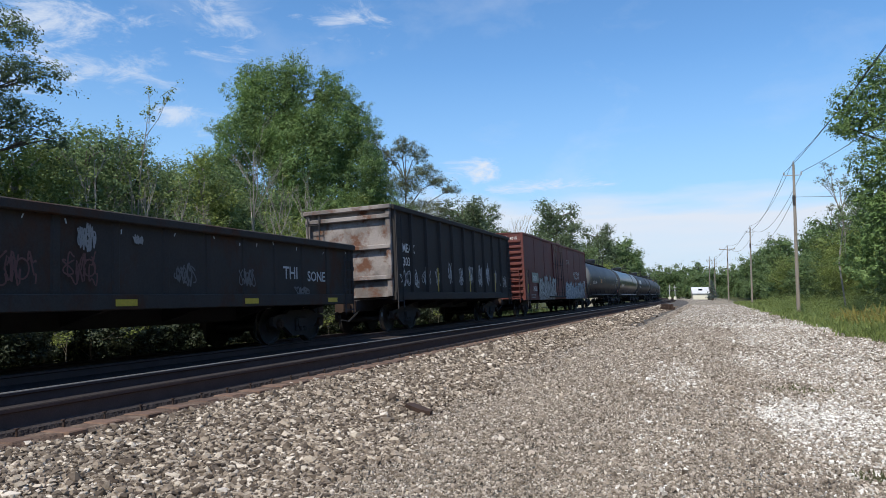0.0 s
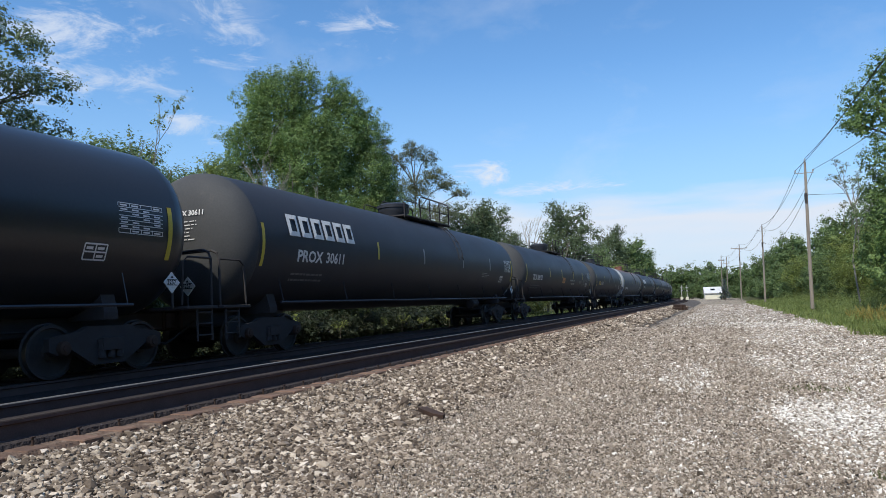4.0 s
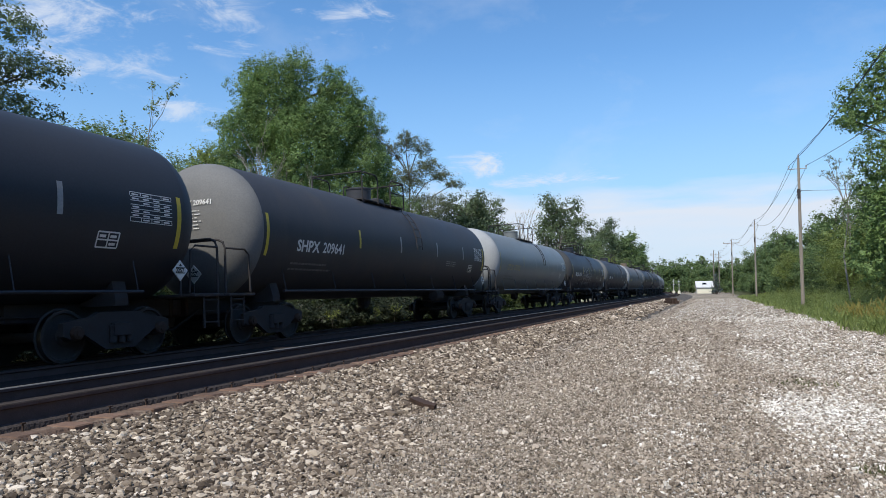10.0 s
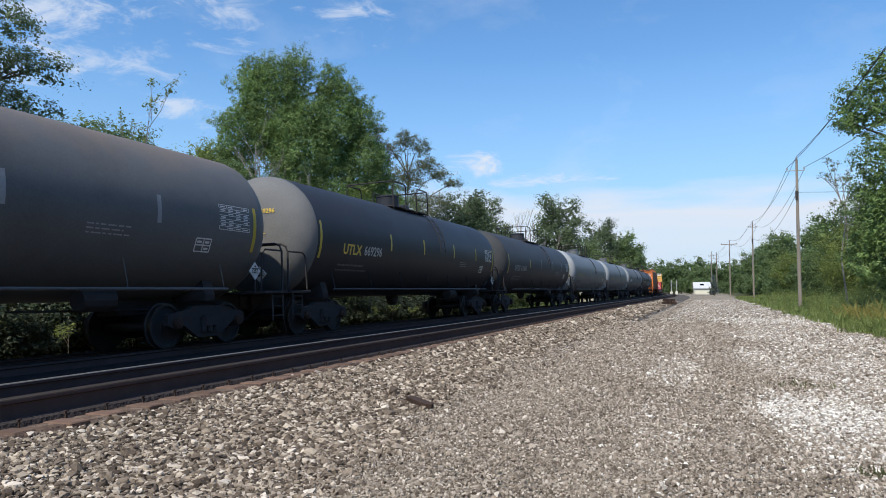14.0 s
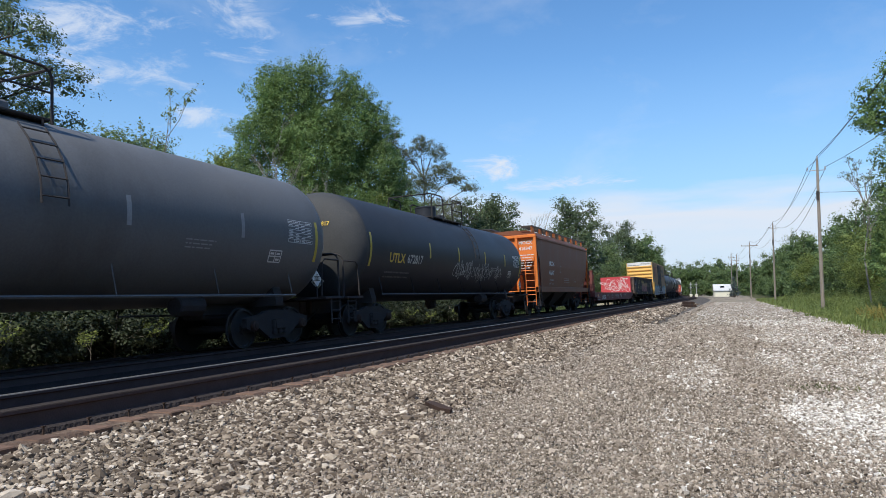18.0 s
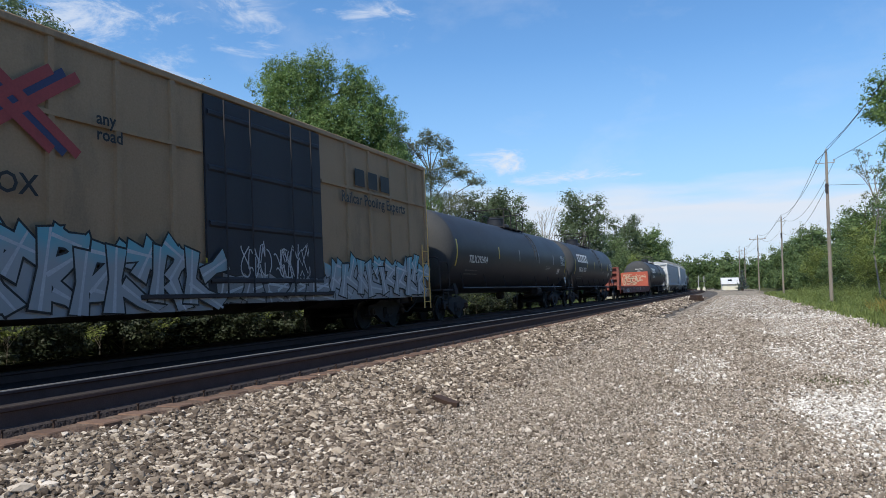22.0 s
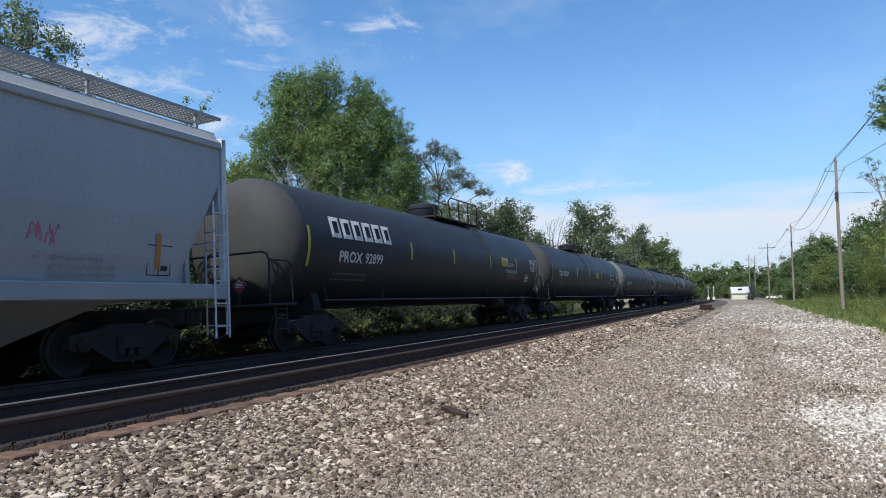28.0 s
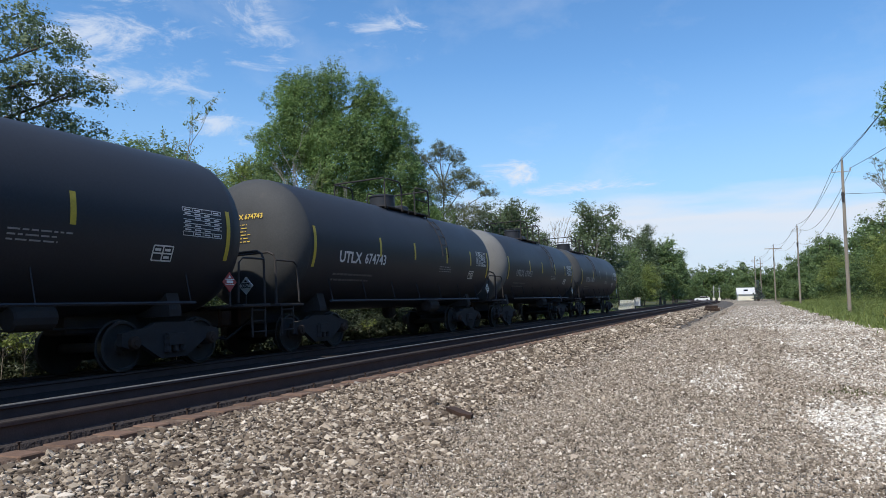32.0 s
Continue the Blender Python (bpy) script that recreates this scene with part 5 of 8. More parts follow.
# ---- gondolas ----
def gondola(label, length, top, floor, paint, end_paint, ribs, mark="", marks=(), upright=False, width=3.1, tags=(), stripes=4, rib=0.1, chips=0):
    half, w = length / 2, width / 2
    car = thing("gondola", label, "gondola car", "freight train cars")
    for sx in (-1, 1):
        s = Mesh().box(min(sx * (w - 0.09), sx * (w - 0.06)), max(sx * (w - 0.09), sx * (w - 0.06)), -half, half, floor, top - 0.05)
        sd = part("side", s, paint, car)
        part("top_chord", Mesh().box(sx * w - 0.09, sx * w + 0.06, -half - 0.03, half + 0.03, top - 0.16, top, 0.02), paint, sd)
        part("side_sill", Mesh().box(sx * w - 0.14, sx * w + 0.03, -half, half, floor - 0.12, floor + 0.14, 0.015), paint, sd)
        rb = Mesh().prism([(0, -0.09), (sx * rib, -0.055), (sx * rib, 0.055), (0, 0.09)], "z", floor + 0.12, top - 0.15)
        rib_mesh = rb.data("rib", paint)
        for i in range(ribs):
            part("rib", rib_mesh, None, sd, at=(sx * (w - 0.065), -half + 0.12 + (length - 0.24) * i / (ribs - 1), 0))
        if sx > 0:
            place = side_of(w - 0.058 if rib > 0.05 else w - 0.062 + rib)
            for txt, u, v, size, pm in marks:
                decal("reporting_mark", letters(txt, size, 0.006, 0.95), place(-half + u, floor + v), pm, sd)
            for i in range(chips):
                u, lean = (i + 0.3 + 0.4 * math.sin(i * 5.3)) * length / chips, 0.03 * math.sin(i * 2.1)
                tall = 0.05 + 0.04 * abs(math.sin(i * 3.7))
                decal("paint_chip", ([(0, 0), (0.025, 0.01), (0.03 + lean, tall), (lean, tall * 0.9)], [(0, 1, 2, 3)]), place(-half + u, top - 0.3 + 0.05 * math.sin(i * 1.9)), SPRAY_PALE, sd)
            for u, v, ww, hh, k, pm in tags:
                if k < 0:
                    pl = place(-half + u, floor + v)
                    decal("graffiti", wildstyle(ww, hh, int(u * 9), -k, 0, 0.03), pl, BLACK_PAINT, sd, "dark graffiti outline", 0.004)
                    decal("graffiti", wildstyle(ww, hh, int(u * 9), -k, 1), pl, pm, sd, "sprayed graffiti lettering", 0.004)
                elif k == 0:
                    decal("worn_patch", scribble(ww, hh, int(u * 9), 6, 0.034), place(-half + u, floor + v), pm, sd, "chalky pale worn patch")
                else:
                    decal("graffiti", scribble(ww, hh, int(u * 9), k, 0.036), place(-half + u, floor + v), pm, sd, "sprayed graffiti scrawl")
            for i in range(stripes):
                y = -half + 1.2 + (length - 2.6) * i / (stripes - 1)
                if upright:
                    decal("reflector", strip(0.09, 0.85), side_of(w - 0.055)(y - 1.0, floor + 0.16), REFLECTOR, sd)
                else:
                    decal("reflector", strip(0.46, 0.11), side_of(w + 0.032)(y, floor - 0.06), REFLECTOR, sd)
    for sy in (-1, 1):
        e = Mesh().box(-w + 0.06, w - 0.06, min(sy * half, sy * (half - 0.05)), max(sy * half, sy * (half - 0.05)), floor, top - 0.02)
        en = part("end", e, end_paint, car)
        n = 3
        for i in range(n):
            z = floor + (top - floor) * (i + 0.55) / n
            ya, yb = sy * half, sy * (half + 0.17)
            part("end_beam", Mesh().box(-w + 0.04, w - 0.04, min(ya, yb), max(ya, yb), z, z + 0.14, 0.02), end_paint, en)
        for x in (-w + 0.12, w - 0.12) if upright else (-w + 0.12, w - 0.12, -0.45, 0.45):
            part("end_post", Mesh().box(x - 0.08, x + 0.08, min(sy * half, sy * (half + 0.12)), max(sy * half, sy * (half + 0.12)), floor, top, 0.015), end_paint, en)
        part("end_chord", Mesh().box(-w, w, min(sy * half, sy * (half + 0.2)), max(sy * half, sy * (half + 0.2)), top - 0.14, top, 0.02), end_paint, en)
        if mark:
            if sy < 0:
                decal("end_mark", letters(mark, 0.22, 0.003), lambda u, v, ee: (-0.2 + u, -half - 0.002 - ee, top - 0.42 + v), WHITE_PAINT, en)
        part("corner_ladder", ladder(w + 0.05, sy * (half - 0.1), sy * (half - 0.52), floor - 0.4, top - 0.3, 6), STEEL_DARK, car)
        part("end_ladder", end_ladder(sy * (half + 0.24), -w + 0.2, -w + 0.62, floor - 0.1, top - 0.2, 5), STEEL_DARK, car)
    part("floor", Mesh().box(-w + 0.06, w - 0.06, -half + 0.05, half - 0.05, floor - 0.06, floor + 0.02), STEEL_RUST, car)
    part("centre_sill", Mesh().box(-0.3, 0.3, -half - 0.2, half + 0.2, floor - 0.42, floor - 0.06, 0.02), STEEL_DARK, car)
    bearer = Mesh().prism([(-w + 0.1, floor - 0.08), (w - 0.1, floor - 0.08), (0.3, floor - 0.36), (-0.3, floor - 0.36)], "y", -0.05, 0.05).data("cross_bearer", STEEL_DARK)
    for i in range(7):
        part("cross_bearer", bearer, None, car, at=(0, -half + 1.0 + (length - 2) * i / 6, 0))
    running_gear(car, half, 1.9)
    return car


# ---- box cars ----
def box_car(label, length, top, floor, paint, end_paint, door_paint, kind, mark, marks=(), number="", width=3.2, door=(0.5, 3.2)):
    half, w = length / 2, width / 2
    car = thing("box_car", label, "box car", "freight train cars")
    for sx in (-1, 1):
        sd = part("side", Mesh().box(min(sx * (w - 0.08), sx * (w - 0.04)), max(sx * (w - 0.08), sx * (w - 0.04)), -half, half, floor, top - 0.1), paint, car)
        part("side_sill", Mesh().box(min(sx * (w - 0.1), sx * w), max(sx * (w - 0.1), sx * w), -half + 0.02, half - 0.02, floor - 0.1, floor + 0.16, 0.012), paint, sd)
        part("eave", Mesh().box(min(sx * (w - 0.1), sx * (w + 0.02)), max(sx * (w - 0.1), sx * (w + 0.02)), -half, half, top - 0.18, top - 0.06, 0.015), paint, sd)
        d0, d1 = -half + length * door[0], -half + length * door[0] + door[1]
        if kind == "ribbed":
            rib = Mesh().prism([(0, -0.07), (sx * 0.05, -0.05), (sx * 0.05, 0.05), (0, 0.07)], "z", floor + 0.16, top - 0.18).data("side_post", paint)
            y = -half + 0.06
            while y < half:
                if not d0 - 0.1 < y < d1 + 0.1:
                    part("side_post", rib, None, sd, at=(sx * (w - 0.042), y, 0))
                y += (length - 0.12) / 14
            for z in (top - 1.35,):
                for a, b in ((-half, d0 - 0.06), (d1 + 0.06, half)):
                    part("side_rail", Mesh().box(min(sx * (w - 0.04), sx * (w + 0.012)), max(sx * (w - 0.04), sx * (w + 0.012)), a, b, z, z + 0.07), paint, sd)
        else:
            seam = Mesh().box(min(sx * (w - 0.04), sx * (w - 0.028)), max(sx * (w - 0.04), sx * (w - 0.028)), -0.03, 0.03, floor + 0.16, top - 0.18).data("seam", paint)
            for i in range(9):
                y = -half + 0.05 + (length - 0.1) * i / 8
                if not d0 < y < d1:
                    part("seam", seam, None, sd, at=(0, y, 0))
        dm = Mesh().box(min(sx * (w - 0.03), sx * (w + 0.02)), max(sx * (w - 0.03), sx * (w + 0.02)), d0, d1, floor + 0.12, top - 0.22)
        dr = part("door", dm, door_paint, car)
        for i in range(4):
            z = floor + 0.35 + i * (top - floor - 0.9) / 3
            part("door_rib", Mesh().prism([(sx * (w + 0.018), z - 0.07), (sx * (w + 0.055), z - 0.03), (sx * (w + 0.055), z + 0.03), (sx * (w + 0.018), z + 0.07)], "y", d0 + 0.06, d1 - 0.06), door_paint, dr)
        rods = Mesh()
        for f in (0.12, 0.32, 0.68, 0.88):
            y = d0 + (d1 - d0) * f
            rods.tube([(sx * (w + 0.085), y, floor + 0.1), (sx * (w + 0.085), y, top - 0.25)], 0.018, 5)
        part("lock_rod", rods, STEEL_DARK, dr)
        part("door_track", Mesh().box(min(sx * w, sx * (w + 0.1)), max(sx * w, sx * (w + 0.1)), d0 - 1.6, d1 + 0.3, floor + 0.02, floor + 0.1, 0.01), STEEL_DARK, dr)
        if sx > 0:
            for what, u, v, a, b, pm in marks:
                pl = side_of(w + 0.0)(-half + u, floor + v)
                if what == "chunks":
                    n = max(4, int(a / 0.7))
                    rg = random.Random(int(u * 11))
                    mass = [(a * i / (2 * n), b * rg.uniform(0.45, 0.85), 0) for i in range(2 * n + 1)]
                    mass = mass + [(x, 0.0, 0) for x, y, e in mass]
                    decal("graffiti", (mass, [(i, i + 1, 2 * n + 2 + i, 2 * n + 1 + i) for i in range(2 * n)]), pl, pm, sd, "sprayed graffiti ground", 0.017)
                    decal("graffiti", wildstyle(a, b, int(u * 11) + 3, n, 0, 0.035), pl, BLACK_PAINT, sd, "dark graffiti outline", 0.022)
                    decal("graffiti", wildstyle(a, b, int(u * 11) + 3, n, 1), pl, pm, sd, "sprayed graffiti lettering", 0.022)
                    decal("graffiti", wildstyle(a, b, int(u * 11) + 3, n, 2), pl, SPRAY_PALE, sd, "pale sprayed highlights", 0.022)
                elif what == "scribble":
                    decal("graffiti", scribble(a, b, int(u * 5), max(3, int(a / 0.4)), 0.04), pl, pm, sd, "sprayed graffiti scrawl", 0.03)
                elif what == "bars":
                    decal("fine_print", bars(a, b, 3, random.Random(int(u * 3))), pl, pm, sd)
                elif what == "strip":
                    decal("panel", strip(a, b), pl, pm, sd, lift=0.012)
                elif what == "cross":
                    for k, (off, c) in enumerate(((0.0, EMBLEM_BLUE), (0.22, EMBLEM_RED), (-0.22, EMBLEM_RED))):
                        for j, (p0, p1) in enumerate((((off, 0), (a + off, b)), ((off, b), (a + off, 0)))):
                            decal("emblem", ribbon([p0, p1], 0.16), pl, c, sd, "crossed-bar emblem", 0.014 + 0.003 * k + 0.002 * j)
                else:
                    decal("lettering", letters(what, a, 0.006, 0.95), pl, pm, sd, lift=0.014 + b)
            for i in range(6):
                decal("reflector", strip(0.1, 0.46), side_of(w + 0.004)(-half + 0.5 + (length - 1.2) * i / 5, floor + 0.3), REFLECTOR, sd)
    part("roof", Mesh().prism([(-w, top - 0.12), (-w * 0.97, top - 0.06), (0, top + 0.02), (w * 0.97, top - 0.06), (w, top - 0.12)], "y", -half, half), paint if kind != "ribbed" else SHED_ROOF, car, "low-pitched steel roof")
    for sy in (-1, 1):
        ya, yb = sorted((sy * (half - 0.05), sy * half))
        en = part("end", Mesh().box(-w + 0.04, w - 0.04, ya, yb, floor, top - 0.08), end_paint, car)
        n = 8 if kind == "ribbed" else 10
        rz = (top - 0.55 - floor) / n
        corr = Mesh().prism([(0, -rz * 0.3), (sy * 0.12, -rz * 0.13), (sy * 0.12, rz * 0.13), (0, rz * 0.3)], "x", -w + 0.12, w - 0.12).data("corrugation", end_paint)
        for i in range(n):
            part("corrugation", corr, None, en, at=(0, sy * half, floor + 0.18 + rz * (i + 0.5)))
        ya, yb = sorted((sy * half, sy * (half + 0.07)))
        for x in (-w + 0.08, w - 0.08):
            part("corner_post", Mesh().box(x - 0.08, x + 0.08, ya, yb, floor - 0.1, top - 0.08, 0.015), end_paint, en)
        if kind == "ribbed":
            part("end_band", Mesh().box(-w + 0.05, w - 0.05, ya - 0.0, yb, top - 0.52, top - 0.08, 0.01), WHITE_PAINT, en, "white band at the top of the end")
            if sy < 0:
                decal("end_mark", letters("EXCESS HEIGHT CAR", 0.15, 0.002), lambda u, v, e: (-1.4 + u, -half - 0.072 - e, top - 0.44 + v), BLACK_PAINT, en)
                decal("end_mark", letters(mark, 0.2, 0.003), lambda u, v, e: (0.2 + u, -half - 0.072 - e, top - 0.32 + v), BLACK_PAINT, en)
        elif sy < 0:
            decal("end_mark", strip(0.5, 0.22), lambda u, v, e: (0.25 + u, -half - 0.125 - e, top - 0.42 + v), WHITE_PAINT, en)
            decal("end_mark", letters(number, 0.2, 0.003), lambda u, v, e: (0.8 + u, -half - 0.125 - e, top - 0.42 + v), WHITE_PAINT, en)
            decal("graffiti", scribble(1.4, 0.7, 8, 4, 0.05), lambda u, v, e: (-0.9 + u, -half - 0.125 - e, floor + 1.6 + v), WHITE_PAINT, en, "white sprayed scrawl")
        part("end_ladder", end_ladder(sy * (half + 0.2), w - 0.75, w - 0.28, floor - 0.2, floor + 1.6, 5), end_paint, car)
        part("side_ladder", ladder(w + 0.06, sy * (half - 0.12), sy * (half - 0.56), floor - 0.45, floor + 1.5, 5), BOX_YELLOW if kind == "ribbed" else STEEL_DARK, car)
    part("underframe", Mesh().box(-0.32, 0.32, -half - 0.2, half + 0.2, floor - 0.3, floor - 0.0, 0.02).box(-w + 0.1, w - 0.1, -half + 0.05, half - 0.05, floor - 0.06, floor + 0.02), STEEL_DARK, car)
    bearer = Mesh().prism([(-w + 0.15, floor - 0.04), (w - 0.15, floor - 0.04), (0.3, floor - 0.3), (-0.3, floor - 0.3)], "y", -0.05, 0.05).data("cross_bearer", STEEL_DARK)
    for i in range(8):
        part("cross_bearer", bearer, None, car, at=(0, -half + 1.0 + (length - 2) * i / 7, 0))
    running_gear(car, half, 1.9)
    return car


# ---- covered hoppers ----
def hopper(label, length, top, paint, mark, number, lettering, tags=(), walk_paint=None, cut=1.1, side_mark_at=2.6, side_paint=None):
    half, w, sill = length / 2, 1.58, 1.28
    car = thing("covered_hopper", label, "covered hopper", "freight train cars")
    body = Mesh()
    prof = [(1.40, sill + 0.05), (1.50, sill + 0.6), (w - 0.015, sill + 1.3), (w, sill + 2.1), (w, top - 0.42), (1.46, top - 0.16), (1.1, top - 0.04), (0, top), ]
    ring0 = prof + [(-x, z) for x, z in reversed(prof[:-1])]

    def y_at(z):
        k = max(0.0, min(1.0, (sill + 2.1 - z) / 2.05))
        return half - 0.18 - cut * k ** 0.9
    body.loft([[(x, -y_at(z), z) for x, z in ring0], [(x, y_at(z), z) for x, z in ring0]])
    # side_paint: a darker body colour that holds the shade of the side
    side_paint = side_paint or paint
    bd = part("body", body, side_paint, car)
    place = lambda y0, z0: (lambda u, v, e: (w + e if z0 + v > sill + 1.3 else 1.40 + 0.18 * max(0, (z0 + v - sill - 0.05)) / 1.45 + 0.02 + e, y0 + u, z0 + v))
    part("roof_edge", Mesh().box(w - 0.05, w + 0.05, -half + 0.16, half - 0.16, top - 0.5, top - 0.36, 0.02), side_paint, bd)
    part("side_sill", Mesh().box(w - 0.16, w + 0.02, -half, half, sill - 0.12, sill + 0.16, 0.02).box(-w - 0.02, -w + 0.16, -half, half, sill - 0.12, sill + 0.16, 0.02), side_paint, car)
    decal("reporting_mark", letters(mark, 0.34, 0.008, 1.05), place(-half + side_mark_at, sill + 1.32), lettering, bd, lift=0.02)
    decal("reporting_mark", letters(number, 0.34, 0.008, 1.05), place(-half + side_mark_at, sill + 0.82), lettering, bd, lift=0.03)
    if lettering is not BLACK_PAINT:
        decal("lettering", letters("LD LMT 230000", 0.14, 0.002), place(-half + side_mark_at + 0.2, sill + 0.5), DIM_PAINT, bd, lift=0.03)
        decal("lettering", letters("LT WT   56000", 0.14, 0.002), place(-half + side_mark_at + 0.2, sill + 0.3), DIM_PAINT, bd, lift=0.03)
        decal("data_panel", ring_blocks(1, 0.32, 0.36, 0.02), place(-half + side_mark_at + 2.5, sill + 1.0), DIM_PAINT, bd, lift=0.03)
        decal("fine_print", bars(1.4, 0.3, 3, random.Random(11)), place(-0.4, sill + 0.45), DIM_PAINT, bd, lift=0.03)
        decal("fine_print", bars(0.6, 0.26, 3, random.Random(12)), place(2.3, sill + 0.45), DIM_PAINT, bd, lift=0.03)
    else:
        decal("weight_print", bars(1.2, 0.36, 3, random.Random(4)), place(half - 3.6, sill + 0.25), DIM_PAINT, bd, lift=0.03)
    decal("test_panel", grid_panel(0.5, 0.5, 2, 2), place(half - cut - 0.75, sill + 0.3), BLACK_PAINT if lettering is BLACK_PAINT else DIM_PAINT, bd)
    for k, (u, v, ww, hh, n, pm) in enumerate(tags):
        decal("graffiti", bubbles(ww, hh, int(u * 9) + k, n, 0.024) if n >= 4 else scribble(ww, hh, int(u * 9) + k, n, 0.03), place(-half + u, sill + v), pm, bd, "sprayed graffiti scrawl")
    for i in range(5):
        decal("reflector", strip(0.1, 0.6), place(-half + cut + 0.4 + (length - 2 * cut - 1) * i / 4, sill + 0.4), ORANGE_TAPE if lettering is BLACK_PAINT else side_paint, bd, lift=0.03)
    bays = 3
    for i in range(bays):
        y0 = -half + cut + 0.7 + (length - 2 * cut - 1.4) * i / bays
        y1 = y0 + (length - 2 * cut - 1.4) / bays - 0.1
        ym = (y0 + y1) / 2
        part("hopper_bay", Mesh().loft([[(-1.3, y0, sill + 0.06), (1.3, y0, sill + 0.06), (1.3, y1, sill + 0.06), (-1.3, y1, sill + 0.06)], [(-0.5, ym - 0.5, 0.42), (0.5, ym - 0.5, 0.42), (0.5, ym + 0.5, 0.42), (-0.5, ym + 0.5, 0.42)]]), side_paint if lettering is BLACK_PAINT else STEEL_DARK, car)
        part("outlet_gate", Mesh().box(-0.62, 0.62, ym - 0.6, ym + 0.6, 0.32, 0.43, 0.02), STEEL_DARK, car)
    for sy in (-1, 1):
        fr = Mesh()
        y = sy * (half - 0.06)
        for x in (-w + 0.06, w - 0.06, -0.55, 0.55):
            fr.box(x - 0.07, x + 0.07, y - 0.06, y + 0.06, sill, top - 0.3, 0.012)
        fr.box(-w - 0.01, w + 0.01, y - 0.066, y + 0.066, top - 0.42, top - 0.27, 0.015)
        ef = part("end_frame", fr, paint, car)
        part("end_sheet", Mesh().box(-w + 0.05, w - 0.05, min(y - sy * 0.12, y - sy * 0.08), max(y - sy * 0.12, y - sy * 0.08), sill + 1.5, top - 0.3), paint, ef)
        part("slope_gusset", Mesh().prism([(y, sill + 0.1), (y - sy * 0.1, sill + 0.1), (y - sy * (cut + 0.1), sill + 0.1), (y - sy * 0.1, sill + 1.5), (y, sill + 1.5)], "x", 0.5, 0.56), paint, ef)
        part("end_platform", Mesh().box(-w, w, min(sy * half, sy * (half - 0.75)), max(sy * half, sy * (half - 0.75)), sill - 0.06, sill, 0.01), paint, ef)
        part("end_ladder", end_ladder(sy * (half + 0.05), w - 0.6, w - 0.12, 0.5, sill + 1.75, 7), paint, car)
        part("side_ladder", ladder(w + 0.04, sy * (half - 0.06), sy * (half - 0.42), 0.45, sill + 1.7, 6), paint if lettering is BLACK_PAINT else STEEL_DARK, car)
        hr = Mesh().tube([(-w + 0.1, sy * (half + 0.05), sill + 1.0), (w - 0.1, sy * (half + 0.05), sill + 1.0)], 0.02, 5)
        hr.tube([(-w + 0.1, sy * (half + 0.05), sill), (-w + 0.1, sy * (half + 0.05), sill + 1.0)], 0.02, 5)
        part("end_handrail", hr, paint, car)
    decal("end_mark", letters(mark, 0.24, 0.004), lambda u, v, e: (0.64 + u, -half + 0.136 - e, top - 0.75 + v), lettering if lettering is not DIM_PAINT else WHITE_PAINT, bd)
    decal("end_mark", letters(number, 0.24, 0.004), lambda u, v, e: (0.64 + u, -half + 0.136 - e, top - 1.05 + v), lettering if lettering is not DIM_PAINT else WHITE_PAINT, bd)
    decal("end_print", bars(0.8, 0.8, 6, random.Random(2)), lambda u, v, e: (0.64 + u, -half + 0.136 - e, top - 2.0 + v), lettering if lettering is not DIM_PAINT else WHITE_PAINT, bd)
    wp = walk_paint or GRATE
    for sx in (-1, 1):
        x0 = sx * 1.12
        gr = Mesh()
        for i in range(9):
            xx = x0 - 0.3 + 0.075 * i
            gr.box(xx - 0.01, xx + 0.01, -half - 0.05, half + 0.05, top + 0.15, top + 0.185)
        k = int(length / 0.1)
        for i in range(k + 1):
            yy = -half - 0.05 + (length + 0.1) * i / k
            gr.box(x0 - 0.31, x0 + 0.31, yy - 0.012, yy + 0.012, top + 0.155, top + 0.18)
        for side in (-0.31, 0.31):
            gr.box(x0 + side - 0.012, x0 + side + 0.012, -half - 0.05, half + 0.05, top + 0.13, top + 0.19)
        wk = part("roof_walk", gr, wp, car, "see-through grating walk")
        k = 9
        tall = 0.5 if lettering is not BLACK_PAINT else 0.06
        bracket = Mesh().prism([(-tall * 0.55, top - 0.2), (tall * 0.55, top - 0.2), (tall * 0.3, top + 0.15), (-tall * 0.45, top + 0.15)], "x", x0 - 0.03 + 0.2 * sx, x0 + 0.03 + 0.2 * sx).data("walk_bracket", paint if lettering is not BLACK_PAINT else wp)
        for i in range(k):
            part("walk_bracket", bracket, None, wk, at=(0, -half + 0.5 + (length - 1.0) * i / (k - 1), 0))
    part("roof_hatch", Mesh().box(-0.38, 0.38, -half + 0.9, half - 0.9, top - 0.02, top + 0.07, 0.03), paint, car)
    part("centre_sill", Mesh().box(-0.3, 0.3, -half - 0.2, half + 0.2, 0.72, 1.05, 0.02), STEEL_DARK, car)
    running_gear(car, half, 1.85)
    return car


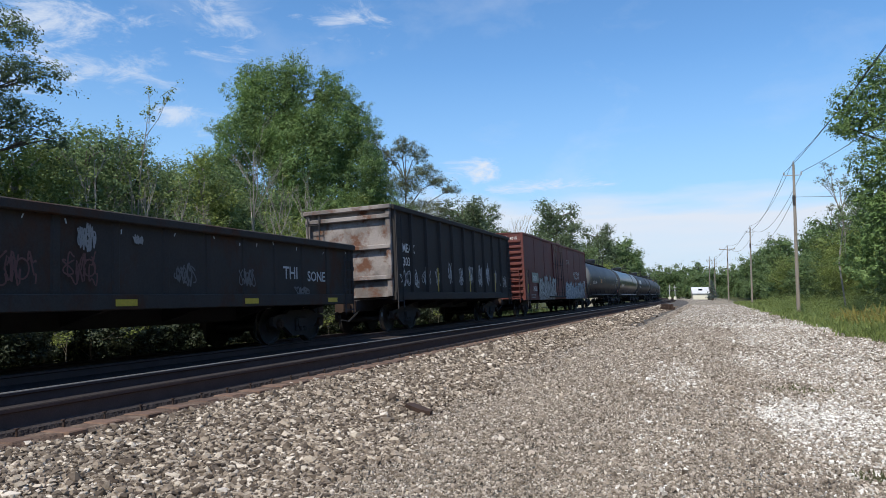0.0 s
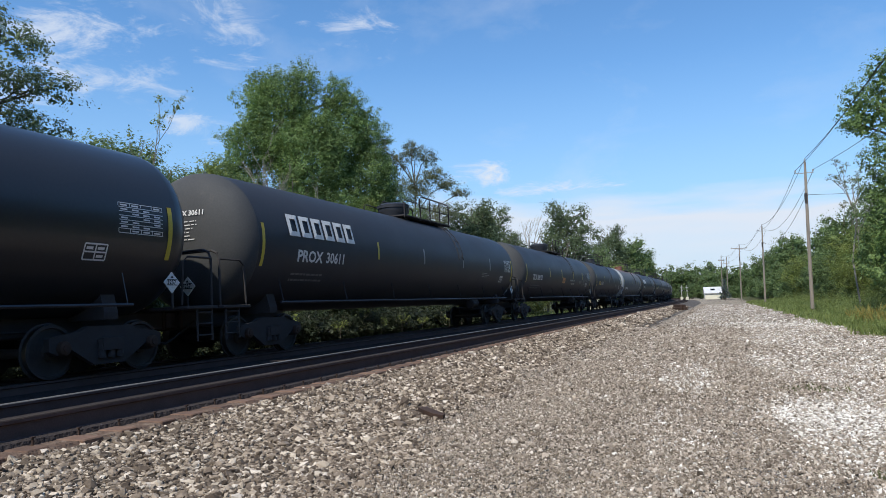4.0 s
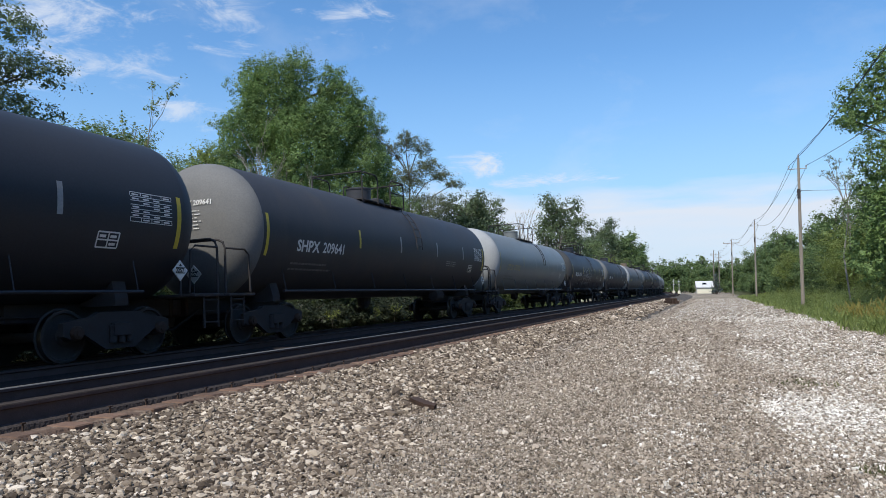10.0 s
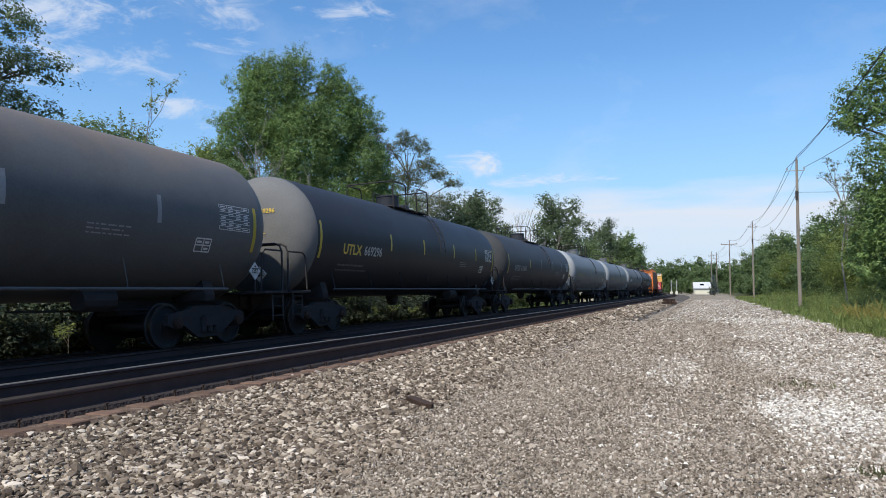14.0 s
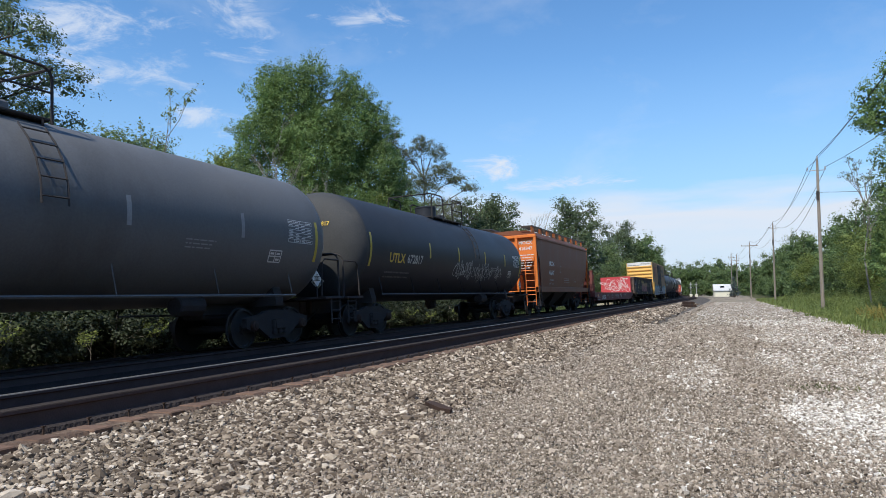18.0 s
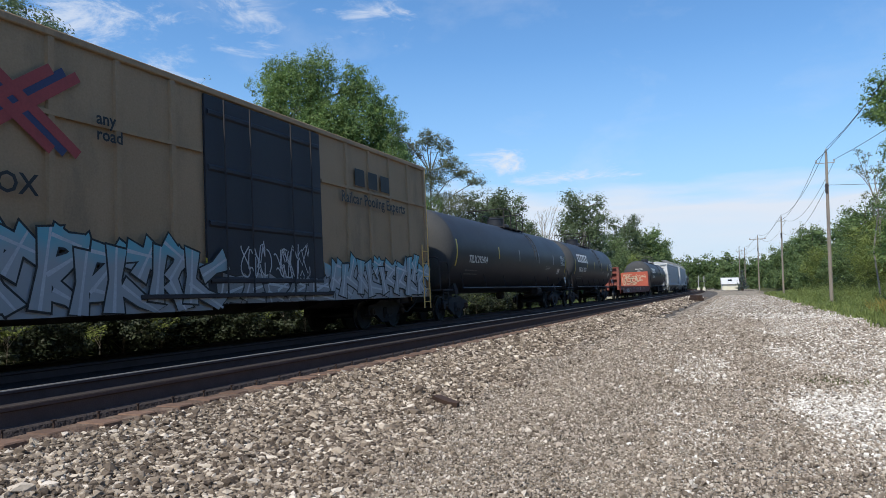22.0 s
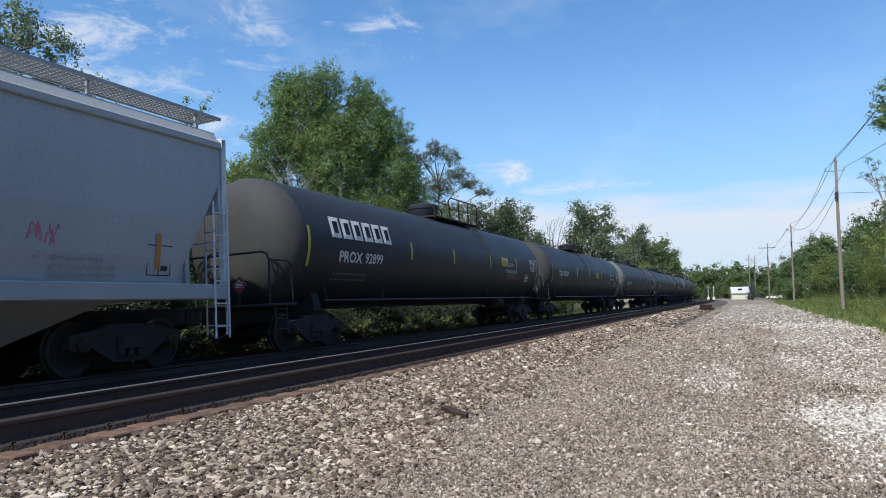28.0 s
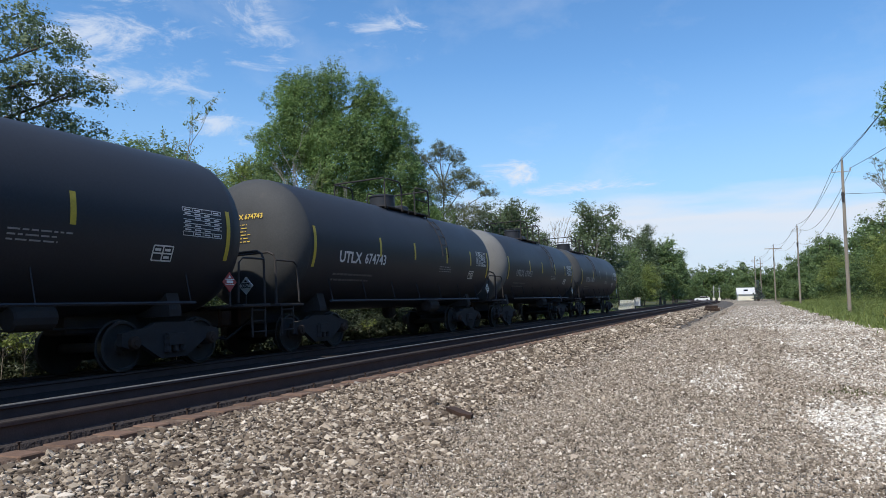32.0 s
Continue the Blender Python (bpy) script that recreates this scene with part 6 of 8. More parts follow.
# ---- bulkhead flat cars ----
def flat_car(label, length, front, rear, mark):
    half, w, deck = length / 2, 1.45, 1.12
    car = thing("bulkhead_flatcar", label, "flatcar", "freight train cars")
    for sx in (-1, 1):
        sl = Mesh().prism([(-half, deck - 0.3), (-half, deck), (half, deck), (half, deck - 0.3), (half - 0.9, deck - 0.34), (half - 1.3, deck - 0.6), (-half + 1.3, deck - 0.6), (-half + 0.9, deck - 0.34)], "x", sx * w - 0.06 + 0.04 * sx, sx * w + 0.06 + 0.04 * sx)
        ss = part("side_sill", sl, FLAT_RED, car)
        pocket = Mesh().box(-0.04, 0.04, -0.11, 0.11, -0.05, 0.026, 0.008).data("stake_pocket", FLAT_RED)
        for i in range(17):
            part("stake_pocket", pocket, None, ss, at=(sx * (w + 0.13), -half + 1.3 + (length - 2.6) * i / 16, deck - 0.02))
        if sx > 0:
            pl = side_of(w + 0.102)
            decal("reporting_mark", letters(mark, 0.44, 0.006), pl(-half + 3.0, deck - 0.52), WHITE_PAINT, ss)
            decal("lettering", letters("DO NOT WELD TO FLOOR", 0.1, 0.002), pl(-half + 1.05, deck - 0.56), WORN_WHITE, ss)
            decal("lettering", letters("JACK PAD", 0.08, 0.002), pl(-half + 2.15, deck - 0.42), DIM_PAINT, ss)
            decal("fine_print", bars(0.7, 0.09, 1, random.Random(7)), pl(-half + 0.1, deck - 0.27), DIM_PAINT, ss)
            decal("notice", strip(0.62, 0.16), pl(-half + 1.1, deck - 0.3), ORANGE_TAPE, ss)
            decal("notice_print", strip(0.5, 0.05), pl(-half + 1.32, deck - 0.36), WORN_WHITE, ss)
            decal("fine_print", bars(2.2, 0.16, 2, random.Random(9)), pl(half - 6.4, deck - 0.24), DIM_PAINT, ss)
            decal("test_panel", grid_panel(0.5, 0.3, 2, 2), pl(half - 8.2, deck - 0.36), WHITE_PAINT, ss)
            for y in (-5.1, -0.9, 1.9, 4.6):
                decal("reflector", strip(0.7, 0.13), pl(y, deck - 0.3), DIM_TAPE, ss)
            decal("lettering", letters("LD LMT 205100", 0.15, 0.003), pl(-2.9, deck - 0.26), DIM_PAINT, ss)
            decal("weight_print", bars(1.1, 0.12, 1, random.Random(3)), pl(-2.9, deck - 0.46), DIM_PAINT, ss)
            decal("data_panel", ring_blocks(1, 0.42, 0.34, 0.02), pl(-4.3, deck - 0.48), DIM_PAINT, ss)
            decal("lettering", letters("C", 0.17, 0.003), pl(-4.17, deck - 0.44), DIM_PAINT, ss)
            decal("graffiti", scribble(1.3, 0.26, 5, 4, 0.03), pl(-0.3, deck - 0.42), DIM_PAINT, ss, "sprayed graffiti scrawl")
    board = Mesh().box(-w, w, -0.14, 0.14, 0, 0.06, 0.008).data("deck_board", DECK_WOOD)
    n = int((length - 1.4) / 0.3)
    for i in range(n):
        part("deck_board", board, None, car, at=(0, -half + 0.85 + (length - 1.7) * i / (n - 1), deck - 0.05))
    part("centre_sill", Mesh().prism([(-half - 0.2, deck - 0.07), (half + 0.2, deck - 0.07), (half + 0.2, 0.6), (half - 3.2, 0.6), (half - 4.4, 0.26), (-half + 4.4, 0.26), (-half + 3.2, 0.6), (-half - 0.2, 0.6)], "x", -0.35, 0.35), STEEL_DARK, car)
    part("brake_reservoir", Mesh().turned([(-1.4, 0.1), (-1.3, 0.24), (0.6, 0.24), (0.7, 0.1)], "y", 12, (0.85, 2.0, 0.5)), STEEL_DARK, car)
    for sy, panel, frame_paint in ((-1, front, BULK_DULL), (1, rear, FLAT_RED)):
        y = sy * (half - 0.3)
        face = -sy
        bk = part("bulkhead", Mesh().box(-w, w, min(y, y + face * 0.07), max(y, y + face * 0.07), deck, 2.72), panel, car, "bulkhead panel")
        for x in (-w + 0.1, -0.5, 0.5, w - 0.1):
            post = Mesh().prism([(y, deck - 0.3), (y, 2.72), (y + sy * 0.16, 2.72), (y + sy * 0.42, deck), (y + sy * 0.42, deck - 0.3)], "x", x - 0.09, x + 0.09)
            part("bulkhead_post", post, panel if sy < 0 else frame_paint, bk)
        for z in (deck + 0.05, deck + 0.55, deck + 1.05, 2.6):
            ya, yb = sorted((y, y + sy * 0.18))
            part("bulkhead_beam", Mesh().box(-w, w, ya, yb, z, z + 0.12, 0.015), panel if sy < 0 else frame_paint, bk)
        part("end_ladder", ladder(w + 0.05, y, y + sy * 0.36, 0.5, 2.4, 7), FLAT_RED, car)
        if sy > 0:
            spray = [(2.4, 1.3, -1.2, deck + 0.12, 3, WHITE_PAINT if panel is BULK_PINK else SPRAY_CREAM, 0.04)]
            if panel is BULK_RUST:
                spray = [(0.5, 0.3, 0.75, deck + 0.95, 3, SPRAY_CREAM, 0.03), (0.35, 0.14, 0.55, deck + 0.6, 2, SPRAY_CREAM, 0.025)]
            else:
                spray += [(2.2, 1.0, -1.1, deck + 0.25, 2, WHITE_PAINT, 0.04), (0.6, 0.16, 0.65, 2.42, 4, WHITE_PAINT, 0.025)]
            if panel is BULK_RUST:
                put = lambda u, v, e: (u, y - 0.07 - e, deck + v)
                for x, r in ((-0.62, 0.36), (-0.05, 0.36)):
                    decal("graffiti", ring(x, 0.75, r + 0.06, 0.045), put, SPRAY_CREAM, bk, "cream sprayed bubble outline", 0.03)
                    decal("graffiti", ring(x, 0.75, r, 0.05), put, STEEL_RUST, bk, "dark sprayed ring", 0.033)
                    decal("graffiti", ring(x, 0.75, 0.2, 0.05), put, SPRAY_CREAM, bk, "cream sprayed ring", 0.036)
                for x, z, rx, rz, ph in ((-1.05, 0.75, 0.22, 0.55, 0.3), (-0.35, 1.15, 0.3, 0.25, 1.0), (0.4, 0.95, 0.26, 0.42, 2.0), (-1.0, 1.15, 0.2, 0.22, 4.0), (-1.1, 0.5, 0.16, 0.2, 1.5), (0.38, 0.9, 0.16, 0.3, 5.0), (-0.3, 0.35, 0.5, 0.16, 3.2), (-0.7, 1.2, 0.2, 0.16, 0.1), (-1.0, 0.85, 0.12, 0.4, 2.6)):
                    pts = [(x + rx * math.cos(ph + 0.42 * i), z + rz * math.sin(ph + 0.42 * i)) for i in range(13)]
                    decal("graffiti", ribbon(pts, 0.05), put, SPRAY_CREAM, bk, "cream sprayed bubble outline", 0.04 + 0.003 * x)
            for k, (ww, hh, x0, z0, cnt, pm, wd) in enumerate(spray):
                decal("graffiti", scribble(ww, hh, 31 + k, cnt, wd), (lambda x0, z0: lambda u, v, e: (x0 + u, y - 0.07 - e, z0 + v))(x0, z0), pm, bk, "sprayed graffiti scrawl", 0.006 + 0.004 * k)
    bearer = Mesh().prism([(-w, deck - 0.09), (w, deck - 0.09), (w, deck - 0.4), (0.35, deck - 0.8), (-0.35, deck - 0.8), (-w, deck - 0.4)], "y", -0.05, 0.05).data("cross_bearer", STEEL_DARK)
    for i in range(9):
        part("cross_bearer", bearer, None, car, at=(0, -half + 1.5 + (length - 3) * i / 8, 0))
    running_gear(car, half, 1.9)
    return car


# ---- the train: each car with the places of its front and rear along the line at 0 s ----
SPEED = 22.0
CARS = []


def in_train(car, front, rear):
    CARS.append((car, (front + rear) / 2 + (0.05 if front < 570 else 0.32 if front < 700 else 0.46)))


def tank(front, rear, label, paint, **kw):
    kw.setdefault("radius", 1.56)
    kw.setdefault("zc", 2.5)
    front, rear = front + 0.35, rear + 0.75
    in_train(tank_car(label, rear - front, paint=paint, **kw), front, rear)


SPRAY_PINK_DULL = surface("faded_pink_spray", (0.12, 0.055, 0.05), (0.17, 0.08, 0.07), 2, 0.7, 0, 0, 30)
in_train(gondola("low black gondola with rust and graffiti", 16.0, 2.5, 1.02, GON_RUSTY, GON_RUSTY, 15,
                 tags=((4.7, 0.3, 0.65, 0.6, 3, FAINT_PAINT), (5.9, 0.25, 0.6, 0.5, 3, SPRAY_PINK_DULL), (7.0, 0.3, 0.6, 0.5, 3, SPRAY_PINK_DULL), (7.25, 0.85, 0.3, 0.36, 0, DIM_PAINT), (8.35, 1.0, 0.2, 0.13, 0, DIM_PAINT), (9.3, 0.32, 0.5, 0.38, 4, FAINT_PAINT), (11.2, 0.3, 0.45, 0.38, 4, FAINT_PAINT), (13.2, 0.12, 0.6, 0.2, 4, FAINT_PAINT)),
         marks=(("THI", 12.75, 0.5, 0.4, SPRAY_PALE), ("SONE", 13.76, 0.46, 0.34, SPRAY_PALE)), stripes=5, rib=0.03, chips=18), 0.6, 16.6)
in_train(gondola("tall black gondola with rust-streaked white end", 13.3, 3.96, 1.1, GON_BLACK, GON_END, 11, "MEAX 3033", upright=True,
                 marks=(("MEAX", 0.75, 1.42, 0.4, WHITE_PAINT), ("3033", 0.78, 0.98, 0.4, WHITE_PAINT)),
                 tags=((0.55, 0.3, 1.5, 0.55, 5, SPRAY_PALE), (2.35, 0.3, 0.7, 0.7, 3, SPRAY_PALE), (3.6, 0.4, 0.5, 0.55, 3, SPRAY_PALE), (4.9, 0.5, 0.5, 0.75, 3, SPRAY_PALE), (6.1, 0.45, 0.6, 0.6, 3, SPRAY_PALE), (7.3, 0.5, 0.45, 0.75, 3, SPRAY_PALE), (8.5, 0.45, 0.5, 0.8, 3, SPRAY_PALE), (9.6, 0.55, 0.45, 0.8, 3, SPRAY_PALE), (10.8, 0.5, 0.4, 0.6, 3, DIM_PAINT), (11.8, 0.4, 1.0, 0.5, 4, SPRAY_PALE))), 19.3, 32.6)
in_train(box_car("oxide-red box car with pale graffiti along its lower side", 19.6, 4.5, 0.95, BOX_RED, BOX_RED, BOX_RED, "plain", "14015",
                 marks=(("strip", 1.5, 0.85, 1.5, 0.55, surface("faded_green_panel", (0.2, 0.24, 0.2), (0.26, 0.3, 0.25))), ("GKIX", 1.65, 0.95, 0.42, 0.006, WHITE_PAINT), ("140 15", 1.65, 0.4, 0.36, 0, WHITE_PAINT),
                        ("bars", 1.2, 0.02, 1.4, 0.25, DIM_PAINT), ("chunks", 3.0, -0.1, 4.3, 1.4, SPRAY_SILVER), ("chunks", 10.8, -0.1, 7.0, 1.2, SPRAY_ICE), ("scribble", 13.8, 1.25, 2.2, 0.6, SPRAY_PALE), ("strip", 18.1, 0.75, 0.6, 0.45, WHITE_PAINT), ("strip", 18.13, 0.78, 0.26, 0.39, BLACK_PAINT), ("bars", 11.6, 2.3, 1.2, 0.3, DIM_PAINT)),
                 number="14015", door=(0.37, 3.0)), 35.4, 55.1)
tank(56.6, 75.9, "long matt black pressure tank car with end ladder", TANK_BLACK, mark="NATX 1094", style="pressure", dome=0.6, notice=(-3.4, 2.2, ORANGE_TAPE), seed=1, head=False, long_walk=True, ladder_end=True, head_paint=HEAD_LIT_GREY, extra=((6.2, -0.3, "NON-ODORIZED", 0.14, DIM_PAINT),))
tank(77.4, 97.6, "glossy black tank car with bright reflections", TANK_GLOSS, mark="TILX 308009", style="pressure", dome=1.0, seed=3)
tank(99.0, 119.2, "long black tank car with white maker's mark", TANK_BLACK, mark="PROX 30611", brand=True, style="pressure", dome=0.3, seed=4)
tank(120.7, 140.15, "long black tank car with pale graffiti", TANK_BLACK, mark="TILX 308122", style="pressure", dome=0.2, seed=5, tags=((6.0, 1.85, 2.3, 0.9, -4, SPRAY_SILVER),), notice=(-0.5, 1.98, ORANGE_TAPE), extra=((1.6, -0.36, "LIQUEFIED PETROLEUM GAS", 0.14, WORN_WHITE), (2.2, -0.58, "NON-ODORIZED", 0.14, WORN_WHITE)))
tank(141.9, 157.7, "black tank car with yellow lettering on its grey-lit end", TANK_BLACK, mark="UTLX 674329", mark_paint=YELLOW_PAINT, end_paint=YELLOW_PAINT, dome=-0.5, seed=6)
tank(158.9, 175.6, "grey tank car with rust along the top", TANK_RUSTY, mark="SHQX 6401", mark_z=-0.72, head_paint=HEAD_LIT_PALE, dome=0.3, seed=7)
tank(177.0, 194.4, "black tank car with white maker's mark", TANK_BLACK, mark="PROX 70118", brand=True, dome=1.2, seed=8)
tank(195.8, 212.0, "black tank car with yellow lettering", TANK_BLACK, mark="UTLX 644892", extra=((-4.6, -0.98, "THE TANK CAR PEOPLE", 0.12, YELLOW_PAINT),), end_paint=YELLOW_PAINT, mark_paint=YELLOW_PAINT, dome=1.8, seed=9)
tank(213.5, 230.0, "black tank car with white lettering", TANK_BLACK, mark="SHPX 210444", head_paint=HEAD_LIT_GREY, dome=1.0, seed=10)
tank(231.4, 247.9, "dusty black tank car with white lettering", TANK_DUSTY, mark="SHPX 209641", head_paint=HEAD_LIT_GREY, dome=-0.3, seed=12)
tank(249.3, 265.5, "pale grey-green tank car, clean", TANK_PALE, mark="UTLX 670782", mark_paint=OCHRE_PAINT, stripe_paint=OCHRE_PAINT, end_paint=YELLOW_PAINT, head_paint=HEAD_LIT_PALE, dome=0.2, seed=14)
tank(267.0, 282.9, "black tank car with a large sprayed tag", TANK_BLACK, mark="PROX 230954", dome=-0.4, seed=15, extra=((-4.6, -0.74, "LB  86300 KG", 0.16, DIM_PAINT), (-4.6, -0.98, "LB  33000 KG", 0.16, DIM_PAINT)), tags=((-3.4, 1.5, 4.0, 1.2, -5, SPRAY_PALE),))
tank(284.3, 301.0, "black tank car with white lettering", TANK_DUSTY, mark="SHPX 210104", head_paint=HEAD_LIT_GREY, dome=1.4, seed=16)
tank(302.5, 320.3, "grey tank car with a brown weathered top", TANK_TAN, head_paint=HEAD_LIT_PALE, mark="UTLX 670453", mark_paint=YELLOW_PAINT, end_paint=YELLOW_PAINT, dome=0.1, seed=18)
tank(321.7, 337.6, "black tank car with yellow lettering", TANK_BLACK, mark="UTLX 669296", mark_paint=YELLOW_PAINT, end_paint=YELLOW_PAINT, head_paint=HEAD_LIT_GREY, dome=0.0, seed=19)
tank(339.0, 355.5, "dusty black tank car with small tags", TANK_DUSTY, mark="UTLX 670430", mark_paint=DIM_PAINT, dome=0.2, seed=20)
tank(356.9, 373.4, "grey tank car with dark data panel", TANK_GREY, mark="UTLX 670112", mark_paint=OCHRE_PAINT, stripe_paint=OCHRE_PAINT, head_paint=HEAD_LIT_PALE, dome=0.3, seed=21)
tank(374.9, 391.1, "light grey tank car with yellow end lettering", TANK_GREY, mark="UTLX 670784", mark_paint=OCHRE_PAINT, stripe_paint=OCHRE_PAINT, end_paint=YELLOW_PAINT, head_paint=HEAD_LIT_PALE, dome=-0.3, seed=22)
tank(392.5, 410.0, "dark grey tank car with dirt streaks", TANK_SHADE, mark="SHQX 6734", head_paint=HEAD_LIT_PALE, dome=0.2, seed=24)
tank(411.4, 427.2, "black tank car with pale graffiti scrawls", TANK_BLACK, mark="UTLX 672817", end_paint=YELLOW_PAINT, mark_paint=YELLOW_PAINT, dome=0.2, seed=25, tags=((-0.9, 1.72, 1.7, 0.6, 5, SPRAY_PALE), (1.1, 1.66, 2.2, 0.66, 6, SPRAY_PALE), (3.7, 1.75, 0.8, 0.5, 3, SPRAY_PALE), (5.6, 1.6, 0.7, 0.4, 3, DIM_PAINT)))
in_train(hopper("bright orange covered hopper with sunlit end", 13.6, 4.4, HOPPER_ORANGE, "MOCX", "416347", WHITE_PAINT, walk_paint=GRATE_DARK, cut=1.15, side_paint=HOPPER_ORANGE_SHADED), 430.1, 443.7)
in_train(flat_car("empty red bulkhead flatcar with a graffitied panel", 20.8, FLAT_RED, BULK_PINK, "LW62077"), 445.9, 466.7)
in_train(gondola("black gondola with brown end and coloured graffiti", 17.3, 2.72, 1.02, GON_RUSTY, GON_BROWN, 13, "486873",
                 marks=(("CS", 2.95, 1.0, 0.6, PALE_YELLOW), ("XT", 4.4, 1.0, 0.6, PALE_YELLOW), ("48", 2.95, 0.42, 0.6, PALE_YELLOW), ("68", 4.4, 0.42, 0.6, PALE_YELLOW), ("73", 5.75, 0.42, 0.5, DIM_PAINT), ("C", 12.1, 0.75, 0.6, PALE_YELLOW), ("S", 13.1, 0.75, 0.6, PALE_YELLOW), ("X", 14.5, 0.75, 0.6, PALE_YELLOW), ("INSIDE", 0.5, 1.45, 0.16, DIM_PAINT), ("HEIGHT", 1.75, 1.45, 0.16, DIM_PAINT), ("5-6", 1.6, 1.25, 0.16, DIM_PAINT)),
                 tags=((6.7, 0.1, 4.3, 1.25, -7, SPRAY_SUNSET), (15.3, 0.3, 0.5, 0.9, 3, DIM_PAINT), (0.6, 0.55, 0.9, 0.6, 4, SPRAY_PALE), (15.5, 0.2, 0.8, 1.1, 4, SPRAY_PALE), (3.2, 0.05, 0.7, 0.3, 3, DIM_PAINT)), rib=0.03), 468.7, 486.0)
in_train(box_car("tall yellow ribbed box car with dark doors and blue graffiti", 16.6, 5.02, 0.95, BOX_YELLOW_SHADED, BOX_YELLOW, DOOR_NAVY, "ribbed", "FBOX 505871",
                 marks=(("next", 1.2, 2.9, 0.28, 0.05, BLACK_PAINT), ("load", 1.2, 2.65, 0.28, 0.05, BLACK_PAINT), ("any", 4.3, 2.75, 0.28, 0.05, BLACK_PAINT), ("road", 4.3, 2.5, 0.28, 0.05, BLACK_PAINT), ("cross", 2.2, 2.2, 1.6, 1.2, BLACK_PAINT),
                        ("FB OX", 2.2, 1.5, 0.42, 0.05, BLACK_PAINT), ("50587 1", 1.4, 1.0, 0.42, 0.05, BLACK_PAINT), ("Railcar Pooling Experts", 11.4, 2.35, 0.4, 0.05, BLACK_PAINT), ("strip", 12.2, 2.85, 0.5, 0.45, BLACK_PAINT), ("strip", 12.9, 2.85, 0.5, 0.45, BLACK_PAINT), ("strip", 13.6, 2.85, 0.5, 0.45, BLACK_PAINT),
                        ("chunks", 0.2, -0.2, 6.6, 1.3, SPRAY_FADE), ("chunks", 10.6, -0.1, 5.7, 1.15, SPRAY_FADE), ("scribble", 7.6, 0.35, 2.2, 0.75, SPRAY_PALE), ("chunks", 6.8, -0.1, 3.7, 0.5, SPRAY_SILVER), ("bars", 8.6, 1.5, 1.1, 0.3, DIM_PAINT), ("strip", 7.1, 2.3, 0.32, 0.3, DIM_PAINT)),
                 door=(0.404, 3.85)), 487.2, 503.8)
tank(505.2, 523.0, "black tank car with white lettering", TANK_BLACK, mark="TILX 292404", dome=0.9, seed=26)
tank(524.4, 538.9, "black tank car with white maker's mark", TANK_BLACK, mark="PROX 70527", brand=True, dome=0.0, seed=27)
in_train(flat_car("empty red bulkhead flatcar with an orange-red panel", 20.4, BULK_DULL, BULK_RUST, "LW62082"), 542.6, 563.0)
tank(564.6, 581.8, "black tank car with large white maker's mark", TANK_BLACK, mark="PROX 51055", brand=True, dome=-0.4, seed=29)
in_train(hopper("pale grey covered hopper, clean", 20.0, 4.5, HOPPER_END_LIT, "NCIX", "6345", BLACK_PAINT, side_paint=HOPPER_SIDE_SHADED), 584.6, 604.6)
in_train(hopper("pale grey covered hopper with dark graffiti outlines", 19.6, 4.5, HOPPER_END_LIT, "NCIX", "6391", BLACK_PAINT, side_paint=HOPPER_SIDE_SHADED, tags=((6.6, 0.15, 3.6, 0.85, 6, BLACK_PAINT), (12.4, 0.35, 1.9, 0.7, 4, BLACK_PAINT), (15.6, 0.5, 0.5, 0.5, 3, SPRAY_PINK))), 606.4, 626.0)
tank(627.5, 647.2, "long black tank car with white maker's mark", TANK_BLACK, mark="PROX 92899", brand=True, style="pressure", dome=0.3, seed=31, notice=(4.2, 2.4, REFLECTOR), head=False, ladder_end=True, extra=((4.9, -0.1, "LIQUEFIED", 0.2, SPRAY_PALE), (4.7, -0.36, "PETROLEUM GAS", 0.2, SPRAY_PALE), (5.0, -0.62, "NON-ODORIZED", 0.17, EMBLEM_RED)))
tank(648.8, 669.6, "long black tank car with yellow notice", TANK_BLACK, mark="TILX 309239", mark_z=-0.26, walk_way=-1, style="pressure", dome=0.3, seed=33, notice=(1.2, 2.3, REFLECTOR), ladder_end=True, extra=((6.3, 0.02, "NON-ODORIZED", 0.18, SPRAY_PALE), (6.2, -0.26, "LIQUEFIED PETROLEUM GAS", 0.13, SPRAY_PALE)))
tank(671.2, 692.0, "long dark grey tank car with pale graffiti", TANK_DUSTY, mark="GATX 212699", head_paint=HEAD_LIT_GREY, style="pressure", dome=0.3, seed=35, tags=((1.5, 1.9, 2.6, 0.8, 4, DIM_PAINT),))
tank(693.5, 714.0, "long black tank car with sprayed tags", TANK_BLACK, mark="TILX 305130", style="pressure", dome=0.2, seed=37, ladder_end=True, tags=((-2.0, 2.6, 1.0, 0.6, 3, DIM_PAINT), (-2.3, 1.8, 1.6, 0.6, 3, DIM_PAINT)))
tank(715.4, 727.8, "short black tank car with yellow end lettering", TANK_BLACK, mark="UTLX 674743", end_paint=YELLOW_PAINT, mark_paint=WHITE_PAINT, dome=0.6, seed=39)
tank(729.0, 741.0, "short black tank car with its end coloured sunlit grey", TANK_BLACK, mark="UTLX 670951", mark_paint=DIM_PAINT, head_paint=HEAD_LIT_GREY, dome=0.2, seed=41)
tank(742.2, 754.4, "short black tank car at the end of the train", TANK_BLACK, mark="UTLX 674530", mark_paint=DIM_PAINT, dome=-3.2, seed=42)


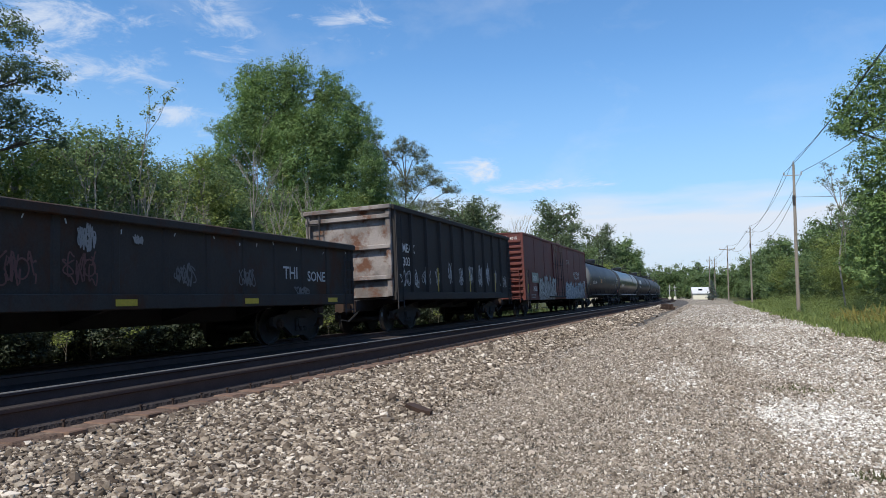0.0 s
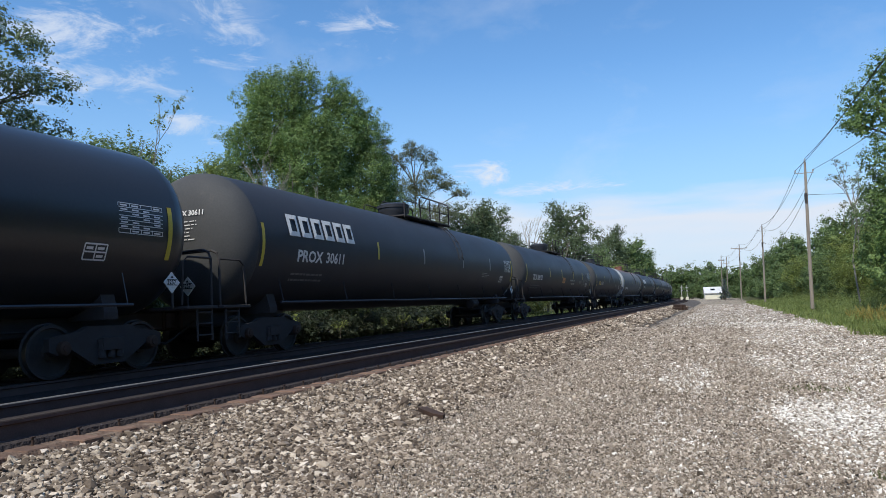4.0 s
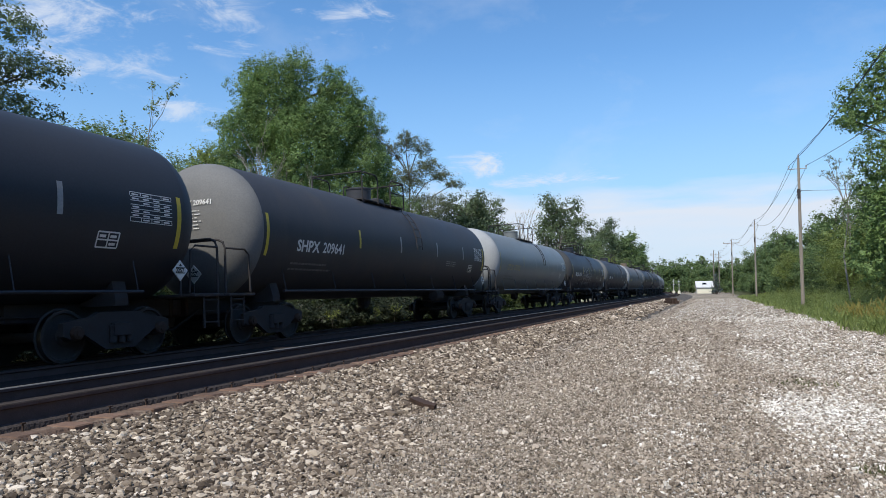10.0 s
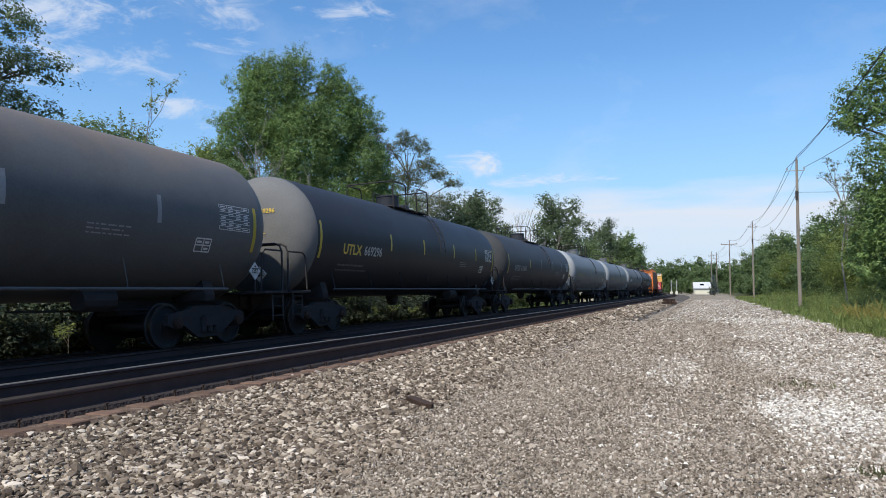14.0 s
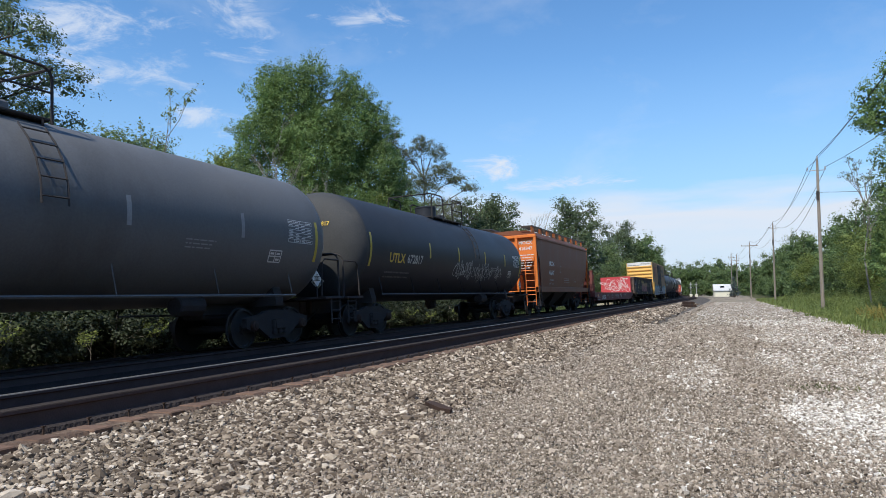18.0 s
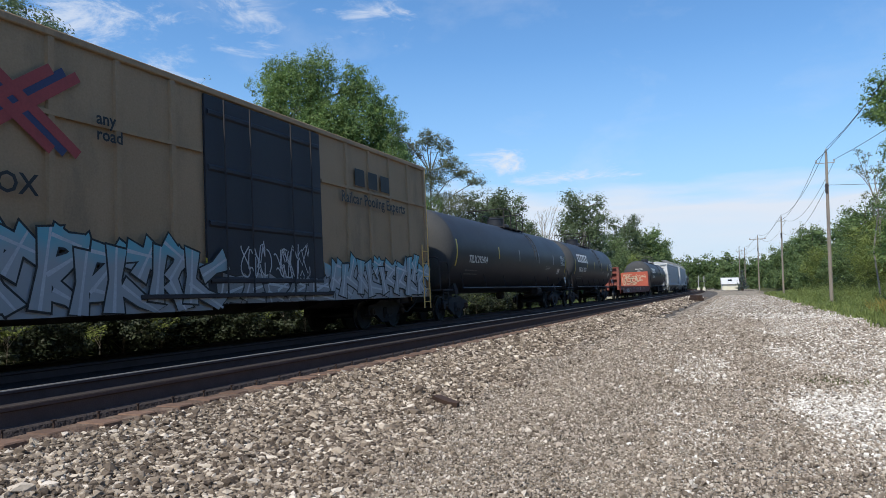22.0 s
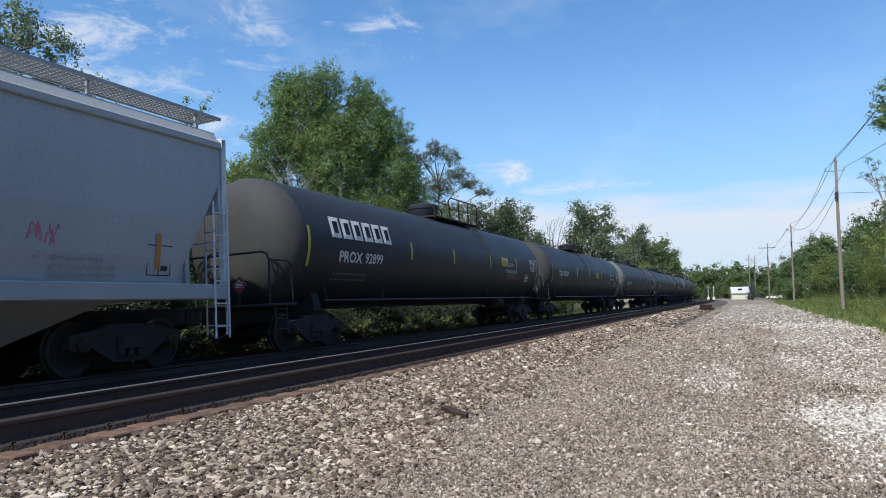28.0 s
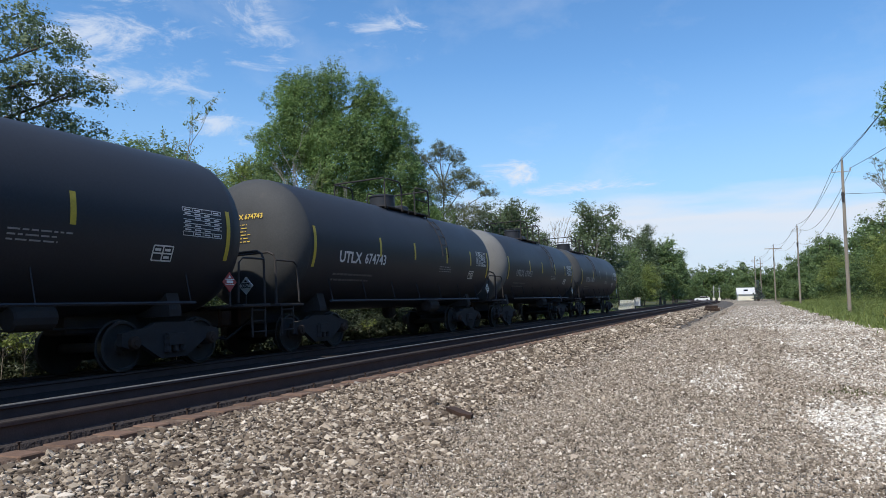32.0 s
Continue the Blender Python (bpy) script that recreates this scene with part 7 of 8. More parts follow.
# ---- stones ----
def stones(name, label, material, n, region, size, seed, flat=0.7, ico=False, keep=None, height=None):
    """Loose angular stones lying on the ground; region x0, x1, y0, y1."""
    rng = np.random.default_rng(seed)
    x = rng.uniform(region[0], region[1], n)
    y = rng.uniform(region[2], region[3], n)
    if keep is not None:
        k = rng.uniform(size=n) < keep(x, y)
        x, y = x[k], y[k]
        n = len(x)
    s = size * np.exp(rng.normal(0, 0.35, n))
    if ico:
        p = (1 + 5 ** 0.5) / 2
        base = np.array([(-1, p, 0), (1, p, 0), (-1, -p, 0), (1, -p, 0), (0, -1, p), (0, 1, p), (0, -1, -p), (0, 1, -p), (p, 0, -1), (p, 0, 1), (-p, 0, -1), (-p, 0, 1)]) / 1.9
        tri = np.array([(0, 11, 5), (0, 5, 1), (0, 1, 7), (0, 7, 10), (0, 10, 11), (1, 5, 9), (5, 11, 4), (11, 10, 2), (10, 7, 6), (7, 1, 8), (3, 9, 4), (3, 4, 2), (3, 2, 6), (3, 6, 8), (3, 8, 9), (4, 9, 5), (2, 4, 11), (6, 2, 10), (8, 6, 7), (9, 8, 1)])
    else:
        base = np.array([(1, 0, -0.1), (-0.5, 0.87, -0.1), (-0.5, -0.87, -0.1), (0.35, 0.62, 0.75), (-0.72, 0.0, 0.8), (0.35, -0.62, 0.7)])
        tri = np.array([(0, 1, 3), (1, 4, 3), (1, 2, 4), (2, 5, 4), (2, 0, 5), (0, 3, 5), (3, 4, 5)])
    m = len(base)
    v = base[None] * rng.uniform(0.6, 1.25, (n, m, 1)) + rng.normal(0, 0.14, (n, m, 3))
    v = v * rng.uniform(0.65, 1.2, (n, 1, 3)) * np.array([1, 1, flat])
    a, b = rng.uniform(0, 6.28, n), rng.normal(0, 0.35, n)
    ca, sa, cb, sb = np.cos(a)[:, None], np.sin(a)[:, None], np.cos(b)[:, None], np.sin(b)[:, None]
    vx, vy, vz = v[..., 0], v[..., 1], v[..., 2]
    vy, vz = vy * cb - vz * sb, vy * sb + vz * cb
    vx, vy = vx * ca - vy * sa, vx * sa + vy * ca
    z = yard(x, y)
    if height is not None:
        z = np.maximum(z, height(x))
    V = np.stack([vx * s[:, None] + x[:, None], vy * s[:, None] + y[:, None], vz * s[:, None] + (z + s * (0.2 if ico else 0.06))[:, None]], -1).reshape(-1, 3)
    F = (tri[None] + (np.arange(n) * m)[:, None, None]).reshape(-1, 3)
    return solid(name, fast(name, V, F, material), None, label, "gravel", kind="stuff")


def shoulder(x):
    return np.interp(x, [-12.4, -5.95, -5.6, -4.7, -3.7, -2.9, 0], [0.24, 0.26, 0.245, 0.16, 0.06, 0, 0])


BALLAST_EDGE = lambda x, y: np.clip((np.interp(y, (4, 8.5, 15, 40), (-2.6, -3.2, -3.6, -3.5)) - x + 0.16 * np.sin(y * 1.3) + 0.12 * np.sin(y * 3.1)) / 0.45, 0.012, 1)
stones("ballast", "pale angular limestone ballast", STONE, 31000, (-5.84, -2.0, 2.6, 7.6), 0.0215, 1, ico=True, keep=BALLAST_EDGE, height=shoulder)
stones("ballast", "pale angular limestone ballast", STONE, 36000, (-5.84, -2.0, 7.6, 13), 0.025, 8, 1.0, keep=BALLAST_EDGE, height=shoulder)
stones("ballast", "pale angular limestone ballast", STONE, 36000, (-5.84, -2.2, 13, 32), 0.034, 2, 1.0, keep=BALLAST_EDGE, height=shoulder)
stones("ballast", "pale angular limestone ballast", STONE, 14000, (-5.84, -2.4, 32, 90), 0.06, 3, keep=BALLAST_EDGE, height=shoulder)
stones("ballast", "pale angular limestone ballast", STONE, 26000, (-5.84, -2.0, -14, 2.6), 0.045, 18, 1.0, keep=BALLAST_EDGE, height=shoulder)
stones("road_stone", "fine grey-brown crushed stone", GRIT, 9000, (-3.0, 6.0, -12, 3.6), 0.034, 19, 0.7)
stones("road_stone", "fine grey-brown crushed stone", GRIT, 92000, (-3.5, 4.6, 3.6, 10), 0.0125, 4, 1.15, height=shoulder)
stones("road_stone", "fine grey-brown crushed stone", GRIT, 52000, (-4.0, 5.2, 10, 17), 0.0165, 40, 1.15, height=shoulder)
stones("road_stone", "fine grey-brown crushed stone", GRIT, 42000, (-4.0, 5.2, 17, 34), 0.026, 5, 0.8, height=shoulder)
stones("road_stone", "loose larger pale stone", STONE, 380, (-3.4, 0.5, 3, 24), 0.02, 6, 0.8, height=shoulder)
stones("road_stone", "fresh white crushed stone", WHITE_STONE, 84000, (-1.9, 5.4, 4.0, 17), 0.0165, 7, 1.1,
       keep=lambda x, y: 0.6 * np.clip(1.5 - np.hypot((x - 1.3) / 1.1, (y - 9.9) / 1.2), 0, 1) + 0.6 * np.clip((x + 1.0 + 0.16 * (y - 6) + 0.35 * np.sin(y * 0.9) + 0.3 * np.sin(x * 2.1 + y * 1.7)) / 2.0, 0, 1))
stones("road_stone", "fresh white crushed stone", WHITE_STONE, 40000, (-2.4, 5.0, 17, 40), 0.024, 71, 1.0,
       keep=lambda x, y: 0.6 * np.clip((x + 0.6 + 0.4 * np.sin(y * 0.5) + 0.3 * np.sin(x * 2.1 + y * 0.7)) / 1.5, 0.16, 1))
stones("road_stone", "freshly tipped white stone", WHITE_STONE, 26000, (-0.1, 2.7, 8.3, 11.6), 0.015, 72, 1.0,
       keep=lambda x, y: np.clip(1.6 - 1.5 * np.hypot((x - 1.3) / 1.15, (y - 9.9) / 1.2) + 0.3 * np.sin(x * 5 + y * 3), 0, 1))
stones("road_stone", "loose larger brown stone", STONE, 1500, (-3.4, 2.4, 12, 44), 0.03, 73, 0.8, height=shoulder)
stones("road_stone", "pale crushed stone farther down the yard", WHITE_STONE, 9000, (-2.2, 4.6, 38, 110), 0.042, 9, 0.5)
stones("road_stone", "grey-brown crushed stone farther down the yard", GRIT, 20000, (-3.0, 4.8, 30, 110), 0.045, 10, 0.5)


# ---- leaves, trees and shrubs ----
def leaves(centres, radii, count, size, seed, up=0.35, tall=1.0, ways=None):
    """Small pointed leaves gathered in clumps round the centres, drawn out along ways: arrays of vertices and faces."""
    rng = np.random.default_rng(seed)
    c = np.repeat(np.asarray(centres, float), count, 0)
    r = np.repeat(np.asarray(radii, float), count)
    n = len(c)
    d = rng.normal(size=(n, 3))
    d /= np.linalg.norm(d, axis=1)[:, None]
    off = d * (rng.uniform(0.05, 1.0, n) ** 0.75)[:, None]
    lean = d * 0.5
    if ways is not None:
        a = np.repeat(np.asarray(ways, float), count, 0)
        off = off + a * (0.65 * np.sum(off * a, 1))[:, None]
        lean = d * 0.3 + a * 0.45
    p = c + off * r[:, None] * np.array([1, 1, 0.85])
    nrm = lean + rng.normal(0, 0.27, (n, 3)) + np.array([0, 0, up])
    nrm /= np.linalg.norm(nrm, axis=1)[:, None]
    u = np.cross(nrm, rng.normal(size=(n, 3)))
    u /= np.linalg.norm(u, axis=1)[:, None]
    w = np.cross(nrm, u)
    s = (size * np.exp(rng.normal(0, 0.3, n)))[:, None]
    bend = nrm * s * 0.25
    V = np.stack([p - u * s, p + w * s * 0.55 * tall - bend * 0.3, p + u * s, p - w * s * 0.55 * tall - bend * 0.3], 1).reshape(-1, 3)
    return V, np.arange(4 * n).reshape(-1, 4)


def crown_clumps(lobes, gap, clump, seed, inner=0.18, droop=0.0):
    """Clumps over the outsides of the crown's lobes (x, y, z, rx, ry, rz): centres, the ways they point, radii."""
    rng = np.random.default_rng(seed)
    L = np.asarray(lobes, float)
    C, A, R = [], [], []
    for k, (x, y, z, a, b, c) in enumerate(L):
        area = 4 * math.pi * (((a * b) ** 1.6 + (a * c) ** 1.6 + (b * c) ** 1.6) / 3) ** (1 / 1.6)
        n = max(6, int(area / gap ** 2))
        d = rng.normal(size=(n, 3))
        d /= np.linalg.norm(d, axis=1)[:, None]
        q = np.where(rng.uniform(size=n) < inner, rng.uniform(0.35, 0.8, n), rng.uniform(0.84, 1.06, n))
        q = q * (1 + 0.07 * np.sin(5 * d[:, 0] + 7 * d[:, 2] + k) + 0.06 * np.sin(9 * d[:, 1] - 4 * d[:, 2]))
        p = np.array([x, y, z]) + d * q[:, None] * np.array([a, b, c])
        keep = (d[:, 2] > -0.55) | (rng.uniform(size=n) < 0.35)
        for m, o in enumerate(L):
            if m != k:
                keep &= np.linalg.norm((p - o[:3]) / o[3:], axis=1) > 0.72
        p, d = p[keep], d[keep]
        w = d / np.array([a, b, c]) * min(a, b, c) + np.array([0, 0, 0.45 - droop]) + rng.normal(0, 0.25, p.shape)
        C.append(p)
        A.append(w / np.linalg.norm(w, axis=1)[:, None])
        R.append(clump * rng.uniform(0.6, 1.35, len(p)))
    return np.concatenate(C), np.concatenate(A), np.concatenate(R)


def inner_leaves(lobes, size, fill, seed):
    """Larger shaded leaves that close the inside of the lobes."""
    rng = np.random.default_rng(seed + 900)
    P, S = [], []
    for x, y, z, a, b, c in lobes:
        k = min(size, min(a, b, c) * 0.3)
        n = int(4.19 * a * b * c * 0.45 * fill / (1.1 * k * k)) + 4
        d = rng.normal(size=(n, 3))
        d /= np.linalg.norm(d, axis=1)[:, None]
        P.append(np.array([x, y, z]) + d * (rng.uniform(0.1, 1.0, n) ** 0.4 * 0.8)[:, None] * np.array([a, b, c]))
        S.append(np.full(n, k))
    P, S = np.concatenate(P), np.concatenate(S)
    n = len(P)
    q = rng.normal(size=(n, 3)) + np.array([0, 0, 0.3])
    q /= np.linalg.norm(q, axis=1)[:, None]
    u = np.cross(q, rng.normal(size=(n, 3)))
    u /= np.linalg.norm(u, axis=1)[:, None]
    w = np.cross(q, u)
    k = S[:, None] * rng.uniform(0.7, 1.2, (n, 1))
    return np.stack([P - u * k, P + w * k * 0.55, P + u * k, P - w * k * 0.55], 1).reshape(-1, 3)


def lobed(height, width, low, n, seed, squat=1.0):
    """A full crown of uneven rounded lobes about a middle mass."""
    rng = random.Random(seed)
    mid, tall = (height + low) / 2, (height - low) / 2
    out = [(0, 0, mid, width * 0.34, width * 0.34, tall * 0.8)]
    for i in range(n):
        a, q = 2.4 * i + rng.uniform(-0.5, 0.5), (i + 0.5) / n
        r = width * (0.17 + 0.07 * rng.random()) * (1 - 0.25 * q)
        z = low + r * 0.7 + (height - low - 1.6 * r) * q ** 0.85
        reach = max(0.0, width / 2 * math.sin(math.pi * (0.22 + 0.62 * q)) ** 0.6 - r) * rng.uniform(0.75, 1.1)
        out.append((reach * math.cos(a), reach * math.sin(a), z, r, r, r * rng.uniform(0.8, 1.1) * squat))
    return out


def boughs(lobes, r, gap, seed):
    """Leafy boughs set over the outsides of the lobes, with dark gaps between them."""
    rng = np.random.default_rng(seed + 400)
    out = [(x, y, z, a * 0.72, b * 0.72, c * 0.76) for x, y, z, a, b, c in lobes]
    L, sofar = np.asarray(lobes, float), np.zeros((0, 3))
    for k, (x, y, z, a, b, c) in enumerate(lobes):
        d = rng.normal(size=(260, 3))
        d /= np.linalg.norm(d, axis=1)[:, None]
        p = np.array([x, y, z]) + d * np.array([a, b, c]) * rng.uniform(0.64, 0.8, (260, 1))
        for q in p[d[:, 2] > -0.6]:
            if any(np.linalg.norm((q - o[:3]) / o[3:]) < 0.8 for m, o in enumerate(L) if m != k):
                continue
            if len(sofar) and np.min(np.linalg.norm(sofar - q, axis=1)) < gap:
                continue
            sofar = np.concatenate([sofar, q[None]])
            s = r * rng.uniform(0.75, 1.25)
            out.append((*q, s, s, s * rng.uniform(0.6, 0.85)))
    return out


def spread(turn, rows):
    """Lobes given as (across, behind, z, rx, ry, rz) for a tree seen along a line turned by turn degrees to the left of +y."""
    c, q = math.cos(radians(turn)), math.sin(radians(turn))
    return [(u * c - v * q, u * q + v * c, z, a, b, h) for u, v, z, a, b, h in rows]


def tree(label, height, lobes, material, bark, seed, gap, clump, per, leaf, name="tree", trunk_r=None, twigs=3, droop=0.0, inner=0.18, up=0.35, fill=1.5, bough=None):
    rng = random.Random(seed)
    t = thing(name, label, "tree" if name == "tree" else "shrub", "woods beside the line")
    tr = Mesh()
    r0 = trunk_r or height * 0.016
    bx, by = rng.uniform(-0.3, 0.3), rng.uniform(-0.3, 0.3)
    spine = lambda z: Vector((bx * (z / height) ** 2, by * z / height, z))
    tr.tube([spine(height * q) - Vector((0, 0, 0.1)) for q in (0, 0.08, 0.3, 0.55, 0.8, 0.9)], [r0 * 1.5, r0 * 1.1, r0 * 0.9, r0 * 0.65, r0 * 0.35, r0 * 0.1], 9)
    limbs = lobes
    if bough:
        lobes = boughs(lobes, *bough, seed)
    C, A, R = crown_clumps(lobes, gap, clump, seed, inner, droop)
    for x, y, z, a, b, c in limbs:
        p1 = Vector((x, y, z))
        z0 = max(height * 0.12, min(height * 0.75, z - math.hypot(x, y) * 0.6 - 0.06 * height))
        p0 = spine(z0)
        mid = p0.lerp(p1, 0.5) + Vector((rng.uniform(-0.2, 0.2), rng.uniform(-0.2, 0.2), 0.04 * height))
        tr.tube([p0, mid, p1], [r0 * 0.5, r0 * 0.34, r0 * 0.16], 6)
        for j in range(twigs):
            d = Vector((rng.uniform(-1, 1), rng.uniform(-1, 1), rng.uniform(-0.2, 1))).normalized()
            tr.tube([p1.lerp(mid, rng.uniform(0, 0.6)), p1 + Vector((d.x * a, d.y * b, d.z * c)) * 0.55, p1 + Vector((d.x * a, d.y * b, d.z * c)) * 0.98], [r0 * 0.16, r0 * 0.1, r0 * 0.03], 4)
    part("trunk", tr, bark, t)
    V = np.concatenate([leaves(C, R, per, leaf, seed, up, 1.0, A)[0], inner_leaves(limbs, leaf * 2.1, fill, seed)])
    F = np.arange(len(V)).reshape(-1, 4)
    part("crown", fast("crown", V, F, material), None, t)
    return t


def bare_tree(label, height, spread, seed, bark, tuft=None):
    """A thin, nearly leafless tree of fine branches."""
    rng = random.Random(seed)
    t = thing("bare_tree", label, "tree", "woods beside the line")
    tr = Mesh()
    tips = []

    def grow(p, d, length, r, depth):
        q = p + d * length
        mid = p.lerp(q, 0.5) + Vector((rng.uniform(-1, 1), rng.uniform(-1, 1), 0)) * length * 0.06
        tr.tube([p, mid, q], [r, r * 0.8, r * 0.5], 5 if depth < 2 else 4, False)
        if depth >= 4:
            tips.append(tuple(q))
            return
        for k in range(3 if depth else 5):
            nd = (d + Vector((rng.uniform(-1, 1), rng.uniform(-1, 1), rng.uniform(-0.1, 0.5))) * spread).normalized()
            grow(p.lerp(q, rng.uniform(0.45, 1.0)), nd, length * rng.uniform(0.36, 0.55), r * 0.5, depth + 1)
    grow(Vector((0, 0, -0.1)), Vector((0.03, 0.02, 1)).normalized(), height * 0.62, height * 0.0062, 0)
    part("trunk", tr, bark, t)
    if tuft:
        V, F = leaves(rng.sample(tips, min(len(tips), tuft[0])), [0.2] * min(len(tips), tuft[0]), tuft[1], 0.04, seed)
        part("crown", fast("crown", V, F, tuft[2]), None, t)
    return t


def stand(ob, x, y, turn=0, z=0.0, scale=1.0):
    ob.matrix_basis = pose(x, y, z, 0, 0, turn) @ Matrix.Scale(scale, 4)
    return ob


def again(ob, x, y, turn, scale, z=0.0):
    c = copy_thing(ob, pose(x, y, z, 0, 0, turn))
    c.scale = (scale, scale, scale)
    return c


# the large maple and its neighbours across the line
stand(tree("tall full green maple beyond the train", 15.5, spread(34, (
    (-0.8, 0, 12.4, 2.3, 2.5, 3.6), (-2.3, -0.5, 10.6, 2.0, 2.2, 2.3), (-3.1, -0.6, 7.4, 2.0, 2.2, 2.6), (3.0, 0.3, 11.7, 2.0, 2.3, 3.6), (4.6, 0.4, 8.9, 2.2, 2.4, 2.9), (0.9, -1.0, 9.6, 2.9, 2.8, 3.9),
    (1.5, -1.2, 5.4, 4.4, 3.2, 3.4), (5.7, 0.5, 6.0, 2.2, 2.3, 2.4), (-2.0, 0.2, 14.0, 1.1, 1.3, 1.9), (0.6, 0.2, 14.4, 1.1, 1.3, 2.0), (2.6, 0.2, 13.9, 1.0, 1.2, 1.8), (4.3, 0.2, 12.0, 1.2, 1.3, 1.6), (-3.9, -0.2, 9.0, 1.1, 1.2, 1.3))),
    LEAF_MAPLE, BARK, 11, 0.5, 0.27, 50, 0.04, inner=0.06, fill=2.2, bough=(0.8, 1.3)), -24.3, 36.0, 0, 0.0, 1.04)
stand(tree("grey-green willow with open ragged branches", 14.6, spread(24, (
    (-2.9, 0, 14.1, 1.0, 1.0, 1.1), (-1.7, 0.3, 12.8, 1.0, 1.0, 0.9), (-0.1, 0, 13.6, 0.9, 0.9, 0.9), (1.0, 0.2, 13.1, 0.8, 0.9, 0.7), (1.6, -0.2, 11.7, 0.9, 0.9, 0.6), (2.6, 0, 10.9, 1.0, 0.9, 0.5), (3.6, 0, 10.2, 0.8, 0.8, 0.35),
    (-2.4, 0, 10.6, 1.7, 1.6, 1.5), (0.0, 0, 10.6, 1.5, 1.5, 1.1), (-1.0, 0, 7.6, 2.8, 2.2, 2.0), (1.8, 0, 8.3, 1.6, 1.5, 1.1), (0.0, 0, 4.5, 3.0, 2.5, 2.5))),
    LEAF_GREY, BARK, 12, 0.42, 0.3, 56, 0.045, trunk_r=0.11, twigs=6, droop=0.3, fill=0.8), -22.6, 50.6)
stand(tree("broad tree with open hanging branches at the wood's edge", 9.6, spread(61.8, (
    (3.6, -0.4, 9.3, 0.9, 1.0, 0.55), (2.2, 0.2, 9.9, 1.5, 1.5, 0.7), (4.6, 0, 8.15, 1.1, 1.0, 0.5), (3.2, -0.6, 8.1, 1.1, 1.2, 0.45), (4.4, 0.3, 6.9, 0.9, 1.0, 0.4), (4.7, -0.3, 6.3, 0.8, 0.9, 0.35), (3.2, 0.4, 7.2, 1.3, 1.3, 0.4),
    (1.4, 0, 7.6, 1.8, 1.8, 1.4), (1.8, 0.2, 5.4, 2.3, 2.0, 1.2), (2.4, 0.6, 3.7, 2.2, 1.8, 1.6), (-1.2, 0, 6.5, 2.6, 2.6, 3.2), (3.6, 1.2, 2.6, 1.6, 1.4, 1.6))),
    LEAF_BROAD, BARK, 13, 0.36, 0.25, 30, 0.042, twigs=5, droop=0.35, inner=0.1, fill=0.55), -20.75, 10.4)
SHRUB_A = stand(tree("dense green shrub in a thicket, coloured darker for shade", 4.6, lobed(4.6, 5.0, 0.0, 9, 21), LEAF_SHADED, BARK, 21, 0.5, 0.33, 26, 0.045, "shrub", 0.05), -16.6, 14.0)
SHRUB_B = stand(tree("bright green shrub at the edge of the wood", 5.6, lobed(5.6, 5.2, 0.0, 10, 22), LEAF_BRIGHT, BARK, 22, 0.5, 0.33, 26, 0.042, "shrub", 0.05), -17.0, 27.0)
WOOD_A = stand(tree("mid-green tree in dense woods", 8.4, lobed(8.4, 5.6, 0.8, 12, 23), LEAF_WOOD, BARK, 23, 0.52, 0.34, 27, 0.048), -22.0, 20.0)
WOOD_B = stand(tree("woodland tree with bright foliage", 7.8, lobed(7.8, 5.0, 0.7, 11, 24), LEAF_BRIGHT, BARK_PALE, 24, 0.52, 0.34, 27, 0.046), -20.5, 24.0)
WOOD_C = stand(tree("tall dark green woodland tree", 11.5, lobed(11.5, 7.0, 0.6, 14, 25), LEAF_DUSK, BARK, 25, 0.66, 0.45, 26, 0.08), -19.5, 56.0, 0, 0.0, 0.85)
# brush whose leaf colour stands for the shadowed foot of the thicket
BRUSH = stand(tree("low tangle of brush under the thicket, leaves coloured dark for shade", 1.5, lobed(1.5, 1.8, 0.0, 7, 27), LEAF_BRUSH_SHADED, BARK_PALE, 27, 0.22, 0.15, 22, 0.035, "shrub", 0.02, twigs=6), -14.6, 2.0)
TWIGS = stand(bare_tree("pale dry twigs in the brush", 1.6, 0.6, 38, BARK_PALE, (40, 5, LEAF_BRIGHT)), -13.7, 9.0)
SAPLING = stand(bare_tree("thin bare sapling with pale stem", 6.5, 0.55, 31, BARK_PALE, (60, 5, LEAF_BRIGHT)), -17.4, 17.5)
DEAD = stand(bare_tree("dead grey tree of fine bare branches", 12.0, 0.5, 32, BARK_PALE), -20.0, 76.0)
stand(bare_tree("tall thin tree with sparse leaves at its top", 8.6, 0.4, 33, BARK_PALE, (150, 10, LEAF_BRIGHT)), -19.4, 19.2)
stand(bare_tree("tall thin leafless tree among the saplings", 7.6, 0.36, 35, BARK_PALE), -19.8, 17.9)
stand(bare_tree("tall thin leafless tree before the maple", 9.0, 0.42, 36, BARK_PALE), -18.8, 25.2)
stand(bare_tree("pale forked leafless tree before the maple", 8.2, 0.46, 37, BARK_PALE), -18.2, 28.4)


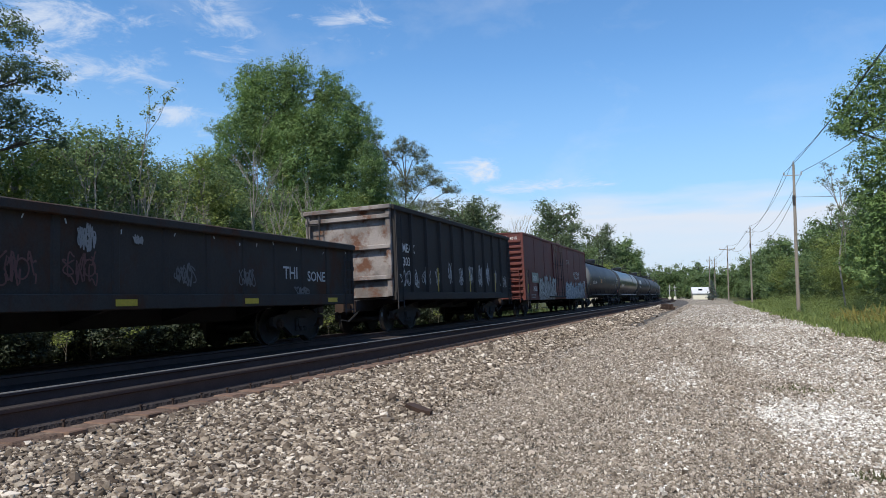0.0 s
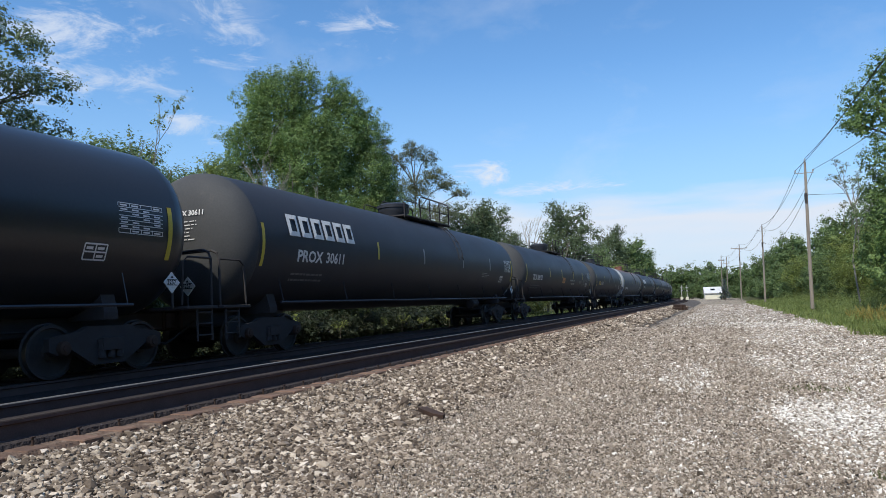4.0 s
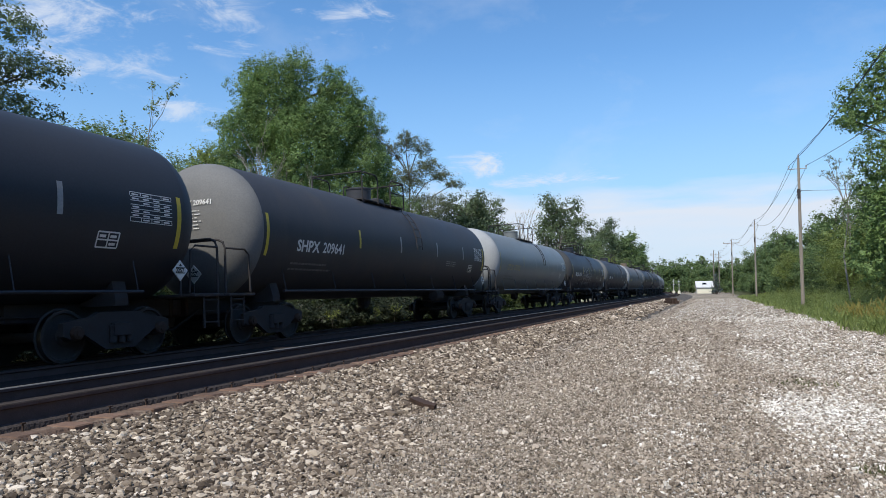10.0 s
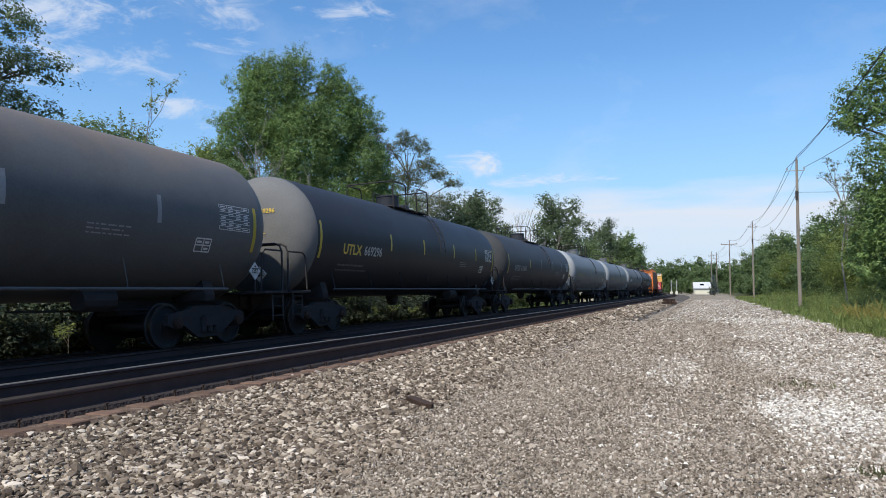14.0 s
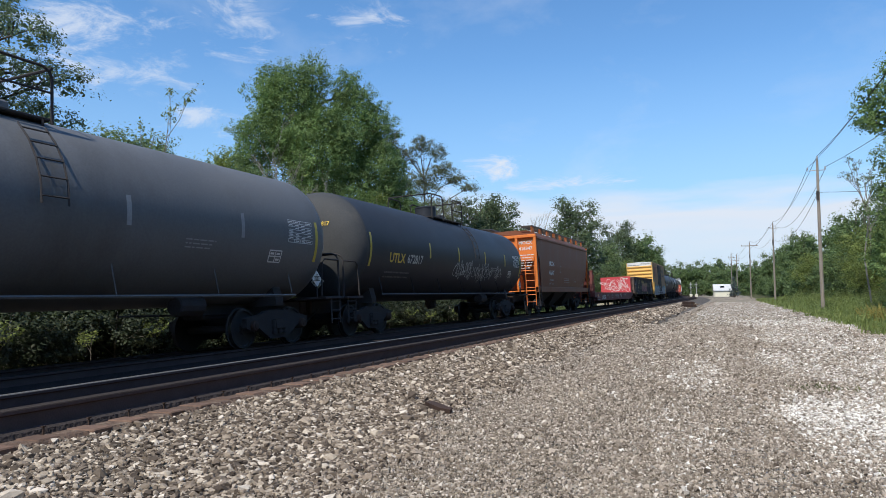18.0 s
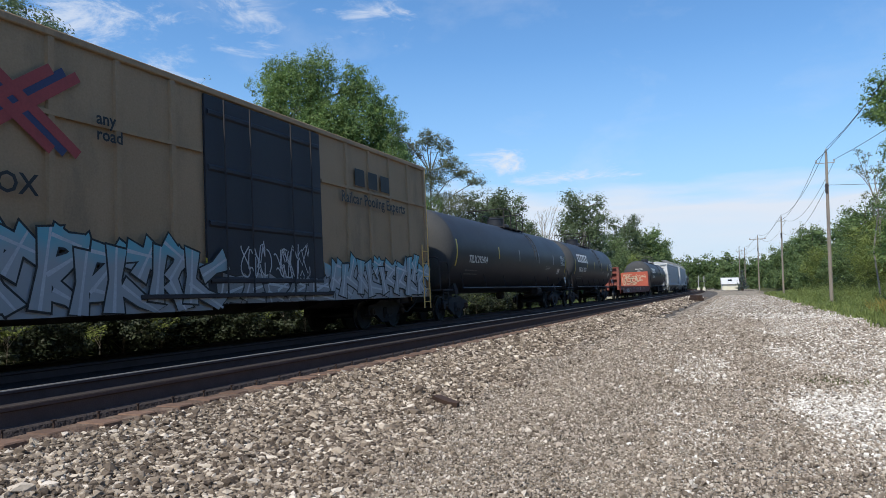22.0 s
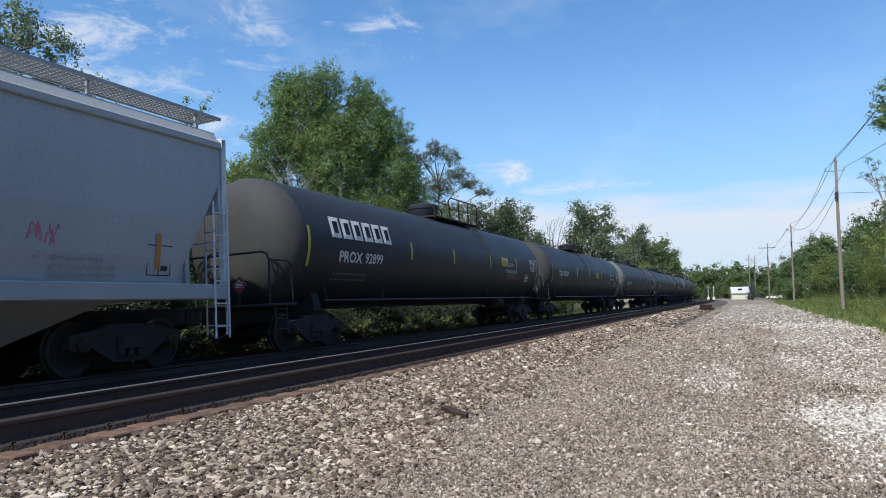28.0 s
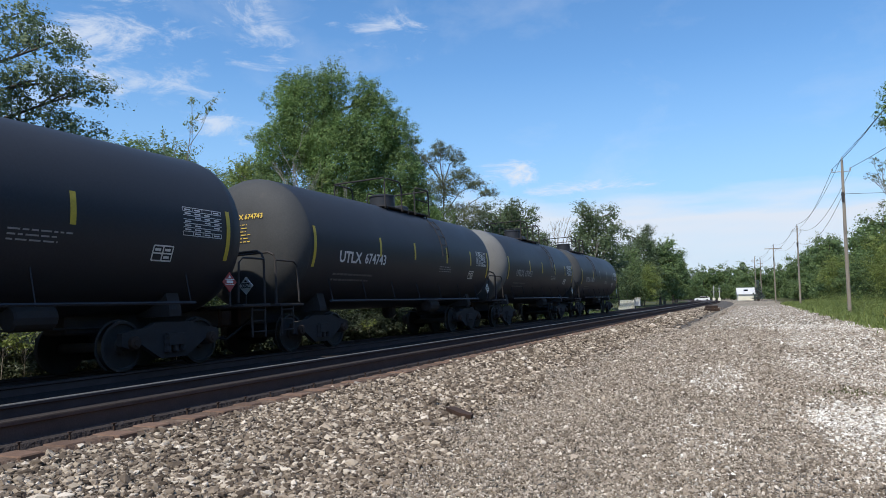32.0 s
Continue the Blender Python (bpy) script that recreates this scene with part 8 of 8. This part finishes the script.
def woods():
    rng = random.Random(77)
    y = 4.0
    while y < 62:
        again(rng.choice((SHRUB_A, SHRUB_A, SHRUB_A) if y < 34 else (SHRUB_A, SHRUB_B, SHRUB_A)), -15.9 - rng.uniform(0, 1.6), y, rng.uniform(0, 360), rng.uniform(0.55, 0.95), -0.25)
        y += rng.uniform(1.7, 2.6)
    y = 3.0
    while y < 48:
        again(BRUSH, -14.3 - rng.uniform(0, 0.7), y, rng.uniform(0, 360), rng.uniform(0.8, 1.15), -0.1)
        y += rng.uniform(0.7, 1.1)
    for k in range(12):
        again(TWIGS, -13.6 - rng.uniform(0, 0.4), 6.0 + 2.9 * k + rng.uniform(-1, 1), rng.uniform(0, 360), rng.uniform(0.6, 1.0))
    y = 6.0
    while y < 66:
        again(rng.choice((WOOD_A, WOOD_B, SHRUB_B)), -19.5 - rng.uniform(0, 2.0), y, rng.uniform(0, 360), rng.uniform(0.75, 1.0), -0.2)
        y += rng.uniform(2.2, 3.4)
    y = 8.0
    while y < 70:
        again(rng.choice((WOOD_A, WOOD_B, WOOD_A)), -25.5 - rng.uniform(0, 4), y, rng.uniform(0, 360), rng.uniform(0.9, 1.12), -0.2)
        y += rng.uniform(3.0, 4.5)
    for k in range(16):
        again(rng.choice((WOOD_A, WOOD_B)), -23.0 - rng.uniform(0, 3.5), 12.0 + 1.7 * k, rng.uniform(0, 360), rng.uniform(0.95, 1.12), -0.2)
    for y in (13.5, 15.6, 18.6, 20.6, 22.2, 24.4, 26.2, 28.0, 30.5, 34.0, 38.5):
        again(SAPLING, -16.6 - rng.uniform(0, 1.6), y, rng.uniform(0, 360), rng.uniform(0.8, 1.3), -0.1)
    # out-of-view trees to the south, added to throw shade on the hedge
    for k in range(14):
        again(rng.choice((WOOD_A, WOOD_C)), -17.5 - rng.uniform(0, 5), -32.0 + 2.7 * k, rng.uniform(0, 360), rng.uniform(0.95, 1.2), -0.2)
    # along the bend, close to the line
    for x, y, k, turn, sc in ((-20.4, 58.5, WOOD_C, 40, 0.96), (-21.9, 55.6, WOOD_C, 290, 0.76), (-18.2, 63.0, WOOD_C, 110, 0.72), (-20.3, 37.0, WOOD_B, 20, 1.03), (-19.7, 41.4, WOOD_B, 130, 1.05), (-19.3, 45.4, WOOD_B, 240, 0.97), (-21.2, 65.5, WOOD_C, 150, 1.0), (-18.2, 88.5, WOOD_C, 200, 1.27), (-19.8, 92.0, SHRUB_B, 10, 1.3), (-18.6, 66.0, SHRUB_B, 70, 1.15), (-17.4, 74.0, SHRUB_B, 130, 1.1), (-18.4, 78.0, WOOD_A, 30, 0.8), (-16.8, 84.0, SHRUB_A, 300, 1.2),
                              (-18.0, 110.0, WOOD_A, 80, 1.25), (-18.0, 124.0, WOOD_C, 10, 1.28), (-16.6, 118.0, SHRUB_B, 200, 1.35), (-16.5, 101.0, SHRUB_A, 100, 1.3), (-16.0, 134.0, FAR_TREE, 120, 1.15), (-16.4, 144.0, FAR_TREE, 250, 1.2), (-15.8, 154.0, FAR_TREE, 60, 1.12), (-16.2, 166.0, FAR_TREE, 330, 1.08),
                              (-17.6, 178.0, FAR_TREE, 200, 1.0), (-19.0, 190.0, FAR_TREE, 20, 0.95), (-20.5, 204.0, FAR_TREE, 160, 0.85)):
        again(k, x, y, turn, sc, -0.1)
    for x, y, k in ((-19.4, 35.0, 1.3), (-18.8, 39.5, 1.2), (-18.4, 44.0, 1.1), (-18.0, 48.5, 1.0)):
        again(SHRUB_B, x, y, rng.uniform(0, 360), k, -0.1)
    for x, y, turn, sc in ((-19.4, 72.0, 150, 0.95), (-18.6, 71.5, 40, 0.98), (-17.6, 82.0, 80, 0.8), (-17.2, 86.0, 10, 0.72)):
        again(DEAD, x, y, turn, sc)


FAR_TREE = stand(tree("tall green tree in the distant woods", 11.5, lobed(11.5, 7.0, 0.2, 12, 61), LEAF_MID, BARK, 61, 1.0, 0.66, 20, 0.14), 20.0, 236.0)
FAR_SHRUB = stand(tree("green shrub in the distant thicket", 4.4, lobed(4.4, 5.2, 0.0, 8, 62), LEAF_MID, BARK, 62, 0.8, 0.5, 18, 0.11, "shrub", 0.05), 11.0, 224.0)
BAND_TREE = stand(tree("tree in the far wooded skyline", 11.5, lobed(11.5, 7.4, 0.0, 9, 63), LEAF_MID, BARK, 63, 1.4, 0.95, 14, 0.24), 24.0, 262.0)
woods()
# thickets and trees along the yard's other side
stand(tree("tall leafy tree beside the pole line", 13.2, spread(-14, (
    (-2.6, 0, 10.7, 1.7, 1.7, 1.5), (-1.2, 0, 12.2, 1.9, 1.8, 1.4), (-3.2, 0.1, 9.9, 0.9, 1.0, 0.8), (-1.6, 0, 7.6, 1.8, 1.8, 1.6), (-1.4, 0, 4.8, 2.3, 2.1, 1.9), (1.0, 0, 8.6, 2.9, 2.9, 4.4), (-2.4, 0.2, 2.6, 1.8, 1.7, 1.6), (-2.2, 0, 6.2, 1.2, 1.2, 0.9))),
    LEAF_MAPLE, BARK, 41, 0.5, 0.32, 34, 0.062, twigs=4), 10.6, 42.0, 0, 0.65)
RIGHT_BUSH = stand(tree("dense green thicket beside the yard", 4.2, lobed(4.2, 5.0, 0.0, 9, 42), LEAF_MID, BARK, 42, 0.5, 0.33, 26, 0.052, "shrub", 0.05), 12.2, 52.0, 0, 0.75)
stand(bare_tree("slender half-bare tree by the poles", 9.8, 0.5, 43, BARK_PALE, (240, 16, LEAF_GREY)), 8.1, 50.0, 0, 0.62)
stand(tree("small blue-grey conifer by the far poles", 5.2, [(0, 0, 0.9 + 0.75 * k, 1.35 * (1 - k / 7), 1.35 * (1 - k / 7), 0.5) for k in range(6)], LEAF_BLUE, BARK, 44, 0.5, 0.3, 14, 0.09), 0.9, 176.0)


def bank(x, y):
    return 0.85 * min(1, max(0, (x - 6) / 5.5)) * min(1, max(0, (y - 13) / 9)) - 0.05


def verge():
    rng = random.Random(88)
    y = 34.0
    while y < 215:
        x = 12.0 + rng.uniform(-0.9, 1.6) - 0.03 * max(0, min(100, y - 50))
        again(rng.choice((RIGHT_BUSH, SHRUB_B, RIGHT_BUSH) if y < 100 else (FAR_SHRUB,)), x, y, rng.uniform(0, 360), rng.choice((0.4, 0.55, 0.8, 1.15)) * rng.uniform(0.85, 1.15), bank(x, y))
        y += rng.uniform(1.8, 4.6)
    y = 46.0
    while y < 230:
        x = 15.0 + rng.uniform(-1, 4) - 0.03 * max(0, min(100, y - 60))
        again(rng.choice((WOOD_A, WOOD_C, WOOD_B, SHRUB_B) if y < 100 else (FAR_TREE,)), x, y, rng.uniform(0, 360), rng.uniform(0.55, 1.15), bank(x, y))
        y += rng.uniform(4.0, 7.0)
    for x in range(-90, 60, 4):
        again(BAND_TREE, x + rng.uniform(-2, 2), 292 + rng.uniform(0, 25), rng.uniform(0, 360), rng.uniform(1.1, 1.4), -0.5)
        again(BAND_TREE, x + rng.uniform(-2, 2), 262 + rng.uniform(0, 14), rng.uniform(0, 360), rng.uniform(0.8, 1.1), -0.5)
        again(FAR_SHRUB, x + rng.uniform(-2, 2), 246 + rng.uniform(0, 8), rng.uniform(0, 360), rng.uniform(1.0, 1.5), -0.3)
    for x in range(-52, -12, 4):
        again(FAR_TREE, x + rng.uniform(-1.5, 1.5), 226 + rng.uniform(0, 10), rng.uniform(0, 360), rng.uniform(0.45, 0.75))
    again(FAR_SHRUB, 0.6, 206.0, 40, 0.42)
    # unseen woods closing the yard's side behind the camera, added to dim the train
    for i in range(20):
        again(FAR_TREE, 14.5 + rng.uniform(-1.0, 1.5), -54 + 4.6 * i, rng.uniform(0, 360), rng.uniform(1.0, 1.2), bank(14.5, -54 + 4.6 * i))
        again(FAR_SHRUB, 12.5 + rng.uniform(-0.6, 1.0), -54 + 4.4 * i, rng.uniform(0, 360), rng.uniform(0.8, 1.2), bank(12.5, -54 + 4.4 * i))


verge()


def blades(name, label, material, n, region, tall, seed, keep=None):
    rng = np.random.default_rng(seed)
    x, y = rng.uniform(region[0], region[1], n), region[2] + (region[3] - region[2]) * rng.uniform(0, 1, n) ** 1.6
    if keep is not None:
        k = rng.uniform(size=n) < keep(x, y)
        x, y = x[k], y[k]
        n = len(x)
    h = tall * np.exp(rng.normal(0, 0.35, n))
    a = rng.uniform(0, 6.28, n)
    w = 0.012 + 0.0006 * y
    dx, dy = np.cos(a) * w, np.sin(a) * w
    lx, ly = rng.normal(0, 0.28, n) * h, rng.normal(0, 0.28, n) * h
    z0 = 0.85 * np.clip((x - 6) / 5.5, 0, 1) * np.clip((y - 13) / 9, 0, 1) - 0.02
    V = np.stack([np.stack([x - dx, y - dy, z0], 1), np.stack([x + dx, y + dy, z0], 1), np.stack([x + dx * 0.7 + lx * 0.4, y + dy * 0.7 + ly * 0.4, z0 + h * 0.6], 1), np.stack([x + lx, y + ly, z0 + h], 1)], 1).reshape(-1, 3)
    solid(name, fast(name, V, np.arange(4 * n).reshape(-1, 4), material), None, label, "grass", kind="stuff")


def low_weeds():
    """Broad-leaved weeds and goldenrod in low mounds along the verge."""
    rng = np.random.default_rng(57)
    n = 2600
    x, y = rng.uniform(4.4, 12.5, n), 17 + 95 * rng.uniform(0, 1, n) ** 1.5
    k = x > 5.0 - 0.35 * np.sin(y * 0.7) - 0.012 * np.clip(y - 40, 0, 120)
    x, y = x[k], y[k]
    z = np.array([bank(a, b) for a, b in zip(x, y)])
    back = np.clip((x - 5.2) / 3.0, 0, 1)
    r = (0.17 + 0.3 * rng.uniform(0, 1, len(x)) ** 1.6) * (0.75 + 1.1 * back)
    V, F = leaves(np.stack([x, y, z + r * (0.7 + 0.5 * back)], 1), r, 44, 0.045, 58, 0.6, 0.7, np.tile((0.0, 0.0, 1.0), (len(x), 1)))
    solid("weeds", fast("weeds", V, F, GRASS), None, "bright green broad-leaved weeds along the verge", "weeds", kind="stuff")


VERGE_EDGE = lambda x, y: np.clip((x - 4.5 + 0.35 * np.sin(y * 0.7) + 0.2 * np.sin(y * 2.3) + 0.006 * np.clip(y - 40, 0, 120)) / 1.2, 0, 1)
blades("grass", "tall green verge grass beside the yard", GRASS, 110000, (3.6, 13.5, 14, 130), 0.24, 51, VERGE_EDGE)
blades("grass", "dry yellow weeds in the verge", GRASS_DRY, 2600, (5.8, 7.6, 33, 46), 0.4, 52, lambda x, y: np.clip(1.3 - np.hypot((x - 6.7) / 0.8, (y - 38) / 4.5), 0, 1))
low_weeds()
blades("grass", "low weeds beyond the tracks", LEAF_SHADED, 6000, (-17, -14.2, 24, 80), 0.16, 53)
blades("grass", "small grass tuft in the stones", WEED_DULL, 800, (0.6, 2.0, 11.7, 13.3), 0.055, 54, lambda x, y: np.clip(1.2 - np.hypot((x - 1.25) / 0.6, (y - 12.5) / 0.5), 0, 1))
blades("grass", "small grass tuft in the stones", WEED_DULL, 110, (1.1, 1.4, 6.65, 6.95), 0.05, 55)


# ---- poles and wires, crossing, small things ----
def pole(x, y, h, label, arms):
    p = thing("utility_pole", label, "utility pole", "pole line")
    part("post", Mesh().tube([(0, 0, -0.3), (0.02, 0, h * 0.5), (0.08, 0.0, h)], [0.13, 0.115, 0.08], 10), POLE_WOOD, p)
    for z, w in arms:
        thin = 0.03 if w < 0.65 else 0.06
        part("crossarm", Mesh().box(-w, w, -thin, thin, z - thin, z + thin, 0.01), GRATE if w < 0.65 else POLE_WOOD, p)
        for q in (-0.92, 0.92):
            part("insulator", Mesh().turned([(z + 0.06, 0.03), (z + 0.12, 0.06), (z + 0.18, 0.05), (z + 0.24, 0.055), (z + 0.26, 0.02)], "z", 8, (q * w, 0, 0)), GRATE, p)
    part("top_pin", Mesh().turned([(h, 0.04), (h + 0.1, 0.06), (h + 0.22, 0.05), (h + 0.26, 0.02)], "z", 8, (0.08, 0, 0)), GRATE, p)
    part("bracket", Mesh().box(-0.1, 0.16, -0.12, 0.12, h - 2.5, h - 2.44).box(-0.09, 0.09, -0.15, -0.1, h - 3.0, h - 2.3), STEEL_DARK, p)
    p.matrix_basis = pose(x, y, 0, 0, 0, 0)
    return p


POLES = [(6.05, 56.0, 11.0), (5.75, 107.0, 11.0), (3.7, 147.0, 11.0), (0.4, 188.0, 11.0), (1.7, 194.0, 11.0), (6.6, -4.0, 11.8)]
pole(*POLES[0], "weathered wooden utility pole with a short pale crossarm", [(10.2, 0.62)])
pole(*POLES[1], "weathered wooden utility pole by the yard", [(10.3, 0.5)])
pole(*POLES[2], "wooden pole with a wide crossarm", [(10.4, 1.5)])
pole(*POLES[3], "wooden pole with short crossarms", [(10.0, 0.7)])
pole(*POLES[4], "far wooden pole with short crossarms", [(9.5, 0.7), (8.8, 0.6)])
pole(*POLES[5], "wooden utility pole at the yard's edge", [(11.2, 0.62)])
pole(10.6, -6.0, 10.4, "wooden utility pole beside the thicket", [])


def cable(a, b, sag, label, r=0.016):
    a, b = Vector(a), Vector(b)
    pts = [a.lerp(b, q / 12) - Vector((0, 0, sag * 4 * (q / 12) * (1 - q / 12))) for q in range(13)]
    solid("cable", Mesh().tube(pts, r, 5), WIRE, label, "cable", "overhead cables")


def wires():
    top = [(p[0] + 0.08, p[1], p[2] + 0.24) for p in POLES[:5]]
    for dx, dz, sag in ((0, 0, 1.1), (-0.62, -0.8, 1.2), (0.56, -0.8, 1.5)):
        for i in range(4):
            a, b = Vector(top[i]) + Vector((dx, 0, dz)), Vector(top[i + 1]) + Vector((dx, 0, dz))
            cable(a, b, sag, "black overhead cable sagging between poles")
        p = Vector(top[0]) + Vector((dx, 0, dz))
        cable(p, (10.7, -6.0, 10.6) if dx > 0 else (6.6 + dx, -4.0, 12.0 + dz), 1.1, "black overhead cable sagging towards the yard")
    cable((6.1, 56.0, 8.6), (5.8, 107.0, 8.8), 1.6, "black overhead cable low on the poles")
    cable((6.1, 56.0, 8.6), (30.0, 62.0, 10.5), 0.6, "black service cable into the trees", 0.014)


wires()


def shed():
    s = thing("white_shed", "small cream-white building with pale grey roof by the crossing", "building")
    part("wall", Mesh().prism([(-1.9, 0), (1.9, 0), (1.9, 1.9), (0, 3.4), (-1.9, 1.9)], "x", -2.2, 2.2), SHED_WHITE, s)
    for sy in (-1, 1):
        part("roof", Mesh().prism([(sy * 2.2, 1.66), (sy * 2.2, 1.76), (0, 3.56), (0, 3.44)], "x", -2.45, 2.4), SHED_ROOF, s, "pale grey sheet roof")
    part("skylight", Mesh().prism([(-1.25, 2.56), (-0.7, 3.0), (-0.7, 3.04), (-1.25, 2.6)], "x", -0.6, 0.5), GLASS_DARK, s, "dark roof window")
    s.matrix_basis = pose(-2.2, 212, 0.1, 0, 0, 6)
    b = thing("waste_bin", "dark brown waste container before the white building", "container")
    part("body", Mesh().prism([(-0.9, 0), (0.9, 0), (1.0, 1.2), (-1.0, 1.2)], "y", -0.7, 0.7), STEEL_RUST, b)
    part("lid", Mesh().prism([(-0.75, 1.18), (0.75, 1.18), (0.6, 1.4), (-0.6, 1.4)], "x", -1.02, 1.02), STEEL_DARK, b)
    b.matrix_basis = pose(0.6, 209.0, 0.0, 0, 0, 10) @ Matrix.Scale(0.72, 4)


shed()


def crossing_signal(x, y, turn):
    c = thing("crossing_signal", "silver level-crossing signal post", "crossing signal", "crossing signals")
    part("mast", Mesh().tube([(0, 0, 0), (0, 0, 4.2)], [0.09, 0.06], 8), SIGNAL_SILVER, c)
    part("cross_buck", Mesh().box(-0.4, 0.4, -0.05, -0.02, 3.5, 3.6).box(-0.05, 0.05, -0.08, -0.05, 3.1, 4.0), SIGNAL_SILVER, c)
    for sx in (-0.45, 0.45):
        part("lamp", Mesh().turned([(-0.3, 0.16), (-0.1, 0.2), (0.0, 0.2)], "y", 12, (sx, 0, 2.7)), BLACK_PAINT, c)
    part("light_bar", Mesh().box(-0.5, 0.5, -0.04, 0.04, 2.66, 2.74), SIGNAL_SILVER, c)
    part("base_box", Mesh().box(-0.35, 0.35, -0.3, 0.3, 0.0, 1.0, 0.05), SHED_WHITE, c)
    c.matrix_basis = pose(x, y, 0, 0, 0, turn)


crossing_signal(-9.6, 193, 0)
crossing_signal(-8.6, 201, 0)


def cabinet():
    c = thing("signal_cabinet", "silver trackside signal cabinet on legs", "signal cabinet")
    part("body", Mesh().box(-0.5, 0.5, -0.35, 0.35, 0.6, 2.0, 0.04), SIGNAL_SILVER, c)
    part("cap", Mesh().prism([(-0.6, 2.0), (0.6, 2.0), (0.5, 2.12), (-0.5, 2.12)], "y", -0.45, 0.45), SHED_WHITE, c)
    for sx in (-0.4, 0.4):
        part("leg", Mesh().box(sx - 0.05, sx + 0.05, -0.2, 0.2, -0.2, 0.6), STEEL_DARK, c)
    c.matrix_basis = pose(-13.9, 92.5, 0.0) @ Matrix.Scale(0.7, 4)


cabinet()


def fence():
    f = thing("picket_fence", "weathered white picket fence beyond the tracks", "fence")
    picket = Mesh().box(-0.02, 0.02, -0.05, 0.05, 0, 1.25, 0.01).data("picket", SHED_WHITE)
    for i in range(26):
        part("picket", picket, None, f, at=(0, i * 0.42, 0))
    for z in (0.3, 0.95):
        part("fence_rail", Mesh().box(-0.05, -0.02, 0, 10.6, z, z + 0.07), SHED_WHITE, f)
    f.matrix_basis = pose(-13.4, 76.0, 0.0)


fence()


def lump():
    t = thing("tie_pile", "dark rusty heap of old rail ties at the ballast edge", "tie pile")
    rng = random.Random(9)
    for i, (x, z) in enumerate(((-0.3, 0.12), (0.0, 0.12), (0.3, 0.12), (-0.15, 0.33), (0.15, 0.33))):
        ob = part("old_tie", Mesh().box(-0.12, 0.12, -1.3, 1.3, -0.1, 0.1, 0.015), STEEL_RUST, t, at=(x, rng.uniform(-0.2, 0.2), z), turn=rng.uniform(-4, 4))
    t.matrix_basis = pose(-3.75, 70.0, 0.1, 0, 0, 32) @ Matrix.Diagonal((0.8, 0.6, 1.25, 1))


lump()
solid("wood_scrap", Mesh().prism([(-0.24, -0.05), (0.1, -0.07), (0.26, -0.02), (0.22, 0.05), (-0.2, 0.06)], "z", 0.0, 0.05), STEEL_RUST, "broken dark piece of old tie on the stones", "wood scrap", m=pose(-3.55, 8.35, 0.08, 4, 6, -30))


def white_car():
    c = thing("white_hatchback", "small white hatchback driving over the crossing", "car")
    prof = [(-2.0, 0.32), (2.0, 0.3), (2.05, 0.62), (1.95, 0.86), (1.1, 0.95), (0.45, 1.42), (-1.35, 1.48), (-1.95, 1.05), (-2.05, 0.7)]
    part("body", Mesh().loft([[(x, y * 0.84, z) for x, z in prof] if abs(y) > 0.8 else [(x, y, z) for x, z in prof] for y in (-0.86, -0.7, 0.7, 0.86)]), CAR_WHITE, c, smooth=True)
    glass = [(1.0, 0.98), (0.42, 1.36), (-1.28, 1.4), (-1.7, 1.04)]
    for y in (-0.76, 0.74):
        part("window", Mesh().prism(glass, "y", y, y + 0.02), GLASS_DARK, c)
    for x in (-1.25, 1.3):
        for y in (-0.78, 0.62):
            w = part("wheel", Mesh().turned([(0, 0.2), (0, 0.31), (0.16, 0.31), (0.16, 0.2)], "y", 18, (0, 0, 0)), BLACK_PAINT, c, at=(x, y, 0.31))
            part("rim", Mesh().turned([(-0.01, 0.03), (-0.012, 0.19), (0.16, 0.2)], "y", 14), SIGNAL_SILVER, w)
    return c


WHITE_CAR = white_car()
solid("crossing_road", Mesh().box(-120, 60, 202.5, 208.5, -0.2, 0.03), surface("asphalt", (0.045, 0.045, 0.047), (0.06, 0.06, 0.06), 2, 0.9, 0, 0.2, 40), "grey asphalt road at the level crossing", "road", kind="structure")


# ---- what moves ----
def motions():
    for car, place in CARS:
        rows = []
        for k in range(33):
            x, y, a = line(place - SPEED * k, TRAIN_TRACK)
            rows.append((k, pose(x, y, TRAIN_Z, 0, -LEAN, math.degrees(a))))
        walk(car, rows)
    # the hatchback drives in from beyond the trees and over the crossing
    walk(WHITE_CAR, [(t, pose(-5.9 - 4.87 * (t - 30.5), 205.0, 0.03, 0, 0, 180)) for t in (0, 8, 16, 24, 32)])


motions()
